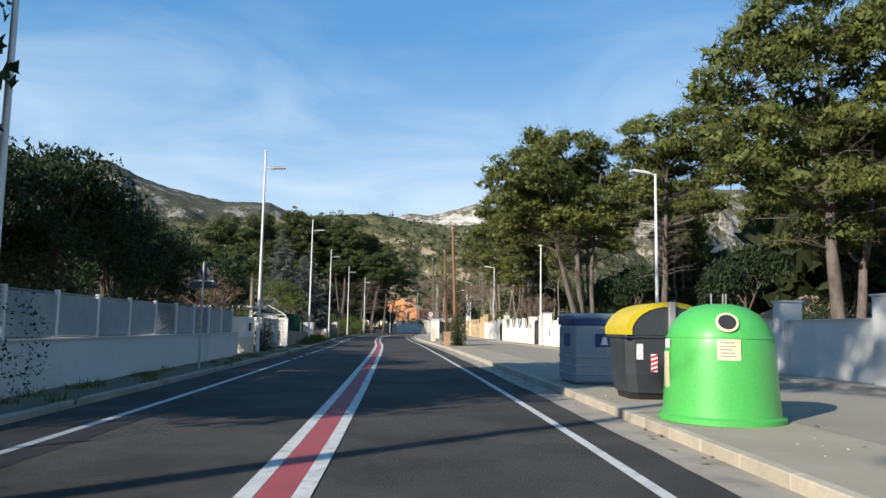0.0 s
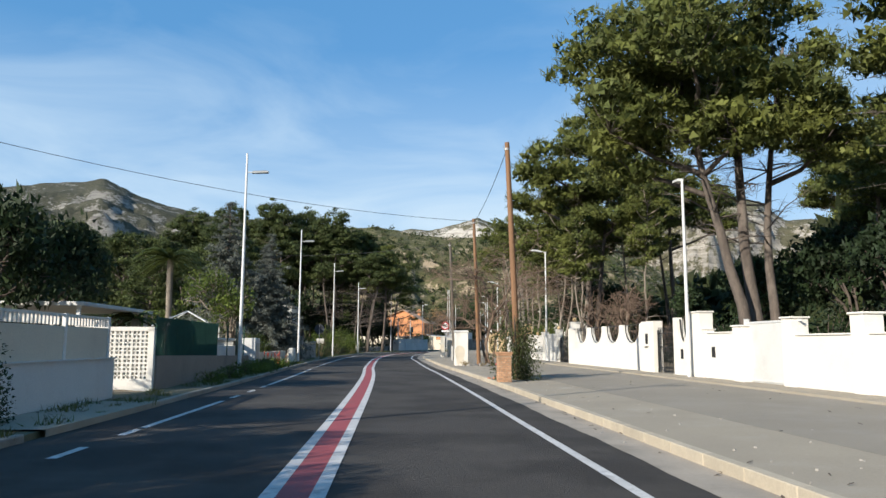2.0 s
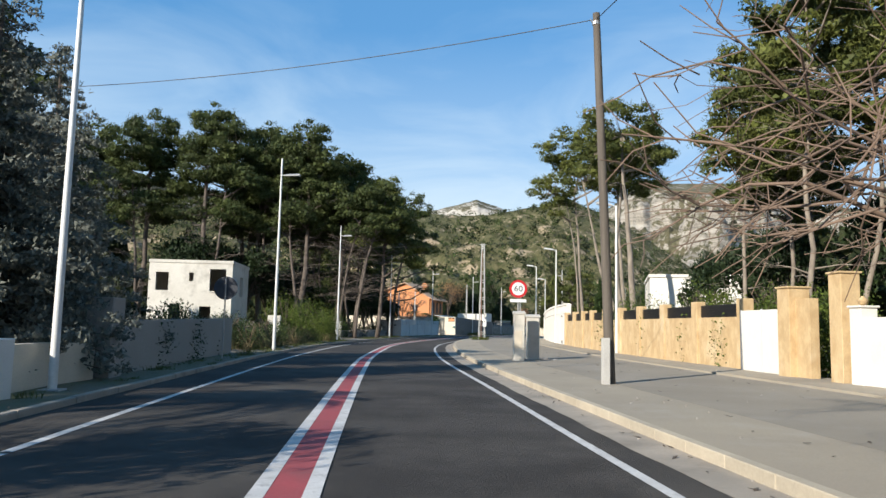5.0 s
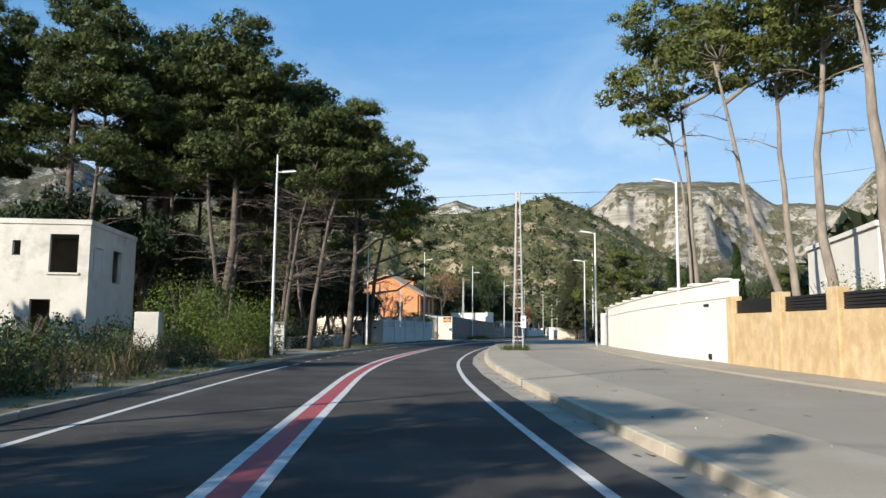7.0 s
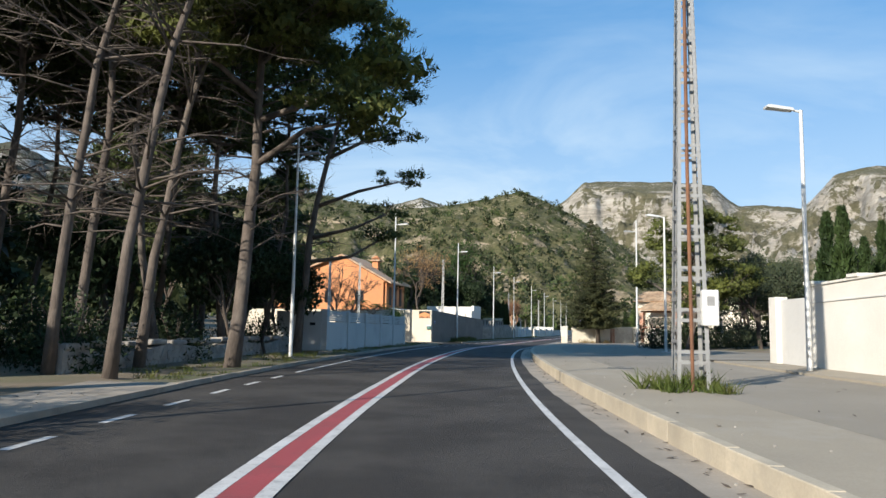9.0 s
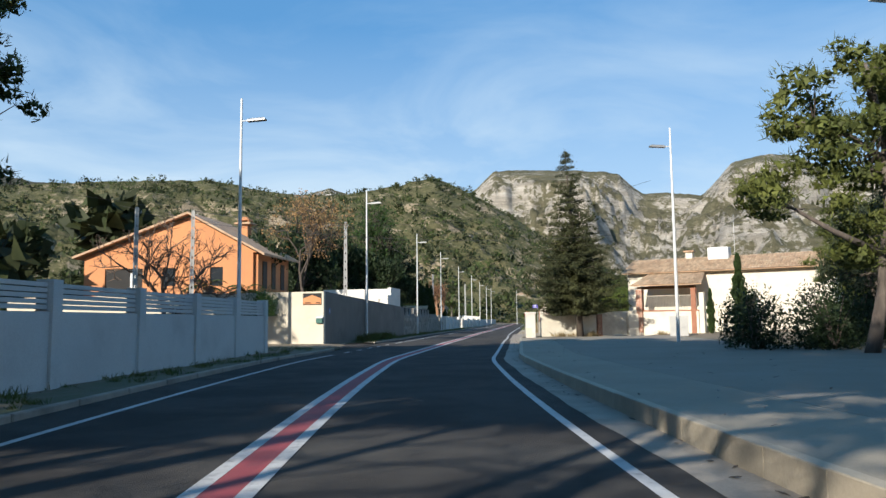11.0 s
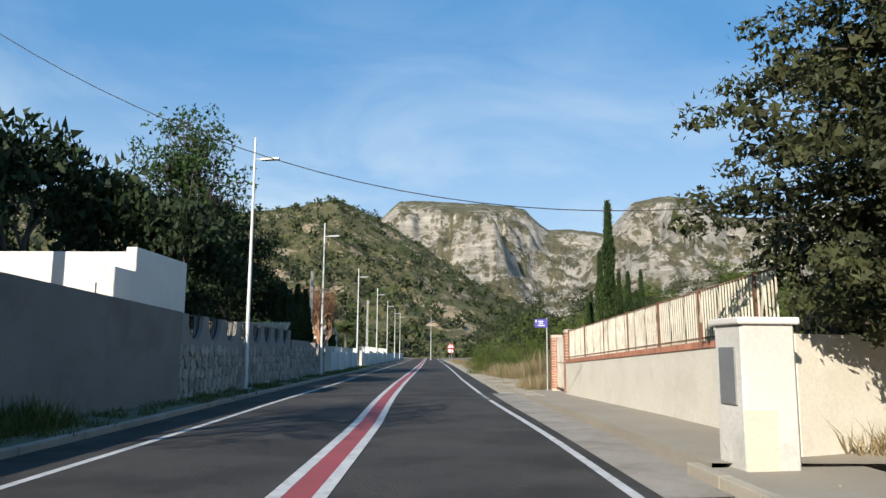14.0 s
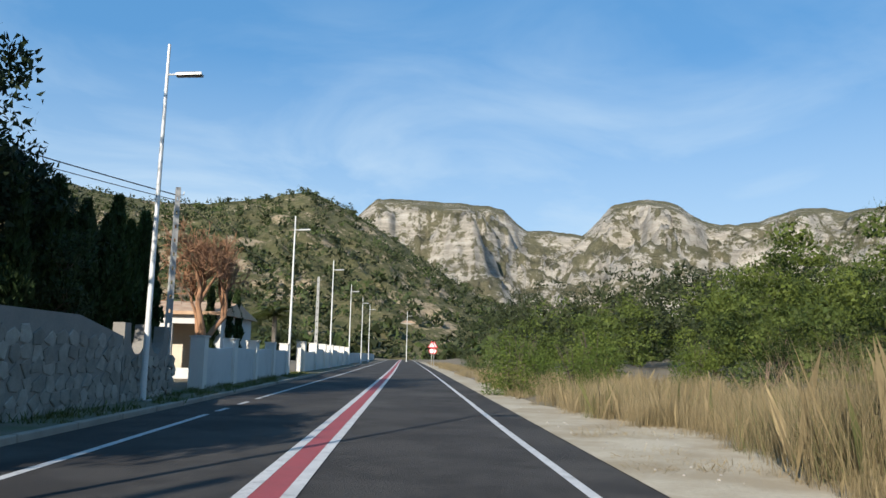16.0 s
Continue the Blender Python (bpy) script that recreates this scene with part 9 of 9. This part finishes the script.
for _ in range(560):
    u, off = rs.random(), rs.uniform(0, 1) ** 1.3 * 6.5
    x0 = float(np.interp(u, [0, 0.2, 0.45, 0.7, 1], [23.6, 24.6, 25.7, 25.9, 27.0])) + 0.94 * off + rs.uniform(-0.3, 0.3)
    y0 = float(np.interp(u, [0, 0.2, 0.45, 0.7, 1], [220.3, 222.0, 224.8, 227.6, 233.5])) - 0.33 * off
    if rs.random() < 0.32:
        x0, y0 = 20.7 + 2.4 * u + 0.5 * off + rs.uniform(-0.3, 0.3), 215.5 + 4.6 * u - 0.16 * off + rs.uniform(-0.3, 0.3)
        if y0 > 215.2:
            meadow.append((x0, y0, ground_height(x0, y0), rs.uniform(0.18, 0.4) + 0.13 * off))
        continue
    meadow.append((x0, y0, ground_height(x0, y0), rs.uniform(0.9, 1.5) if u < 0.25 else rs.uniform(0.45, 0.95)))
grass_stuff("dry_grass", "tall dry straw-coloured grass on open ground", band(160, 234, 248, 7.5, 13, 0.45, 0.9) + band(200, 229, 262, 5.6, 9, 0.35, 0.8) + band(90, 216, 236, 15, 24, 0.5, 1.2), 1.15, 60, dry_grass, 0.5, 0.005, 0.2, 3)
grass_stuff("dry_grass", "thick stand of fine straw-coloured grass", meadow, 1.15, 105, dry_grass, 0.5, 0.0022, 0.2, 31)
grass_stuff("green_grass", "olive-green reedy grass among the dry stalks", [(x_ + rs.uniform(-0.3, 0.3), y_ + rs.uniform(-0.3, 0.3), z_, s_ * 0.95) for x_, y_, z_, s_ in meadow if s_ > 0.9 and rs.random() < 0.6], 1.05, 60, reed_grass, 0.45, 0.003, 0.22, 32)
grass_stuff("dry_grass", "short dry grass along the road edge", band(300, 236, 330, 4.9, 8.0, 0.5, 1.1), 0.5, 34, dry_grass, 0.45, 0.008, 0.4, 4)
straw = [(x_, y_, 0.012, rs.uniform(0.3, 1.0)) for x_, y_ in (beside(rs.uniform(216.2, 229), rs.uniform(4.25, 10.5)) for _ in range(420)) if noise.noise((x_ * 0.55, y_ * 0.55, 2.0)) > 0.02]
grass_stuff("dry_grass", "low trodden straw and weeds on the dirt shoulder", straw, 0.16, 34, dry_grass, 0.4, 0.0025, 1.1, 33)
grass_stuff("weeds", "green roadside grass on the verge", band(230, -10, 128, -5.6, -4.5, 0.4, 1.0, 0.09) + band(200, 138, 182, -7.5, -4.6, 0.4, 1.0, 0.09) + band(240, 191.5, 262, -6.0, -4.5, 0.5, 1.1, 0.09), 0.22, 34, green_grass, 0.3, 0.009, 0.5, 5)
grass_stuff("weeds", "tall dry weeds in front of the ruin", band(250, 101, 128, -12, -5.7, 0.5, 1.1, 0.1) + band(60, 126, 131, -9, -6, 0.4, 0.8, 0.1), 0.85, 34, dry_weed, 0.45, 0.011, 0.3, 6)
grass_stuff("weeds", "clump of green grass at the foot of the corner wall", band(46, 193.5, 202, -6.0, -5.2, 0.7, 1.2, 0.08), 0.5, 46, green_grass, 0.35, 0.012, 0.45, 7)
grass_stuff("weeds", "grass tuft at the foot of the steel tower", [(0.35 + rs.uniform(-0.5, 0.5), 134.2 + rs.uniform(-0.8, 0.6), kerb_top(135), rs.uniform(0.6, 1.1)) for _ in range(12)], 0.42, 60, green_grass, 0.3, 0.012, 0.6, 8)
grass_stuff("weeds", "dry tufts along walls and pillars", [(rs.uniform(15, 19), 195.45 + 0.08 * k / 10, 0.12, rs.uniform(0.5, 1.2)) for k in range(16)] + [(rs.uniform(0.2, 2.2), 68.4 + rs.uniform(-0.4, 0.4), 0.15, rs.uniform(0.3, 0.8)) for _ in range(8)]
            + [(rs.uniform(22.5, 23.2), 191 + rs.uniform(0, 4), 0.2, rs.uniform(0.5, 1.0)) for _ in range(10)] + [(13.9, 195.5, 0.13, 0.6), (22.0, 214.8, 0.1, 1.0), (22.6, 215.3, 0.1, 1.2)], 0.5, 40, dry_grass, 0.25, 0.01, 0.4, 9)


# ---- woods in the distance ----
def wood_stuff(name, label, spots, per, mat, seed):
    """Many small crowns of leaves at (x, y, z, size)."""
    rng = np.random.default_rng(seed)
    pts, ways, sizes = [], [], []
    for x, y, z, s in spots:
        q = rng.normal(size=(per, 3))
        q /= np.linalg.norm(q, axis=1, keepdims=True)
        ways.append(q + (0, 0, 0.3))
        q = q * rng.uniform(0.45, 1.0, (per, 1)) * (s, s, s * rng.uniform(0.7, 1.05))
        q[:, 2] += s * 0.75
        pts.append(q + (x, y, z))
        sizes.append(np.full((per, 1), 0.42 * s))
    quads = cards(np.concatenate(pts), np.concatenate(sizes), np.concatenate(ways), 0.7, 1.3, rng)
    return tagged(new(name, leaf_mesh(name, quads, mat)), label, "trees", kind="stuff")


def on_mesh(ob, n, seed, keep, size):
    """Places spread over a hill's slope."""
    r = random.Random(seed)
    vs = ob.data.vertices
    out = []
    while len(out) < n:
        v = vs[r.randrange(len(vs))].co
        x, y = v.x + r.uniform(-6, 6), v.y + r.uniform(-6, 6)
        if noise.noise((x * 0.012, y * 0.012, seed)) > keep - 0.6 * r.random():
            out.append((x, y, v.z - 0.6, r.uniform(*size)))
    return out


wood_stuff("hill_woods", "scattered pines over the near hill", on_mesh(hill_near, 2500, 5, 0.0, (1.8, 4.6)), 18, woods_leaf, 21)
wood_stuff("hill_woods", "lighter green pines and scrub over the near hill", on_mesh(hill_near, 2600, 9, 0.05, (1.4, 3.8)), 16, scrub_leaf, 26)
spots = []
while len(spots) < 2300:
    x, y = rs.uniform(-260, 420), rs.uniform(60, 620)
    cxx = line(min(y, 600))[0]
    d = x - cxx
    if (d < -42 and y > 100) or (d > 48 and y > 20) or (y > 305 and abs(d) > 14):
        if noise.noise((x * 0.02, y * 0.02, 4.0)) > -0.35:
            spots.append((x, y, ground_height(x, y) - 0.3, rs.uniform(2.0, 3.8)))
wood_stuff("woods", "mixed pine woods on the valley floor", spots[:1300], 34, woods_leaf, 22)
wood_stuff("woods", "sunlit pine scrub on the valley floor", spots[1300:], 34, scrub_leaf, 23)
rw = np.random.default_rng(24)
puff_at, puff_r = [], []
while len(puff_at) < 3600:
    x, y = rw.uniform(34, 105), rw.uniform(205, 320)
    off = x - line(y)[0]
    if off < 14.5:
        continue
    tall = rw.uniform(4.6, 6.6) + min(2.0, 0.08 * (off - 17))
    for _ in range(12):
        a, u = rw.uniform(0, 6.283), rw.uniform(0, 1)
        w = 1.9 * math.sqrt(max(0.05, 1 - (u - 0.15) ** 2)) * rw.uniform(0.5, 1)
        puff_at.append((x + w * math.cos(a), y + w * math.sin(a), ground_height(x, y) + 0.5 + u * (tall - 0.8)))
        puff_r.append(rw.uniform(0.6, 1.05))
near = [math.hypot(p[0] - 20, p[1] - 214) < 42 for p in puff_at]
near_puffs = [[v for v, k in zip(list_, near) if k] for list_ in (puff_at, puff_r)]
far_puffs = [[v for v, k in zip(list_, near) if not k] for list_ in (puff_at, puff_r)]
scrub_quads = np.concatenate([tufts(*near_puffs, 26, 4, 0.16, 0.02, rw, 0.85, 150, 0.1), tufts(*far_puffs, 9, 3, 0.26, 0.05, rw, 0.8, 40, 0.17)])
tagged(new("scrub_woods", leaf_mesh("scrub_woods", scrub_quads, scrub_pine)), "thick olive-green pine scrub beyond the dry grass", "trees", kind="stuff")
far_at, far_r = [], []
while len(far_at) < 2600:
    x, y = rw.uniform(30, 210), rw.uniform(235, 460)
    off, away = x - line(y)[0], math.hypot(x - 18, y - 208)
    if off < 13 or away < 62 or away > 170:
        continue
    tall = float(np.clip(away * rw.uniform(0.1, 0.135), 6.0, 15.0)) * (1 if off > 24 else 0.7)
    for _ in range(10):
        a, u = rw.uniform(0, 6.283), rw.uniform(0, 1)
        w = 2.8 * math.sqrt(max(0.05, 1 - (u - 0.2) ** 2)) * rw.uniform(0.5, 1)
        far_at.append((x + w * math.cos(a), y + w * math.sin(a), ground_height(x, y) + 0.5 + u * (tall - 1.2)))
        far_r.append(rw.uniform(1.0, 1.6))
tagged(new("pine_woods", leaf_mesh("pine_woods", tufts(far_at, far_r, 5, 1, 0.7, 0.22, rw, 0.8, 20), woods_leaf)), "tall dark green pine woods along the valley", "trees", kind="stuff")
right_far = []
while len(right_far) < 170:
    x, y = rs.uniform(22, 62), rs.uniform(30, 150)
    if x - line(y)[0] > 26:
        right_far.append((x, y, ground_height(x, y) - 0.3 + rs.choice((0, 2.4, 4.6)), rs.uniform(2.2, 3.4)))
wood_stuff("woods", "dark woods behind the gardens", right_far, 130, woods_leaf, 28)
left_far = []
while len(left_far) < 130:
    x, y = rs.uniform(-20, 110), rs.uniform(262, 430)
    off = x - line(y)[0]
    if -60 < off < -15:
        left_far.append((x, y, ground_height(x, y) - 0.3, rs.uniform(2.0, 3.6)))
wood_stuff("woods", "dark pines along the far end of the road", left_far, 90, woods_leaf, 27)
left_spots = []
while len(left_spots) < 150:
    x, y = rs.uniform(-75, 22), rs.uniform(60, 300)
    d = x - line(y)[0]
    if d < -30 and not (-12 < x < 2 and 190 < y < 214):
        left_spots.append((x, y, ground_height(x, y) - 0.3 + rs.choice((0, 2.4, 4.8, 7.0)), rs.uniform(2.2, 3.8)))
wood_stuff("woods", "dark woods behind the gardens", left_spots, 170, woods_leaf, 25)


# ---- stones of the rubble walls, litter on the ground ----
def stone_meshes(n, mat, seed):
    """Flat irregular stones, one unit across."""
    r = random.Random(seed)
    out = []
    for _ in range(n):
        k = r.randrange(4, 7)
        rim = [(0.5 * r.uniform(0.9, 1.2) * math.cos(6.283 * (i + r.uniform(-0.2, 0.2)) / k), 0.5 * r.uniform(0.9, 1.2) * math.sin(6.283 * (i + r.uniform(-0.2, 0.2)) / k)) for i in range(k)]
        g = Geo().loft([[(-0.06, u, v) for u, v in rim], [(0.02, u, v) for u, v in rim], [(0.035, u * 0.88, v * 0.88) for u, v in rim]])
        out.append(g.mesh("stone", mat))
    return out


def rubble(parent, meshes, y0, y1, d, height, size, seed):
    """Stones bedded over the road face of a wall."""
    r = random.Random(seed)
    inv = parent.matrix_basis.inverted()
    z, row = 0.1, 0
    while z < height(0.5 * (y0 + y1)) + 0.6:
        y = y0 + (0.5 * size if row % 2 else 0.2 * size)
        while y < y1:
            s = size * r.uniform(0.85, 1.3)
            if z + 0.3 * size < height(y):
                m = side_pose(y, d, z + r.uniform(-0.05, 0.05)) @ Matrix.Rotation(r.uniform(-0.4, 0.4), 4, "X") @ Matrix.Diagonal((r.uniform(0.6, 1.1), s * 1.12, size * r.uniform(0.78, 0.98), 1))
                part("stone", r.choice(meshes), None, parent).matrix_basis = inv @ m
            y += s
        z += size * 0.74
        row += 1


wall_stone = material("rubble_stone", (0.34, 0.31, 0.26), (0.22, 0.20, 0.17), 0.92, 2.5, 0.7, 0.5, 22, stain=(0.12, 0.115, 0.1), stain_scale=1.6, stain_amount=0.5, vary=0.25)
stones = stone_meshes(9, wall_stone, 5)
rubble(wR, stones, 225.3, 232.2, -5.73, lambda y: 1.98 if y < 231.6 else 1.5, 0.40, 1)
rubble(sL, stones, 209.0, 224.9, -5.70, lambda y: 1.8, 0.46, 2)
low_stones = stone_meshes(6, grey_stone, 15)
rubble(wst, low_stones, 138.7, 158.3, -7.97, lambda y: 0.78, 0.42, 4)
rubble(sL2, stones, 232.5, 236.2, -5.74, lambda y: 1.4, 0.42, 3)

pebbles = Geo()
rp = random.Random(8)
def pebble(x, y, z, s):
    k = 5
    a0 = rp.uniform(0, 6.283)
    ring = [(x + s * rp.uniform(0.7, 1.2) * math.cos(a0 + 6.283 * i / k), y + s * rp.uniform(0.7, 1.2) * math.sin(a0 + 6.283 * i / k)) for i in range(k)]
    pebbles.loft([[(u, v, z - 0.01) for u, v in ring], [(x + (u - x) * 0.6, y + (v - y) * 0.6, z + s * 0.55) for u, v in ring]])


for _ in range(260):
    y = rp.uniform(215, 236)
    d = rp.uniform(4.3, float(np.interp(y, [214.5, 224, 236], [11.5, 10.5, 6.0])))
    x_, y_ = beside(y, d)
    pebble(x_, y_, 0.014, rp.choice((0.01, 0.014, 0.02, 0.03)))
for _ in range(520):
    y = rp.uniform(0, 196)
    d = rp.choice((rp.uniform(4.1, 4.4), rp.uniform(4.7, 6.2), rp.uniform(4.6, 10)))
    x_, y_ = beside(y, d)
    pebble(x_, y_, (0.01 if d < 4.45 else ground_right(y, d) + 0.004), rp.choice((0.012, 0.018, 0.025)))
part("gravel", pebbles, grey_stone)
tagged(bpy.data.objects["gravel"], "loose pebbles and grit along the road edge", "gravel", kind="stuff")
litter = Geo()
for _ in range(900):
    y = rp.uniform(0, 196)
    d = rp.choice((rp.uniform(4.1, 4.42), rp.uniform(4.6, 10.3), rp.uniform(-5.8, -4.5)))
    x_, y_ = beside(y, d)
    z_ = 0.012 if 0 < d < 4.45 else (ground_right(y, d) + 0.006 if d > 0 else 0.12)
    a, l = rp.uniform(0, 6.283), rp.uniform(0.03, 0.07)
    c, s = math.cos(a) * l, math.sin(a) * l
    litter.loft([[(x_ - c, y_ - s, z_), (x_ + s * 0.4, y_ - c * 0.4, z_ + 0.012), (x_ + c, y_ + s, z_ + 0.02), (x_ - s * 0.4, y_ + c * 0.4, z_ + 0.012)], [(x_ - c, y_ - s, z_ + 0.004), (x_ + s * 0.4, y_ - c * 0.4, z_ + 0.016), (x_ + c, y_ + s, z_ + 0.024), (x_ - s * 0.4, y_ + c * 0.4, z_ + 0.016)]])
part("dead_leaves", litter, bark_dark)
tagged(bpy.data.objects["dead_leaves"], "dry brown leaves and needles scattered on the pavement", "leaf litter", kind="stuff")
for x, y, s in ((0.55, 52.9, 0.7), (0.75, 53.1, 0.6)):
    br = thing("broken_brick", "broken orange brick lying on the pavement", "brick", pose(x, y, 0.15, 4, 3, 70 * y), group="broken bricks")
    part("brick", Geo().box(-0.12 * s, -0.06 * s, 0.0, 0.12 * s, 0.06 * s, 0.06, 0.01), brick_mat, br)
